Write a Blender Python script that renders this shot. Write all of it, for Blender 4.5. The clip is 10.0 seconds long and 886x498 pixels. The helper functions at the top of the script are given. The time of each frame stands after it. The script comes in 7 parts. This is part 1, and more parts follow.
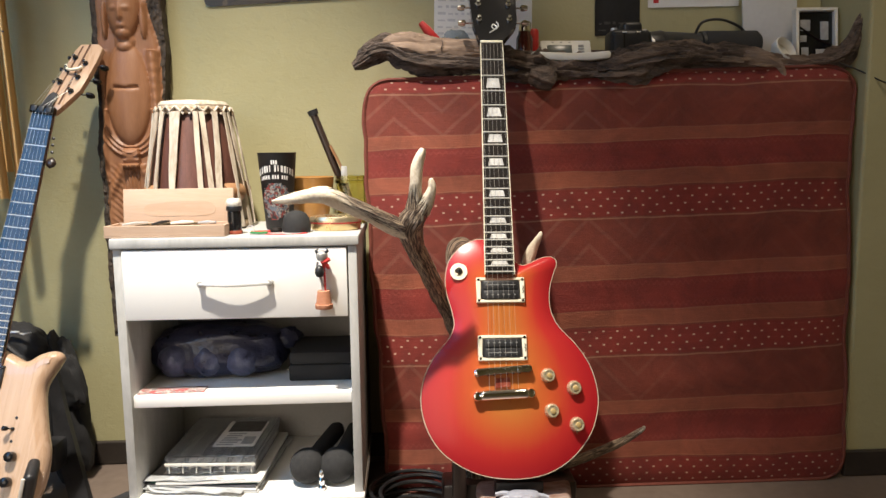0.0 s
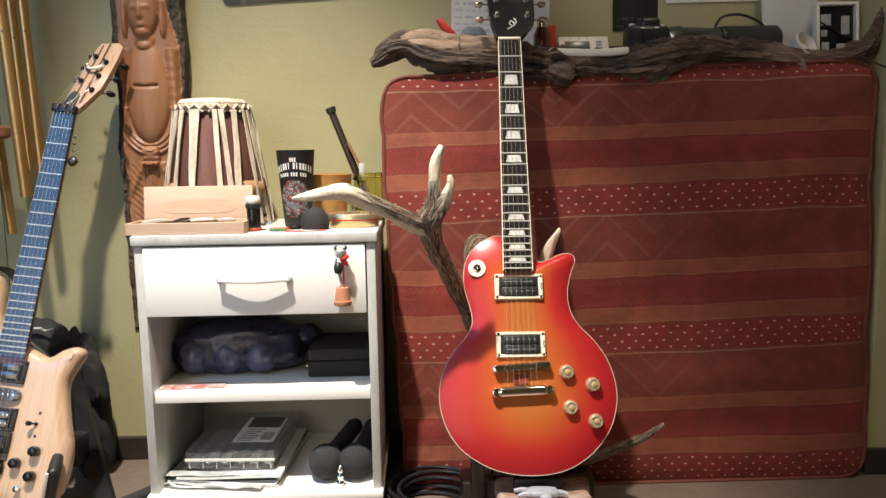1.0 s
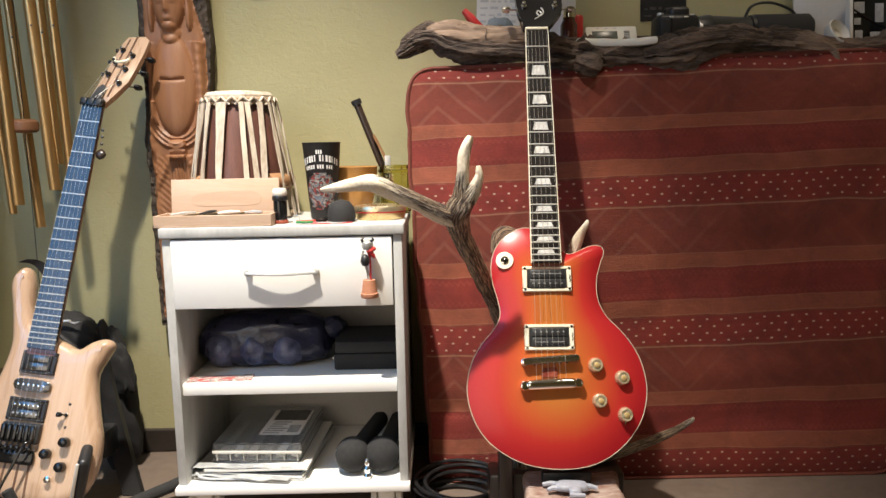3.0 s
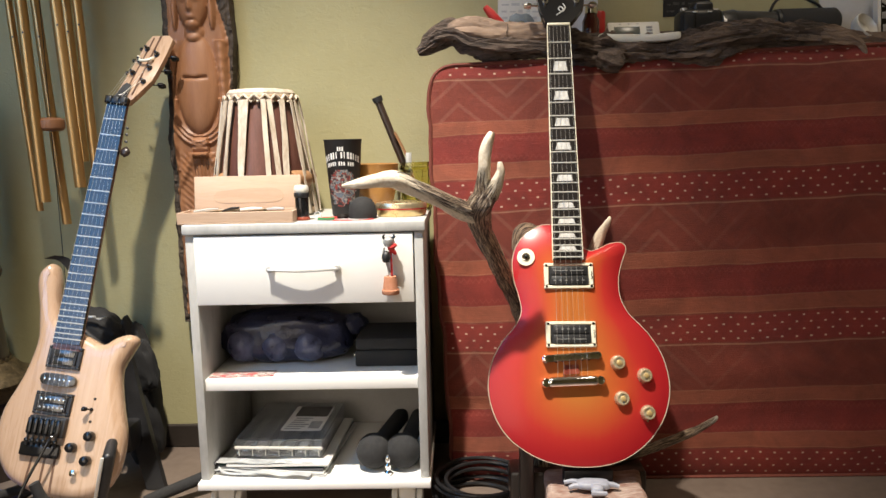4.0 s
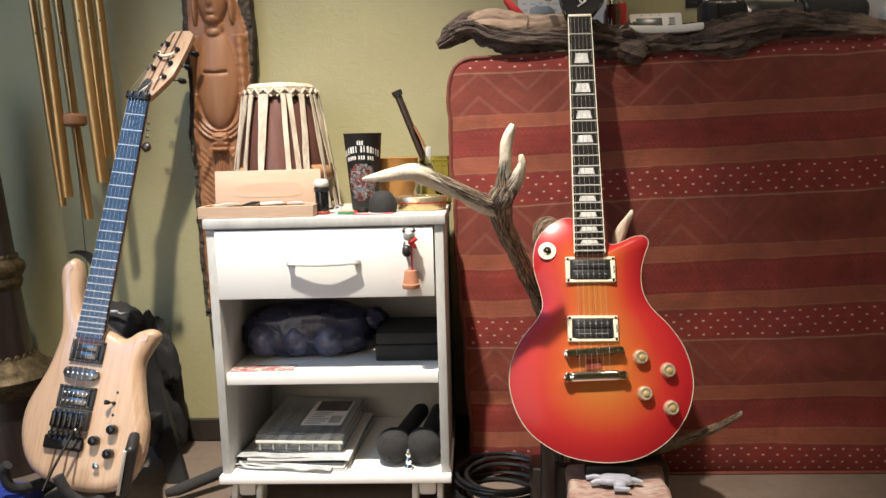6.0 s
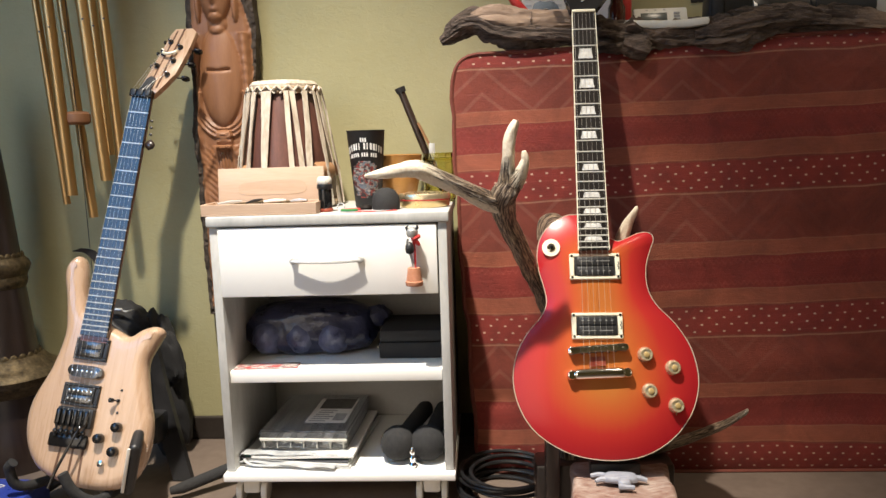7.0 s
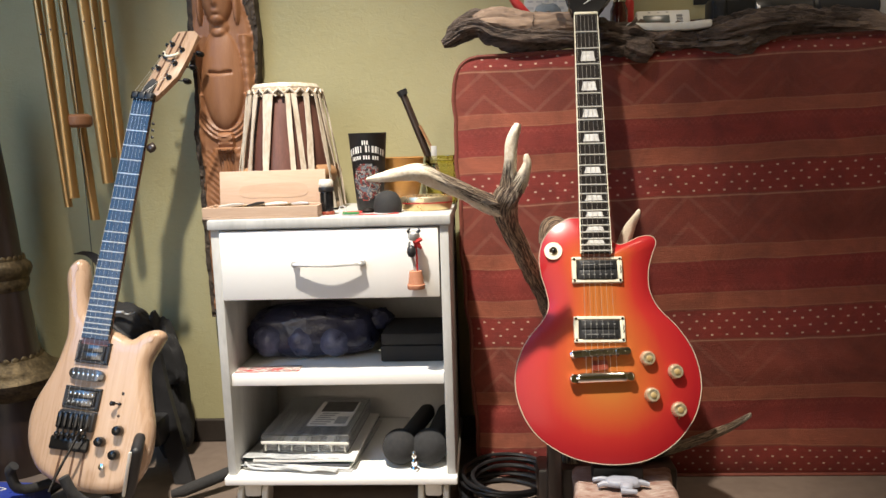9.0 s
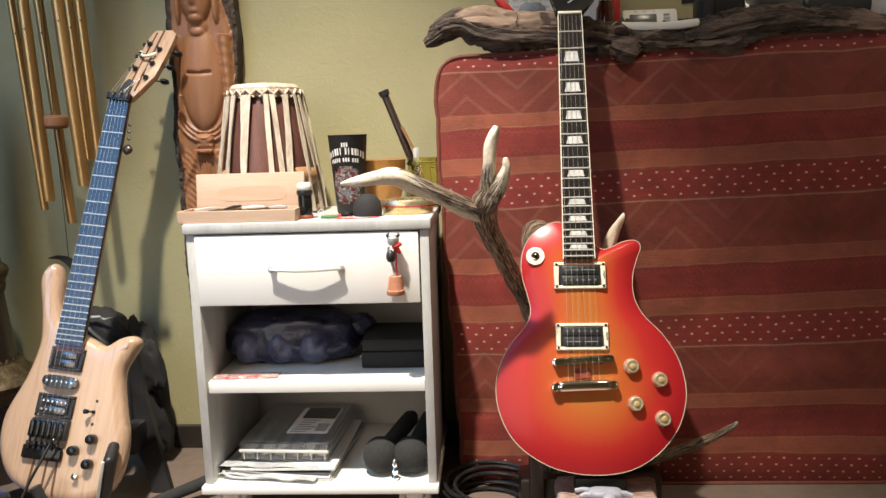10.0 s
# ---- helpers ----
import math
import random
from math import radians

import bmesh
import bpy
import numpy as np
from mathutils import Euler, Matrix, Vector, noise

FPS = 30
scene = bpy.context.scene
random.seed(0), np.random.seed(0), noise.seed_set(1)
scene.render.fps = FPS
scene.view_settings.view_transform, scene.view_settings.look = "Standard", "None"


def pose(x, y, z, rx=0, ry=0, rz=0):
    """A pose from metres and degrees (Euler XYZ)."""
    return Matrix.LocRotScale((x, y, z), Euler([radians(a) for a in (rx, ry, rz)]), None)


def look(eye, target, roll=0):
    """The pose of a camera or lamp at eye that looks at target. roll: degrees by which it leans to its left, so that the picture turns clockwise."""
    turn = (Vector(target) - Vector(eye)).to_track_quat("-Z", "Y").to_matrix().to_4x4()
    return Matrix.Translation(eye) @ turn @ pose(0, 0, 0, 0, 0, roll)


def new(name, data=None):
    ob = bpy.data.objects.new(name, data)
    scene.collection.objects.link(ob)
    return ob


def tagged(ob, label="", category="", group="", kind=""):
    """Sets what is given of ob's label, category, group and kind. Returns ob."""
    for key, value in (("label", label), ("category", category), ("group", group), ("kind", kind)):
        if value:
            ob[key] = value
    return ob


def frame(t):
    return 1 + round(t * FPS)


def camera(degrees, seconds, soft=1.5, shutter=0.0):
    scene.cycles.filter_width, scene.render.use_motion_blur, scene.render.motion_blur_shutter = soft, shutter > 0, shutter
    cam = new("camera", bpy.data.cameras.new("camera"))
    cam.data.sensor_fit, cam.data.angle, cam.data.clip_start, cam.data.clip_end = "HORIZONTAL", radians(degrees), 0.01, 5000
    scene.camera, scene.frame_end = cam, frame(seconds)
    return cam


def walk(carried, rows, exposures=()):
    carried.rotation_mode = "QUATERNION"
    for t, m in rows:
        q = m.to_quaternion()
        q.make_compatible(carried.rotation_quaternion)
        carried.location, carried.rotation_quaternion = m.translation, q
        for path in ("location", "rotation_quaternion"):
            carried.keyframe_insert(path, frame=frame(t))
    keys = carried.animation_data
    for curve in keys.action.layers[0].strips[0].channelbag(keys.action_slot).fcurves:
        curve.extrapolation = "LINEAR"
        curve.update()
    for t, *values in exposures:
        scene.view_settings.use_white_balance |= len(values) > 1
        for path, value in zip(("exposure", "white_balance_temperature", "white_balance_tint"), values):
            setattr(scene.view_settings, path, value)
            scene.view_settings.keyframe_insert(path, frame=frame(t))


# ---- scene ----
cam = camera(61.0, 10.0)

PATH = [
    (0, (0.046, 0.018, 0.722), (0.135, 1.999, 0.462), -0.7),
    (0.5, (0.042, 0.017, 0.724), (0.116, 1.998, 0.459), -0.8),
    (1, (0.038, 0.016, 0.721), (0.09, 1.997, 0.455), -0.9),
    (1.5, (0.033, 0.016, 0.72), (0.072, 1.998, 0.454), -0.9),
    (2, (0.024, 0.017, 0.716), (0.05, 1.999, 0.448), -1.0),
    (3.5, (0.021, 0.026, 0.71), (0.004, 2.007, 0.434), -1.2),
    (4, (0.019, 0.025, 0.707), (-0.03, 2.006, 0.432), -1.3),
    (4.5, (0.013, 0.026, 0.708), (-0.065, 2.005, 0.429), -1.5),
    (5, (0.01, 0.026, 0.706), (-0.082, 2.005, 0.427), -1.5),
    (5.5, (0.01, 0.028, 0.703), (-0.082, 2.006, 0.423), -1.5),
    (7, (0.02, 0.037, 0.699), (-0.095, 2.013, 0.411), -1.8),
    (7.5, (0.017, 0.039, 0.7), (-0.11, 2.014, 0.409), -1.8),
    (8, (0.01, 0.037, 0.699), (-0.109, 2.012, 0.411), -1.8),
    (8.5, (0.012, 0.037, 0.7), (-0.104, 2.013, 0.412), -1.8),
    (9, (0.02, 0.041, 0.703), (-0.1, 2.017, 0.417), -1.8),
    (9.5, (0.03, 0.054, 0.704), (-0.087, 2.029, 0.415), -1.9),
    (10, (0.053, 0.075, 0.71), (-0.066, 2.05, 0.418), -1.8),
]
walk(cam, [(t, look(eye, target, roll)) for t, eye, target, roll in PATH])


# ---------------------------------------------------------------- world and lamps
def aim(kind, name, eye, target, energy, color):
    data = bpy.data.lights.new(name, kind)
    data.energy, data.color = energy, color
    ob = new(name, data)
    ob.matrix_world = look(eye, target)
    return ob


LAMP = (-0.46, 0.66, 2.62)
world = bpy.data.worlds.new("room_dark")
scene.world = world
world.use_nodes = True
world.node_tree.nodes["Background"].inputs[0].default_value = (0.5, 0.6, 0.7, 1)
world.node_tree.nodes["Background"].inputs[1].default_value = 0.02

spot = aim("SPOT", "reading_spot", LAMP, (-0.23, 1.40, -0.05), 605, (1.0, 0.92, 0.80))
spot.data.spot_size, spot.data.spot_blend, spot.data.shadow_soft_size = radians(46.5), 1.0, 0.042
screen = aim("AREA", "screen_glow", (-1.45, 0.25, 1.56), (-0.75, 1.6, 0.6), 11.0, (0.11, 0.43, 0.95))
screen.data.shape, screen.data.size, screen.data.size_y = "RECTANGLE", 0.80, 1.25
# unseen fill light, added low at the left to lift the dark shelves
fill_low = aim("AREA", "front_fill", (-1.30, -1.30, 1.15), (-0.2, 1.5, 0.4), 22.0, (1.0, 0.86, 0.70))
fill_low.data.shape, fill_low.data.size, fill_low.data.size_y = "RECTANGLE", 1.7, 1.8
# second added fill, overhead and unseen: brightens the pier and the mattress top
fill_high = aim("AREA", "top_fill", (0.95, 0.65, 3.10), (0.95, 1.0, 0.0), 17.5, (1.0, 0.84, 0.66))
fill_high.data.shape, fill_high.data.size = "DISK", 0.50


# ---------------------------------------------------------------- materials
def material(name):
    m = bpy.data.materials.new(name)
    m.use_nodes = True
    return m, m.node_tree, m.node_tree.nodes["Principled BSDF"]


class Graph:
    """Short names for the nodes of one material."""

    def __init__(self, tree):
        self.tree = tree

    def node(self, kind, **settings):
        n = self.tree.nodes.new(kind)
        for key, value in settings.items():
            n.inputs[key].default_value = value
        return n

    def link(self, a, b):
        self.tree.links.new(a, b)

    def plug(self, n, i, value):
        if isinstance(value, (int, float)):
            n.inputs[i].default_value = value
        else:
            self.link(value, n.inputs[i])

    def calc(self, op, a, b=0.0, c=0.0):
        n = self.tree.nodes.new("ShaderNodeMath")
        n.operation = op
        self.plug(n, 0, a), self.plug(n, 1, b), self.plug(n, 2, c)
        return n.outputs[0]

    def band(self, v, lo, hi, soft=0.002):
        up = self.calc("DIVIDE", self.calc("SUBTRACT", v, lo), soft)
        down = self.calc("DIVIDE", self.calc("SUBTRACT", hi, v), soft)
        n = self.calc("MINIMUM", self.calc("MINIMUM", up, down), 1.0)
        return self.calc("MAXIMUM", n, 0.0)

    def mix(self, f, a, b):
        n = self.tree.nodes.new("ShaderNodeMix")
        n.data_type = "RGBA"
        for i, v in ((0, f), (6, a), (7, b)):
            if isinstance(v, tuple):
                n.inputs[i].default_value = (*v, 1)
            elif isinstance(v, (int, float)):
                n.inputs[i].default_value = v
            else:
                self.link(v, n.inputs[i])
        return n.outputs[2]

    def coords(self, stretch=(1, 1, 1), kind="Object"):
        t = self.tree.nodes.new("ShaderNodeTexCoord")
        m = self.tree.nodes.new("ShaderNodeMapping")
        m.inputs["Scale"].default_value = stretch
        self.link(t.outputs[kind], m.inputs[0])
        return m.outputs[0]

    def grain(self, at, scale, detail=4.0, rough=0.55, warp=0.0):
        n = self.node("ShaderNodeTexNoise", Scale=scale, Detail=detail, Roughness=rough, Distortion=warp)
        self.link(at, n.inputs["Vector"])
        return n.outputs["Fac"]

    def ramp(self, f, lo, hi):
        n = self.tree.nodes.new("ShaderNodeMapRange")
        n.inputs[1].default_value, n.inputs[2].default_value = lo, hi
        self.link(f, n.inputs[0])
        return n.outputs[0]

    def bump(self, bsdf, h, strength, distance=0.002):
        n = self.node("ShaderNodeBump", Strength=strength, Distance=distance)
        self.link(h, n.inputs["Height"])
        self.link(n.outputs[0], bsdf.inputs["Normal"])


def surface(name, c1, c2, scale=20.0, rough=0.5, bump=0.1, fine=150.0, metal=0.0, coat=0.0, stretch=(1, 1, 1), depth=0.001, spread=0.12, warp=0.0):
    """A plain stuff: two colours by broad noise, fine grain, uneven gloss."""
    m, tree, bsdf = material(name)
    g = Graph(tree)
    at = g.coords(stretch)
    broad, small = g.grain(at, scale, 5, 0.6, warp), g.grain(at, fine, 3)
    f = g.ramp(g.calc("ADD", g.calc("MULTIPLY", broad, 0.7), g.calc("MULTIPLY", small, 0.3)), 0.35, 0.65)
    g.link(g.mix(f, c1, c2), bsdf.inputs["Base Color"])
    g.link(g.calc("ADD", g.calc("MULTIPLY", broad, 2 * spread), rough - spread), bsdf.inputs["Roughness"])
    bsdf.inputs["Metallic"].default_value = metal
    if coat:
        bsdf.inputs["Coat Weight"].default_value = coat
        bsdf.inputs["Coat Roughness"].default_value = 0.06
    if bump:
        g.bump(bsdf, g.calc("ADD", small, g.calc("MULTIPLY", broad, 0.6)), bump, depth)
    return m


def plaster():
    m, tree, bsdf = material("olive_plaster")
    g = Graph(tree)
    at = g.coords()
    broad, lumps, fine = g.grain(at, 2.5, 3), g.grain(g.coords((0.85, 1, 1.25)), 44, 5, 0.6, 0.5), g.grain(at, 160, 3)
    cloud = g.ramp(g.calc("ADD", g.calc("MULTIPLY", broad, 0.8), g.calc("MULTIPLY", lumps, 0.2)), 0.3, 0.7)
    g.link(g.mix(cloud, (0.350, 0.318, 0.166), (0.425, 0.385, 0.215)), bsdf.inputs["Base Color"])
    bsdf.inputs["Roughness"].default_value = 0.72
    ridge = g.calc("ABSOLUTE", g.calc("SUBTRACT", lumps, 0.5))
    g.bump(bsdf, g.calc("ADD", g.calc("MULTIPLY", ridge, -2.0), g.calc("MULTIPLY", fine, 0.45)), 0.26, 0.0026)
    return m


def striped_cloth():
    """Woven stripes that repeat every 0.293 m: dotted red, tan, dark red, tan, and a zigzag on brown red."""
    m, tree, bsdf = material("striped_cloth")
    g = Graph(tree)
    laid = tree.nodes.new("ShaderNodeAttribute")
    laid.attribute_name = "cloth"
    at = laid.outputs["Vector"]
    split = tree.nodes.new("ShaderNodeSeparateXYZ")
    g.link(at, split.inputs[0])
    x, z = split.outputs[0], split.outputs[2]
    wob = g.calc("MULTIPLY", g.calc("SUBTRACT", g.grain(at, 5, 2), 0.5), 0.017)
    zz = g.calc("ADD", z, wob)
    p = g.calc("FRACT", g.calc("ADD", g.calc("DIVIDE", g.calc("SUBTRACT", zz, 0.297), 0.293), 3.0))
    weave = g.grain(g.coords((1, 1, 6)), 260, 3)
    thread = g.grain(g.coords((0.35, 1, 9)), 90, 3)
    col = g.mix(weave, (0.150, 0.027, 0.015), (0.222, 0.042, 0.024))
    tan = g.mix(thread, (0.215, 0.052, 0.026), (0.345, 0.100, 0.054))
    deep = g.mix(g.calc("ADD", g.calc("MULTIPLY", weave, 0.5), g.calc("MULTIPLY", thread, 0.5)), (0.145, 0.016, 0.011), (0.262, 0.031, 0.021))
    dotred = g.mix(g.calc("ADD", g.calc("MULTIPLY", weave, 0.5), g.calc("MULTIPLY", thread, 0.5)), (0.150, 0.016, 0.011), (0.272, 0.031, 0.021))
    # tan bands painted with less contrast to the right, where light is dim
    tan = g.mix(g.calc("MULTIPLY", g.ramp(x, -0.12, 0.22), 0.22), tan, col)
    # zigzag band
    q = g.calc("DIVIDE", g.calc("SUBTRACT", p, 0.655), 0.335)
    tri = g.calc("MULTIPLY", g.calc("PINGPONG", g.calc("ADD", x, 10.03), 0.095), 1 / 0.095)
    fold = g.calc("FRACT", g.calc("ADD", g.calc("DIVIDE", g.calc("SUBTRACT", q, tri), 0.58), 5.5))
    line = g.band(fold, 0.38, 0.62, 0.06)
    # dim light at the right put into the colour: zigzag fades along x
    lit_share = g.calc("SUBTRACT", 1.0, g.calc("MULTIPLY", g.ramp(x, -0.12, 0.16), 0.82))
    pale = g.calc("MULTIPLY", g.calc("MULTIPLY", line, 0.34), lit_share)
    col = g.mix(pale, col, (0.27, 0.105, 0.075))
    col = g.mix(g.band(p, 0.21, 0.325, 0.006), col, tan)
    col = g.mix(g.band(p, 0.55, 0.655, 0.006), col, tan)
    col = g.mix(g.band(p, 0.325, 0.55, 0.006), col, deep)
    for edge in (0.209, 0.318, 0.549, 0.648):
        col = g.mix(g.calc("MULTIPLY", g.band(p, edge, edge + 0.012, 0.004), 0.45), col, (0.36, 0.150, 0.085))
    teeth = g.calc("PINGPONG", x, 0.006)
    low = g.calc("ADD", 0.325, g.calc("MULTIPLY", teeth, 5.0))
    tooth = g.calc("MULTIPLY", g.band(g.calc("SUBTRACT", p, low), 0.012, 0.03, 0.004), 0.30)
    high = g.calc("SUBTRACT", 0.55, g.calc("MULTIPLY", teeth, 5.0))
    upper = g.calc("MULTIPLY", g.band(g.calc("SUBTRACT", high, p), 0.012, 0.03, 0.004), 0.30)
    col = g.mix(g.calc("MAXIMUM", tooth, upper), col, (0.30, 0.062, 0.040))
    col = g.mix(g.band(p, -0.002, 0.20, 0.004), col, dotred)
    # dots: three staggered rows
    row = g.calc("DIVIDE", p, 0.05)
    shift = g.calc("MULTIPLY", g.calc("FLOOR", row), 0.5)
    cx = g.calc("FRACT", g.calc("ADD", g.calc("ADD", g.calc("DIVIDE", x, 0.029), 20), shift))
    cz = g.calc("FRACT", row)
    dot = g.calc("MULTIPLY", g.band(cx, 0.395, 0.605, 0.05), g.band(cz, 0.33, 0.64, 0.09))
    dash = g.calc("MULTIPLY", g.band(cz, 0.40, 0.56, 0.06), g.band(g.grain(g.coords((1, 1, 3)), 60, 2), 0.52, 0.9, 0.05))
    isdot = g.band(p, 0.0, 0.20, 0.004)
    col = g.mix(g.calc("MULTIPLY", g.calc("MULTIPLY", dash, isdot), 0.35), col, (0.34, 0.06, 0.04))
    col = g.mix(g.calc("MULTIPLY", g.calc("MULTIPLY", dot, isdot), 0.95), col, (0.60, 0.40, 0.30))
    col = g.mix(g.calc("MULTIPLY", g.band(p, 0.978, 0.992, 0.003), 0.5), col, (0.42, 0.22, 0.14))
    # wear: patches rubbed darker and paler
    rub = g.ramp(g.grain(at, 11, 5, 0.7, 0.6), 0.36, 0.66)
    worn = tree.nodes.new("ShaderNodeHueSaturation")
    g.link(g.calc("ADD", 0.70, g.calc("MULTIPLY", rub, 0.36)), worn.inputs["Value"])
    g.link(col, worn.inputs["Color"])
    col = worn.outputs[0]
    g.link(col, bsdf.inputs["Base Color"])
    bsdf.inputs["Roughness"].default_value = 0.85
    bsdf.inputs["Sheen Weight"].default_value = 0.06
    bsdf.inputs["Sheen Roughness"].default_value = 0.5
    g.bump(bsdf, g.calc("ADD", weave, g.calc("ADD", g.calc("MULTIPLY", thread, 0.8), g.calc("MULTIPLY", g.grain(at, 16, 4), 3.0))), 0.5, 0.0022)
    return m


def sunburst():
    """Lacquered top: yellow orange in the middle, red towards the rim, by the mesh's own rim distance."""
    m, tree, bsdf = material("sunburst_lacquer")
    g = Graph(tree)
    a = tree.nodes.new("ShaderNodeAttribute")
    a.attribute_name = "rim"
    at = g.coords((9, 1, 1))
    flame = g.grain(at, 9, 4, 0.6)
    f = g.calc("ADD", a.outputs["Fac"], g.calc("MULTIPLY", g.calc("SUBTRACT", flame, 0.5), 0.10))
    ramp = tree.nodes.new("ShaderNodeValToRGB")
    ramp.color_ramp.elements[0].position, ramp.color_ramp.elements[0].color = 0.16, (0.42, 0.130, 0.028, 1)
    ramp.color_ramp.elements[1].position, ramp.color_ramp.elements[1].color = 0.95, (0.35, 0.012, 0.018, 1)
    for where, c in ((0.44, (0.43, 0.076, 0.022)), (0.68, (0.41, 0.026, 0.021))):
        e = ramp.color_ramp.elements.new(where)
        e.color = (*c, 1)
    g.link(f, ramp.inputs[0])
    g.link(ramp.outputs[0], bsdf.inputs["Base Color"])
    bsdf.inputs["Roughness"].default_value = 0.35
    bsdf.inputs["Specular IOR Level"].default_value = 0.25
    bsdf.inputs["Coat Weight"].default_value = 0.32
    bsdf.inputs["Coat Roughness"].default_value = 0.20
    return m


def wood(name, c1, c2, along=(1, 12, 12), scale=6.0, rough=0.45, coat=0.0, bump=0.08):
    m, tree, bsdf = material(name)
    g = Graph(tree)
    at = g.coords(along)
    rings, pores = g.grain(at, scale, 5, 0.6, 0.8), g.grain(at, scale * 14, 2)
    f = g.ramp(g.calc("ADD", g.calc("MULTIPLY", rings, 0.75), g.calc("MULTIPLY", pores, 0.25)), 0.32, 0.68)
    g.link(g.mix(f, c1, c2), bsdf.inputs["Base Color"])
    g.link(g.calc("ADD", rough - 0.08, g.calc("MULTIPLY", rings, 0.16)), bsdf.inputs["Roughness"])
    bsdf.inputs["Coat Weight"].default_value = coat
    bsdf.inputs["Coat Roughness"].default_value = 0.10
    g.bump(bsdf, g.calc("ADD", rings, g.calc("MULTIPLY", pores, 0.5)), bump, 0.001)
    return m


def glass(name, color, rough=0.05):
    m, tree, bsdf = material(name)
    bsdf.inputs["Base Color"].default_value = (*color, 1)
    bsdf.inputs["Roughness"].default_value = rough
    bsdf.inputs["Transmission Weight"].default_value = 1.0
    bsdf.inputs["IOR"].default_value = 1.42
    return m


PLASTER = plaster()
CLOTH = striped_cloth()
BURST = sunburst()
FLOOR = surface("worn_concrete_floor", (0.110, 0.080, 0.062), (0.175, 0.132, 0.104), 3.0, 0.6, 0.25, 45, depth=0.002, warp=0.6)
SKIRTING = surface("dark_stained_skirting", (0.020, 0.015, 0.012), (0.036, 0.027, 0.021), 9, 0.5, 0.1, 120)
CEILING = surface("white_ceiling_paint", (0.66, 0.64, 0.58), (0.72, 0.70, 0.64), 3, 0.85, 0.1, 90)
WHITE = surface("white_melamine", (0.86, 0.85, 0.82), (0.89, 0.88, 0.85), 6, 0.38, 0.03, 200)
EDGE = surface("grey_edge_band", (0.40, 0.40, 0.385), (0.53, 0.525, 0.505), 30, 0.5, 0.08, 170, stretch=(1, 1, 0.3))
GREYBOARD = surface("grey_melamine", (0.46, 0.44, 0.41), (0.54, 0.52, 0.49), 12, 0.5, 0.05, 150)
BLACK = surface("black_plastic", (0.010, 0.010, 0.011), (0.022, 0.022, 0.024), 25, 0.42, 0.06, 220)
GLOSSBLACK = surface("gloss_black", (0.006, 0.006, 0.007), (0.011, 0.011, 0.012), 20, 0.14, 0.0, 100, spread=0.05)
BLACKCLOTH = surface("black_nylon", (0.010, 0.010, 0.011), (0.024, 0.023, 0.023), 14, 0.85, 0.5, 420)
FOAM = surface("dark_foam", (0.017, 0.017, 0.018), (0.034, 0.033, 0.033), 120, 0.95, 0.8, 520, depth=0.002)
CHROME = surface("chrome", (0.88, 0.87, 0.85), (0.80, 0.79, 0.77), 30, 0.09, 0.0, 90, metal=1.0, spread=0.05)
STEEL = surface("satin_steel", (0.62, 0.62, 0.61), (0.52, 0.52, 0.51), 40, 0.38, 0.0, 90, metal=0.55)
GREYMETAL = surface("grey_metal", (0.40, 0.40, 0.40), (0.60, 0.60, 0.58), 60, 0.4, 0.1, 160, metal=0.6)
CREAM = surface("cream_plastic", (0.74, 0.68, 0.52), (0.82, 0.77, 0.62), 30, 0.35, 0.03, 150)
BINDING = surface("aged_binding", (0.58, 0.46, 0.34), (0.68, 0.57, 0.44), 30, 0.35, 0.03, 150)
AMBER = surface("gilt_knob_plastic", (0.40, 0.31, 0.17), (0.88, 0.78, 0.56), 160, 0.20, 0.05, 250, metal=0.5, coat=0.9)
FRETWIRE = surface("bright_fret_wire", (0.74, 0.72, 0.67), (0.64, 0.62, 0.58), 40, 0.42, 0.0, 90, metal=0.35)
PEARL = surface("pearl_inlay", (0.44, 0.43, 0.42), (0.70, 0.69, 0.66), 50, 0.25, 0.0, 200)
ROSEWOOD = wood("dark_rosewood", (0.006, 0.0045, 0.004), (0.017, 0.012, 0.010), (14, 1, 14), 8, 0.6)
ROSEWOOD.node_tree.nodes["Principled BSDF"].inputs["Specular IOR Level"].default_value = 0.15
MAPLE = wood("natural_maple_lacquer", (0.43, 0.275, 0.175), (0.53, 0.365, 0.255), (26, 1.2, 26), 3.2, 0.28, 0.8, 0.03)
WALNUT = wood("walnut_strip", (0.08, 0.035, 0.018), (0.13, 0.06, 0.03), (20, 1, 20), 4, 0.3, 0.6)
PINE = wood("pale_pine", (0.45, 0.305, 0.212), (0.55, 0.40, 0.295), (1, 14, 9), 3.0, 0.5)
CARVED = wood("carved_teak", (0.228, 0.098, 0.044), (0.322, 0.152, 0.074), (9, 9, 1.0), 3.5, 0.5, 0.0, 0.12)
BARK = surface("rough_bark", (0.018, 0.013, 0.010), (0.090, 0.066, 0.048), 45, 0.9, 1.0, 140, depth=0.006, stretch=(1, 1, 0.35))


# ---------------------------------------------------------------- mesh tools
def mesh_of(name, bm, mat, smooth=True):
    bmesh.ops.recalc_face_normals(bm, faces=bm.faces)
    me = bpy.data.meshes.new(name)
    bm.to_mesh(me)
    bm.free()
    for m in (mat if isinstance(mat, (list, tuple)) else (mat,)):
        me.materials.append(m)
    if smooth:
        me.shade_smooth()
        me.set_sharp_from_angle(angle=radians(38))
    return me


def thing(name, label, category, at=None, group="", kind=""):
    ob = new(name)
    ob.empty_display_size = 0.05
    ob.matrix_world = at or Matrix.Identity(4)
    return tagged(ob, label, category, group, kind)


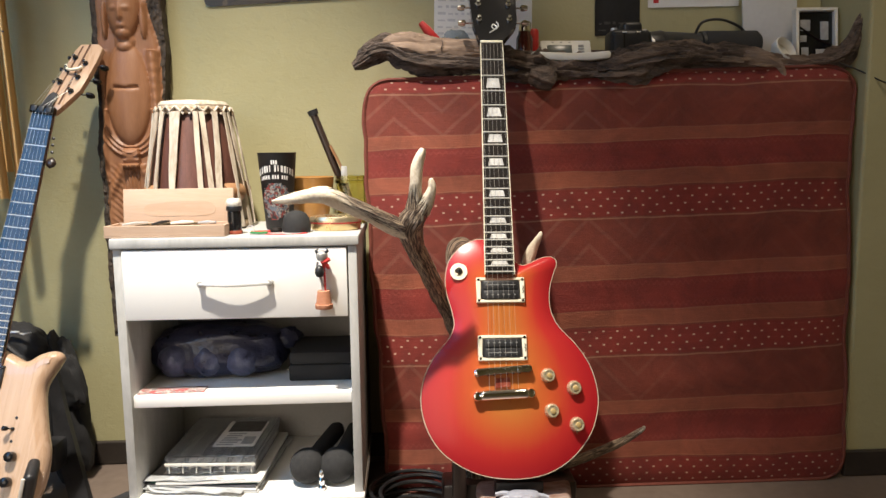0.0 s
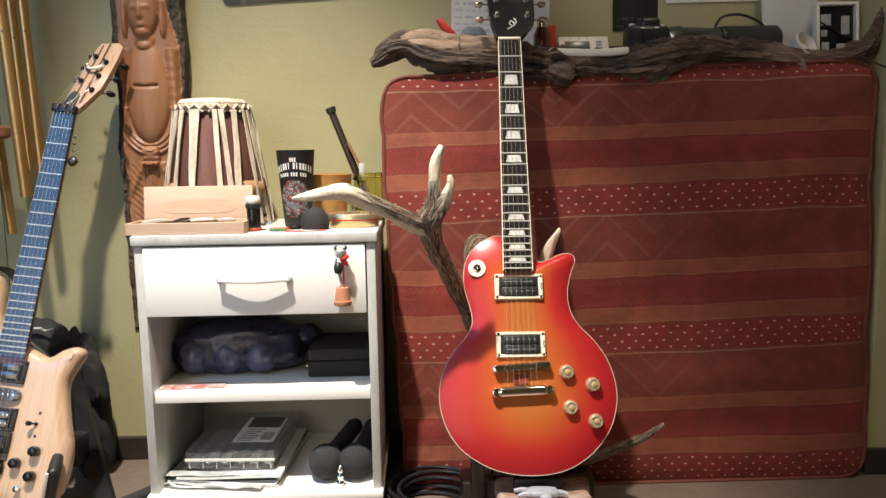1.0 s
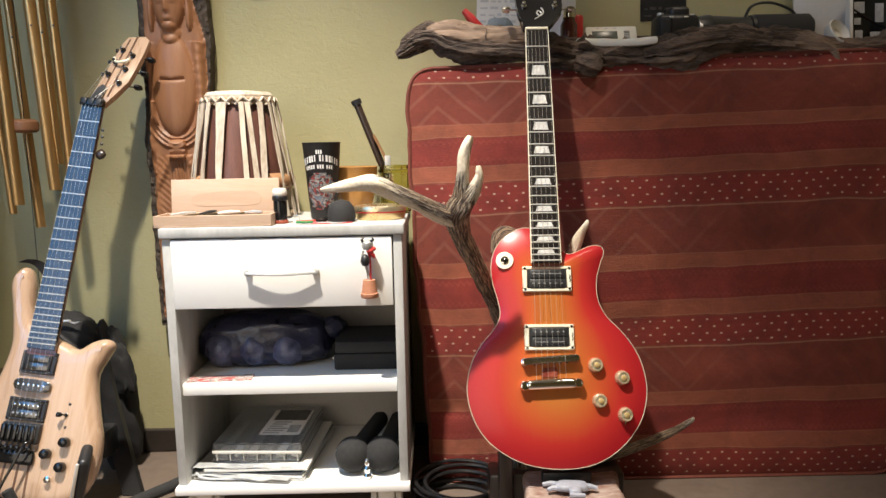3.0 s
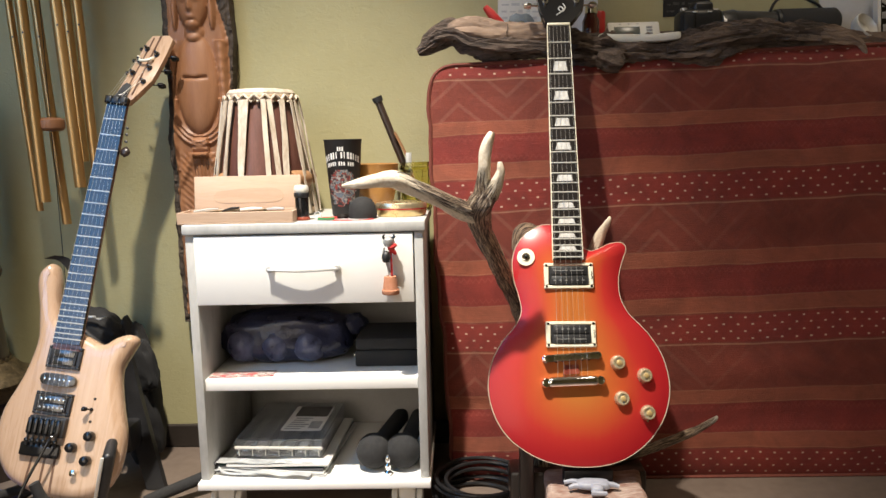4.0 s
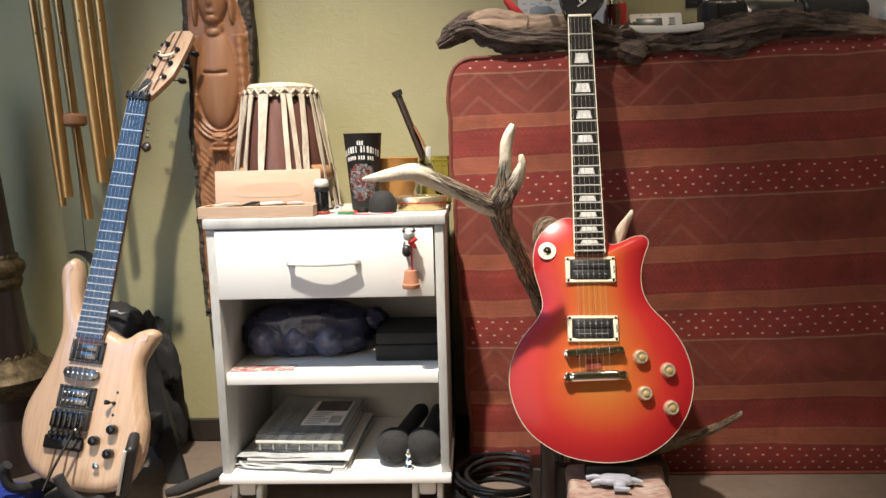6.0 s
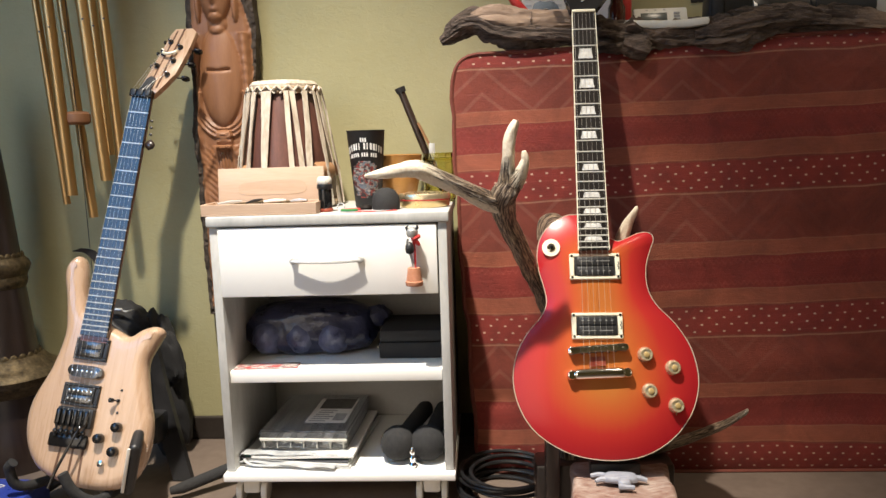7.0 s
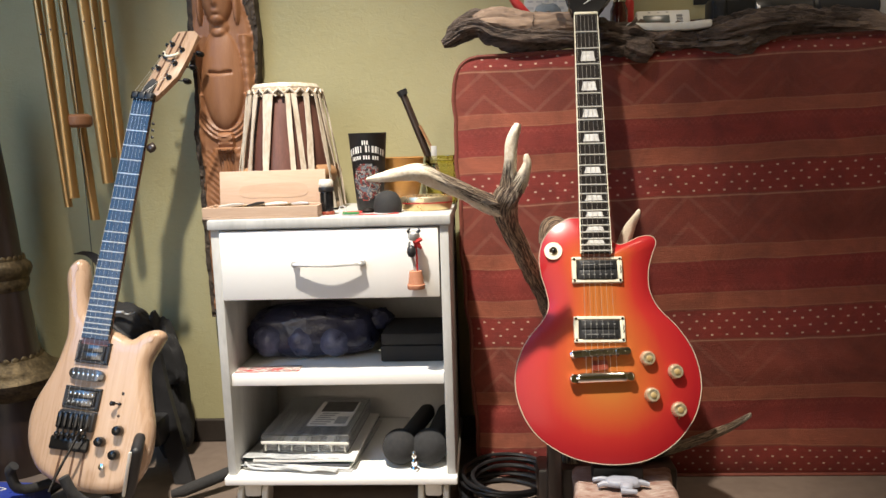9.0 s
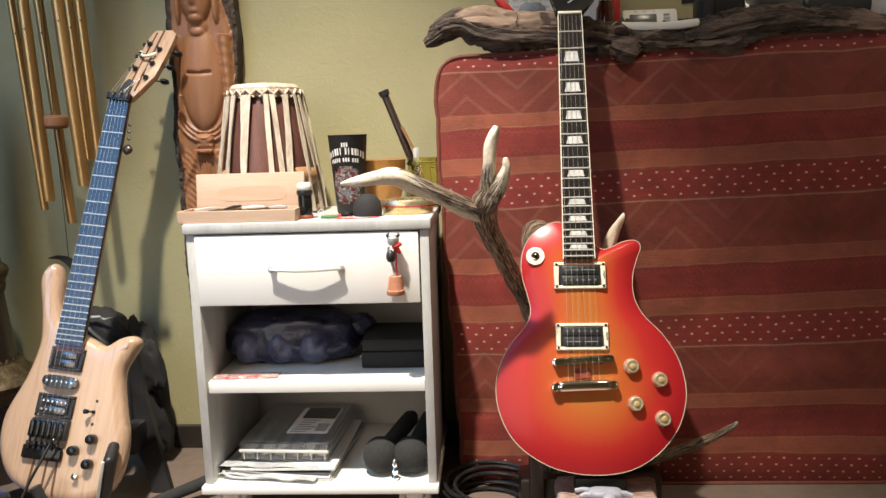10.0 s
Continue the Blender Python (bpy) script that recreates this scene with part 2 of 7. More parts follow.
def part(name, bm, mat, parent, label="", smooth=True):
    ob = new(name, mesh_of(name, bm, mat, smooth))
    ob.parent = parent
    return tagged(ob, label) if label else ob


def numbers(ob, name, values):
    """One number for each vertex of a mesh."""
    layer = ob.data.attributes.new(name, "FLOAT", "POINT")
    layer.data.foreach_set("value", values)
    return ob


def pattern(ob, places):
    """Lay the cloth's own x and z on each vertex."""
    layer = ob.data.attributes.new("cloth", "FLOAT_VECTOR", "POINT")
    layer.data.foreach_set("vector", [v for x, z in places for v in (x, 0.0, z)])
    return ob


def lone(name, bm, mat, label, category, at=None, group="", kind="", smooth=True):
    ob = new(name, mesh_of(name, bm, mat, smooth))
    ob.matrix_world = at or Matrix.Identity(4)
    return tagged(ob, label, category, group, kind)


def box(x0, x1, y0, y1, z0, z1, bevel=0.0, bm=None, turn=None, segs=2):
    out = bm or bmesh.new()
    b = bmesh.new()
    bmesh.ops.create_cube(b, size=1, matrix=pose((x0 + x1) / 2, (y0 + y1) / 2, (z0 + z1) / 2) @ Matrix.Diagonal((x1 - x0, y1 - y0, z1 - z0, 1)))
    if bevel:
        bmesh.ops.bevel(b, geom=b.edges[:], offset=bevel, segments=segs, profile=0.5, affect="EDGES")
    return merge(out, b, turn)


def merge(out, b, turn=None):
    if turn is not None:
        bmesh.ops.transform(b, matrix=turn, verts=b.verts)
    vs = [out.verts.new(v.co) for v in b.verts]
    b.verts.index_update()
    for f in b.faces:
        nf = out.faces.new([vs[v.index] for v in f.verts])
        nf.material_index = f.material_index
    b.free()
    return out


def rings(loops, bm=None, cap=True, closed=False):
    """Skin a row of loops, each of the same number of points."""
    bm = bm or bmesh.new()
    vs = [[bm.verts.new(p) for p in loop] for loop in loops]
    n = len(vs[0])
    pairs = list(zip(vs, vs[1:])) + ([(vs[-1], vs[0])] if closed else [])
    for a, b in pairs:
        for i in range(n):
            bm.faces.new((a[i], a[(i + 1) % n], b[(i + 1) % n], b[i]))
    if cap and not closed:
        bm.faces.new(vs[0][::-1])
        bm.faces.new(vs[-1])
    return bm


def tube(points, radii, segs=10, bm=None, rough=0.0, seed=0, flat=1.0, cap=True):
    """A round bar along points; rough: uneven by that share of its radius."""
    pts = [Vector(p) for p in points]
    if isinstance(radii, (int, float)):
        radii = [radii] * len(pts)
    loops, side = [], None
    for i, p in enumerate(pts):
        d = (pts[min(i + 1, len(pts) - 1)] - pts[max(i - 1, 0)]).normalized()
        side = (Vector((0.3, 1, 0.2)) if side is None else side)
        side = (side - d * side.dot(d)).normalized()
        up = d.cross(side)
        loop = []
        for k in range(segs):
            a = 2 * math.pi * k / segs
            r = radii[i]
            if rough:
                r *= 1 + rough * noise.noise((p * 38) + Vector((math.cos(a) * 1.4 + seed, math.sin(a) * 1.4, seed)))
            loop.append(p + side * (math.cos(a) * r) + up * (math.sin(a) * r * flat))
        loops.append(loop)
    return rings(loops, bm, cap)


def smooth_path(points, steps=6):
    """Catmull-Rom through tuples of any length."""
    out = []
    for i in range(len(points) - 1):
        p = [points[max(i - 1, 0)], points[i], points[i + 1], points[min(i + 2, len(points) - 1)]]
        for k in range(steps):
            t = k / steps
            out.append(tuple(0.5 * (2 * b + (c - a) * t + (2 * a - 5 * b + 4 * c - d) * t * t + (3 * b - a - 3 * c + d) * t ** 3) for a, b, c, d in zip(*p)))
    out.append(tuple(points[-1]))
    return out


def smooth_loop(points, steps=5):
    n = len(points)
    out = []
    for i in range(n):
        p = [points[(i + k - 1) % n] for k in range(4)]
        for k in range(steps):
            t = k / steps
            out.append(tuple(0.5 * (2 * b + (c - a) * t + (2 * a - 5 * b + 4 * c - d) * t * t + (3 * b - a - 3 * c + d) * t ** 3) for a, b, c, d in zip(*p)))
    return out


def lathe(profile, segs=24, bm=None, at=None):
    """Turn (radius, height) pairs about z; ends that touch the axis are closed by a cap."""
    b = rings([[(r * math.cos(2 * math.pi * k / segs), r * math.sin(2 * math.pi * k / segs), z) for k in range(segs)] for r, z in profile])
    return merge(bm or bmesh.new(), b, at)


# ---------------------------------------------------------------- the room
def shell(name, bm, mat, label):
    return lone(name, bm, mat, label, name.split("_")[0], kind="structure", smooth=False)


WALL_Y, RIGHT_X, PIER_Y = 1.75, 2.3, 1.563
shell("floor", box(-2.7, 2.4, -2.6, 1.9, -0.1, 0), FLOOR, "worn brownish grey concrete floor")
shell("ceiling", box(-2.7, 2.4, -2.6, 1.9, 3.2, 3.3), CEILING, "plain white painted ceiling")
shell("wall_north", box(-2.5, 0.994, WALL_Y, 1.9, 0, 3.2), PLASTER, "olive yellow wall of rough rolled plaster")
shell("wall_pier", box(0.998, 2.3, PIER_Y, 1.9, 0, 3.2, 0.006), PLASTER, "olive plastered pier beside the mattress")
shell("wall_west", box(-2.7, -2.504, -2.6, 1.9, 0, 3.2), PLASTER, "olive plastered side wall")
shell("wall_east", box(2.304, 2.4, -2.6, 1.9, 0, 3.2), PLASTER, "olive plastered side wall")
shell("wall_south", box(-2.5, 2.3, -2.6, -2.45, 0, 3.2), PLASTER, "olive plastered wall")
shell("baseboard_north", box(-2.5, 0.994, WALL_Y - 0.014, WALL_Y - 0.001, 0.001, 0.056, 0.003), SKIRTING, "dark stained skirting board along the wall")
shell("baseboard_pier", box(0.990, 2.3, PIER_Y - 0.014, PIER_Y - 0.001, 0.001, 0.058, 0.003), SKIRTING, "dark stained skirting board along the pier")


# ---------------------------------------------------------------- mattress
def mattress():
    """A padded slab, leant on the wall: bulging faces, soft corners, piping along the seams."""
    W, H, D = 0.985, 0.885, 0.135
    at = pose(0.492, 1.540, 0.004, -3.6, 0, 0)
    ob = thing("mattress", "red striped folk-pattern mattress stood upright against the wall", "mattress", at)
    nx, nz = 56, 52
    R = 0.055

    def settle(x, z):
        """The slab stands askew: its top leans to one side and one half has sunk."""
        t = max(0.0, min(1.0, z / 0.30))
        bulge = 0.0075 * noise.noise((z * 9, 2.0 if x > 0 else 6.0, 0.5)) + 0.004 * noise.noise((z * 24, 1.0 if x > 0 else 3.0, 0.5))
        return x + bulge * (2 * x / W) ** 2 - 0.040 * (z / H) * (0.5 - x / W) - 0.004, z - 0.024 * (0.5 - x / W) * t * t * (3 - 2 * t)

    def face(front):
        loops, cloth = [], []
        for j in range(nz + 1):
            row = []
            for i in range(nx + 1):
                u, v = i / nx, j / nz
                x, z = (u - 0.5) * W, v * H
                # round the four corners of the slab
                dx, dz = max(abs(x) - (W / 2 - R), 0), max(abs(z - H / 2) - (H / 2 - R), 0)
                if dx > 0 and dz > 0:
                    k = R / max(math.hypot(dx, dz), R)
                    sx, sz = math.copysign(1, x), math.copysign(1, z - H / 2)
                    x, z = sx * (W / 2 - R + dx * k), H / 2 + sz * (H / 2 - R + dz * k)
                e = min(W / 2 - abs((u - 0.5) * W), H / 2 - abs(v * H - H / 2))
                puff = 0.016 * (1 - math.exp(-e / 0.03)) + 0.010 * noise.noise((x * 3.5, z * 5, 1.0)) * min(1, e / 0.06)
                puff += (0.0042 * noise.noise((x * 2.2, z * 15, 4.0)) + 0.0030 * noise.noise((x * 9, z * 11, 7.0))) * min(1, e / 0.05)
                sag = 0.006 * math.exp(-((z - 0.145 + 0.05 * x) / 0.012) ** 2) * max(0.0, min(1.0, (0.0 - x) / 0.2))
                sx, sz = settle(x, z)
                row.append((sx, (-puff + sag) if front else D + puff, sz))
                cloth.append((x, z + 0.024 * max(0.0, min(1.0, (z - 0.70) / 0.15))))
            loops.append(row)
        b = bmesh.new()
        vs = [[b.verts.new(p) for p in row] for row in loops]
        for j in range(nz):
            for i in range(nx):
                b.faces.new((vs[j][i], vs[j][i + 1], vs[j + 1][i + 1], vs[j + 1][i]))
        return b, cloth

    b, a = face(True)
    pattern(part("front_cover", b, CLOTH, ob, "red striped and dotted woven cover"), a)
    b, c = face(False)
    pattern(part("back_cover", b, CLOTH, ob), c)
    rim = []
    for i in range(nx + 1):
        rim.append((i, 0))
    for j in range(1, nz + 1):
        rim.append((nx, j))
    for i in range(nx - 1, -1, -1):
        rim.append((i, nz))
    for j in range(nz - 1, 0, -1):
        rim.append((0, j))

    def spot_at(i, j, y, out):
        x, z = (i / nx - 0.5) * W, j / nz * H
        dx, dz = max(abs(x) - (W / 2 - R), 0), max(abs(z - H / 2) - (H / 2 - R), 0)
        if dx > 0 and dz > 0:
            k = R / max(math.hypot(dx, dz), R)
            x, z = math.copysign(W / 2 - R + dx * k, x), H / 2 + math.copysign(H / 2 - R + dz * k, z - H / 2)
        sx, sz = settle(x, z)
        k = 1 + out
        return Vector((sx * k, y, H / 2 + (sz - H / 2) * k))

    band = rings([[spot_at(i, j, y, o) for i, j in rim] for y, o in ((0.0, 0.0), (0.02, 0.010), (0.067, 0.014), (0.115, 0.010), (D, 0.0))], cap=False)
    pattern(part("side_band", band, CLOTH, ob), [((i / nx - 0.5) * W + y, j / nz * H) for y in (0.0, 0.02, 0.067, 0.115, D) for i, j in rim])
    for y in (0.0, D):
        pts = [spot_at(i, j, y, 0.004) for i, j in rim]
        ring_loops = []
        for i, p in enumerate(pts):
            d = (pts[(i + 1) % len(pts)] - pts[i - 1]).normalized()
            s = d.cross(Vector((0, 1, 0)))
            ring_loops.append([p + Vector((0, 1, 0)) * (0.0045 * math.cos(k * math.pi / 3)) + s * (0.0045 * math.sin(k * math.pi / 3)) for k in range(6)])
        part("piping", rings(ring_loops, cap=False, closed=True), PIPING, ob, "pale red corded piping")
    return ob


PIPING = surface("piping_cord", (0.115, 0.024, 0.015), (0.17, 0.042, 0.026), 80, 0.8, 0.3, 300)
mattress()


# ---------------------------------------------------------------- white cabinet
def cabinet():
    x0, x1, y0, y1 = -0.497, -0.051, 1.400, 1.708
    ob = thing("bedside_cabinet", "white melamine bedside cabinet on castors, one drawer over two open shelves", "cabinet", pose((x0 + x1) / 2, (y0 + y1) / 2, 0))
    ox, oy = (x0 + x1) / 2, (y0 + y1) / 2

    def slab(name, a, b, c, d, e, f, mat, label="", bevel=0.0015):
        return part(name, box(a - ox, b - ox, c - oy, d - oy, e, f, bevel), mat, ob, label)

    slab("top_board", x0 - 0.002, x1 + 0.004, y0 - 0.004, y1, 0.5505, 0.570, EDGE, "light grey top board", 0.003)
    for a in (x0 + 0.002, x1 - 0.017):
        slab("side_panel", a, a + 0.0165, y0 + 0.002, y1, 0.0705, 0.550, EDGE, "light grey side panel")
    slab("back_panel", x0 + 0.0195, x1 - 0.0185, y1 - 0.008, y1 - 0.001, 0.0705, 0.550, GREYBOARD, "pale back panel")
    slab("middle_shelf", x0 + 0.019, x1 - 0.018, y0 + 0.010, y1 - 0.009, 0.247, 0.2695, WHITE)
    slab("bottom_board", x0 - 0.002, x1 + 0.003, y0 - 0.012, y1, 0.0545, 0.070, WHITE, "", 0.003)
    slab("drawer_box", x0 + 0.025, x1 - 0.024, y0 + 0.022, y1 - 0.02, 0.43, 0.535, GREYBOARD)
    drawer = slab("drawer_front", x0 + 0.0185, x1 - 0.0195, y0 - 0.001, y0 + 0.017, 0.4175, 0.5475, WHITE, "bright white drawer front", 0.0018)
    # bow handle
    ym = y0 - oy
    pts = smooth_path([(-0.064, ym - 0.013, 0.4855), (-0.03, ym - 0.018, 0.4845), (0.0, ym - 0.020, 0.484), (0.03, ym - 0.018, 0.4845), (0.064, ym - 0.013, 0.4855)], 5)
    h = tube(pts, 0.0048, 8, flat=0.8)
    handle = part("handle", h, STEEL, drawer, "satin silver bow handle")
    for x in (-0.062, 0.062):
        part("handle_post", lathe([(0.0, -0.001), (0.0062, 0), (0.0062, 0.004), (0.0045, 0.007), (0.0045, 0.011), (0.006, 0.015), (0.0, 0.016)], 14, at=pose(x, ym - 0.001, 0.4855, 90)), STEEL, drawer)
    for x in (x0 + 0.045, x1 - 0.045):
        for y in (y0 + 0.03, y1 - 0.05):
            castor = part("castor", box(x - ox - 0.017, x - ox + 0.017, y - oy - 0.02, y - oy + 0.02, 0.020, 0.0535, 0.006), CREAM2, ob, "off-white plastic castor")
            for s in (-1, 1):
                part("wheel", lathe([(0.0, -0.006), (0.019, -0.006), (0.021, -0.004), (0.021, 0.004), (0.019, 0.006), (0.0, 0.006)], 20, at=pose(x - ox + s * 0.0245, y - oy - 0.004, 0.0215, 0, 90)), CREAM2, castor)
    return ob


CREAM2 = surface("offwhite_plastic", (0.66, 0.64, 0.58), (0.74, 0.72, 0.66), 25, 0.4, 0.05, 160)
cabinet()


# ---------------------------------------------------------------- guitars
from mathutils.geometry import tessellate_polygon


def plane_pose(origin, up, normal):
    """x across, y along the neck towards the head, z out of the top."""
    y, z = Vector(up).normalized(), Vector(normal)
    z = (z - y * z.dot(y)).normalized()
    x = y.cross(z)
    m = Matrix((x, y, z)).transposed().to_4x4()
    return Matrix.Translation(origin) @ m


def prism(outline, z0, z1, bevel=0.0, segs=3):
    b = bmesh.new()
    lo = [b.verts.new((x, y, z0)) for x, y in outline]
    hi = [b.verts.new((x, y, z1)) for x, y in outline]
    n = len(lo)
    b.faces.new(lo[::-1]), b.faces.new(hi)
    for i in range(n):
        b.faces.new((lo[i], lo[(i + 1) % n], hi[(i + 1) % n], hi[i]))
    if bevel:
        rim = [e for e in b.edges if abs(e.verts[0].co.z - e.verts[1].co.z) < 1e-6]
        bmesh.ops.bevel(b, geom=rim, offset=bevel, segments=segs, profile=0.5, affect="EDGES", clamp_overlap=True)
    bmesh.ops.triangulate(b, faces=[f for f in b.faces if len(f.verts) > 4])
    return b


def rounded(outline, profile):
    """A body whose edge is rounded over: loops set in from the outline, each at its height."""
    n = len(outline)
    turn = sum(a[0] * b[1] - b[0] * a[1] for a, b in zip(outline, outline[1:] + outline[:1]))
    inward = []
    for i in range(n):
        a, b = Vector(outline[i - 2]), Vector(outline[(i + 2) % n])
        d = (b - a).normalized()
        inward.append(Vector((-d.y, d.x)) * (1 if turn > 0 else -1))
    loops = [[(p[0] + q.x * inset, p[1] + q.y * inset, z) for p, q in zip(outline, inward)] for inset, z in profile]
    b = rings(loops, cap=False)
    b.verts.ensure_lookup_table()
    for first, loop in ((0, loops[0]), (n * (len(loops) - 1), loops[-1])):
        for tri in tessellate_polygon([[Vector(p) for p in loop]]):
            b.faces.new([b.verts[first + i] for i in tri])
    return b


def neck_parts(ob, scale, width0, width1, end, count, board, fret_mat, inlays, bind, wire=0.0013):
    """Fretboard with its frets, inlays and binding; y = scale is the nut, y = end the last of the board."""
    def half(y):
        return (width1 + (width0 - width1) * (y - end) / (scale - end)) / 2

    fb = part("fretboard", prism([(-half(end), end), (half(end), end), (half(scale), scale), (-half(scale), scale)], 0.006, 0.0125, 0.0008, 1), board, ob)
    if bind:
        for s in (-1, 1):
            a, b = half(end), half(scale)
            part("binding", prism([(s * a, end), (s * (a + 0.0014), end), (s * (b + 0.0014), scale), (s * b, scale)], 0.005, 0.0127), CREAM, fb, "cream neck binding", smooth=False)
    for n in range(1, count + 1):
        y = scale * 2 ** (-n / 12)
        w = half(y)
        part("fret", tube([(-w, y, 0.0127), (w, y, 0.0127)], wire, 6), fret_mat, fb)
    for n in inlays:
        y0, y1 = scale * 2 ** (-n / 12), scale * 2 ** (-(n - 1) / 12)
        m, d = (y0 + y1) / 2, (y1 - y0) * 0.31
        w = half(m) * 0.64
        part("inlay", prism([(-w, m - d), (w, m - d), (w * 0.74, m + d), (-w * 0.74, m + d)], 0.0124, 0.0129), PEARL, fb, "pearl trapezoid inlay", smooth=False)
    loops = []
    for k in range(13):
        y = end - 0.01 + (scale - end + 0.012) * k / 12
        w = half(y)
        deep = 0.021 - 0.002 * k / 12
        loops.append([(w * math.cos(a), y, 0.006 + deep * min(0, math.sin(a))) for a in [math.pi * (1 + i / 10) for i in range(11)]])
    part("neck", rings(loops), NECKWOOD, ob)
    return fb


def strings(ob, xs0, xs1, y0, y1, z0, z1, thick=0.00032):
    for i in range(6):
        a = xs0 * (2 * i / 5 - 1)
        b = xs1 * (2 * i / 5 - 1)
        part("string", tube([(a, y0, z0), (b, y1, z1)], thick * (1 - 0.08 * i), 5), STRING, ob)


def humbucker(ob, x, y, w, h, ring_mat, turn=0.0, poles=True, lift=0.0, coil=None):
    m = pose(x, y, lift, 0, 0, turn)
    r = bmesh.new()
    t = 0.0058
    for a in ((-w / 2, w / 2, h / 2 - t, h / 2), (-w / 2, w / 2, -h / 2, -h / 2 + t), (-w / 2, -w / 2 + t * 1.4, -h / 2 + t, h / 2 - t), (w / 2 - t * 1.4, w / 2, -h / 2 + t, h / 2 - t)):
        box(a[0], a[1], a[2], a[3], -0.004, 0.006, 0.0012, r, m, 1)
    ring = part("pickup_ring", r, ring_mat, ob)
    for sx in (-1, 1):
        for sy in (-1, 1):
            part("screw", lathe([(0.0022, 0), (0.0022, 0.0009), (0.0, 0.0012)], 8, at=m @ pose(sx * (w / 2 - 0.004), sy * (h / 2 - 0.004), 0.006)), GLOSSBLACK, ring)
    pk = part("pickup", box(-w / 2 + t * 1.4 + 0.001, w / 2 - t * 1.4 - 0.001, -h / 2 + t + 0.001, h / 2 - t - 0.001, 0, 0.0065, 0.001, None, m, 1), BLACK, ob, "black humbucker pickup")
    for s in (-1, 1):
        q = (h / 2 - t) / 2
        part("bobbin", box(-w / 2 + 0.013, w / 2 - 0.013, s * q - q * 0.86, s * q + q * 0.86, 0.0066, 0.0085, 0.001, None, m, 2), coil or GLOSSBLACK, pk)
        if poles:
            for i in range(6):
                px = (i / 5 - 0.5) * w * 0.60
                part("pole_piece", lathe([(0.0019, 0), (0.0019, 0.0011), (0.0, 0.0014)], 8, at=m @ pose(px, s * q, 0.0085)), CHROME if s > 0 else STEEL, pk)
    return ring


NECKWOOD = wood("neck_mahogany", (0.18, 0.05, 0.03), (0.26, 0.09, 0.05), (20, 1, 20), 4, 0.3, 0.6)
STRING = surface("steel_string", (0.72, 0.70, 0.66), (0.80, 0.78, 0.74), 60, 0.35, 0, 90, metal=0.8)
CHERRY = wood("cherry_back", (0.20, 0.012, 0.010), (0.28, 0.022, 0.016), (12, 1, 12), 4, 0.3, 1.0, 0.02)
GOLDCAP = surface("gold_cap", (0.52, 0.36, 0.14), (0.62, 0.46, 0.22), 50, 0.35, 0.0, 120, metal=0.3)
GOLD = surface("gold_trim", (0.70, 0.52, 0.24), (0.78, 0.62, 0.34), 50, 0.3, 0.05, 120, metal=0.9)


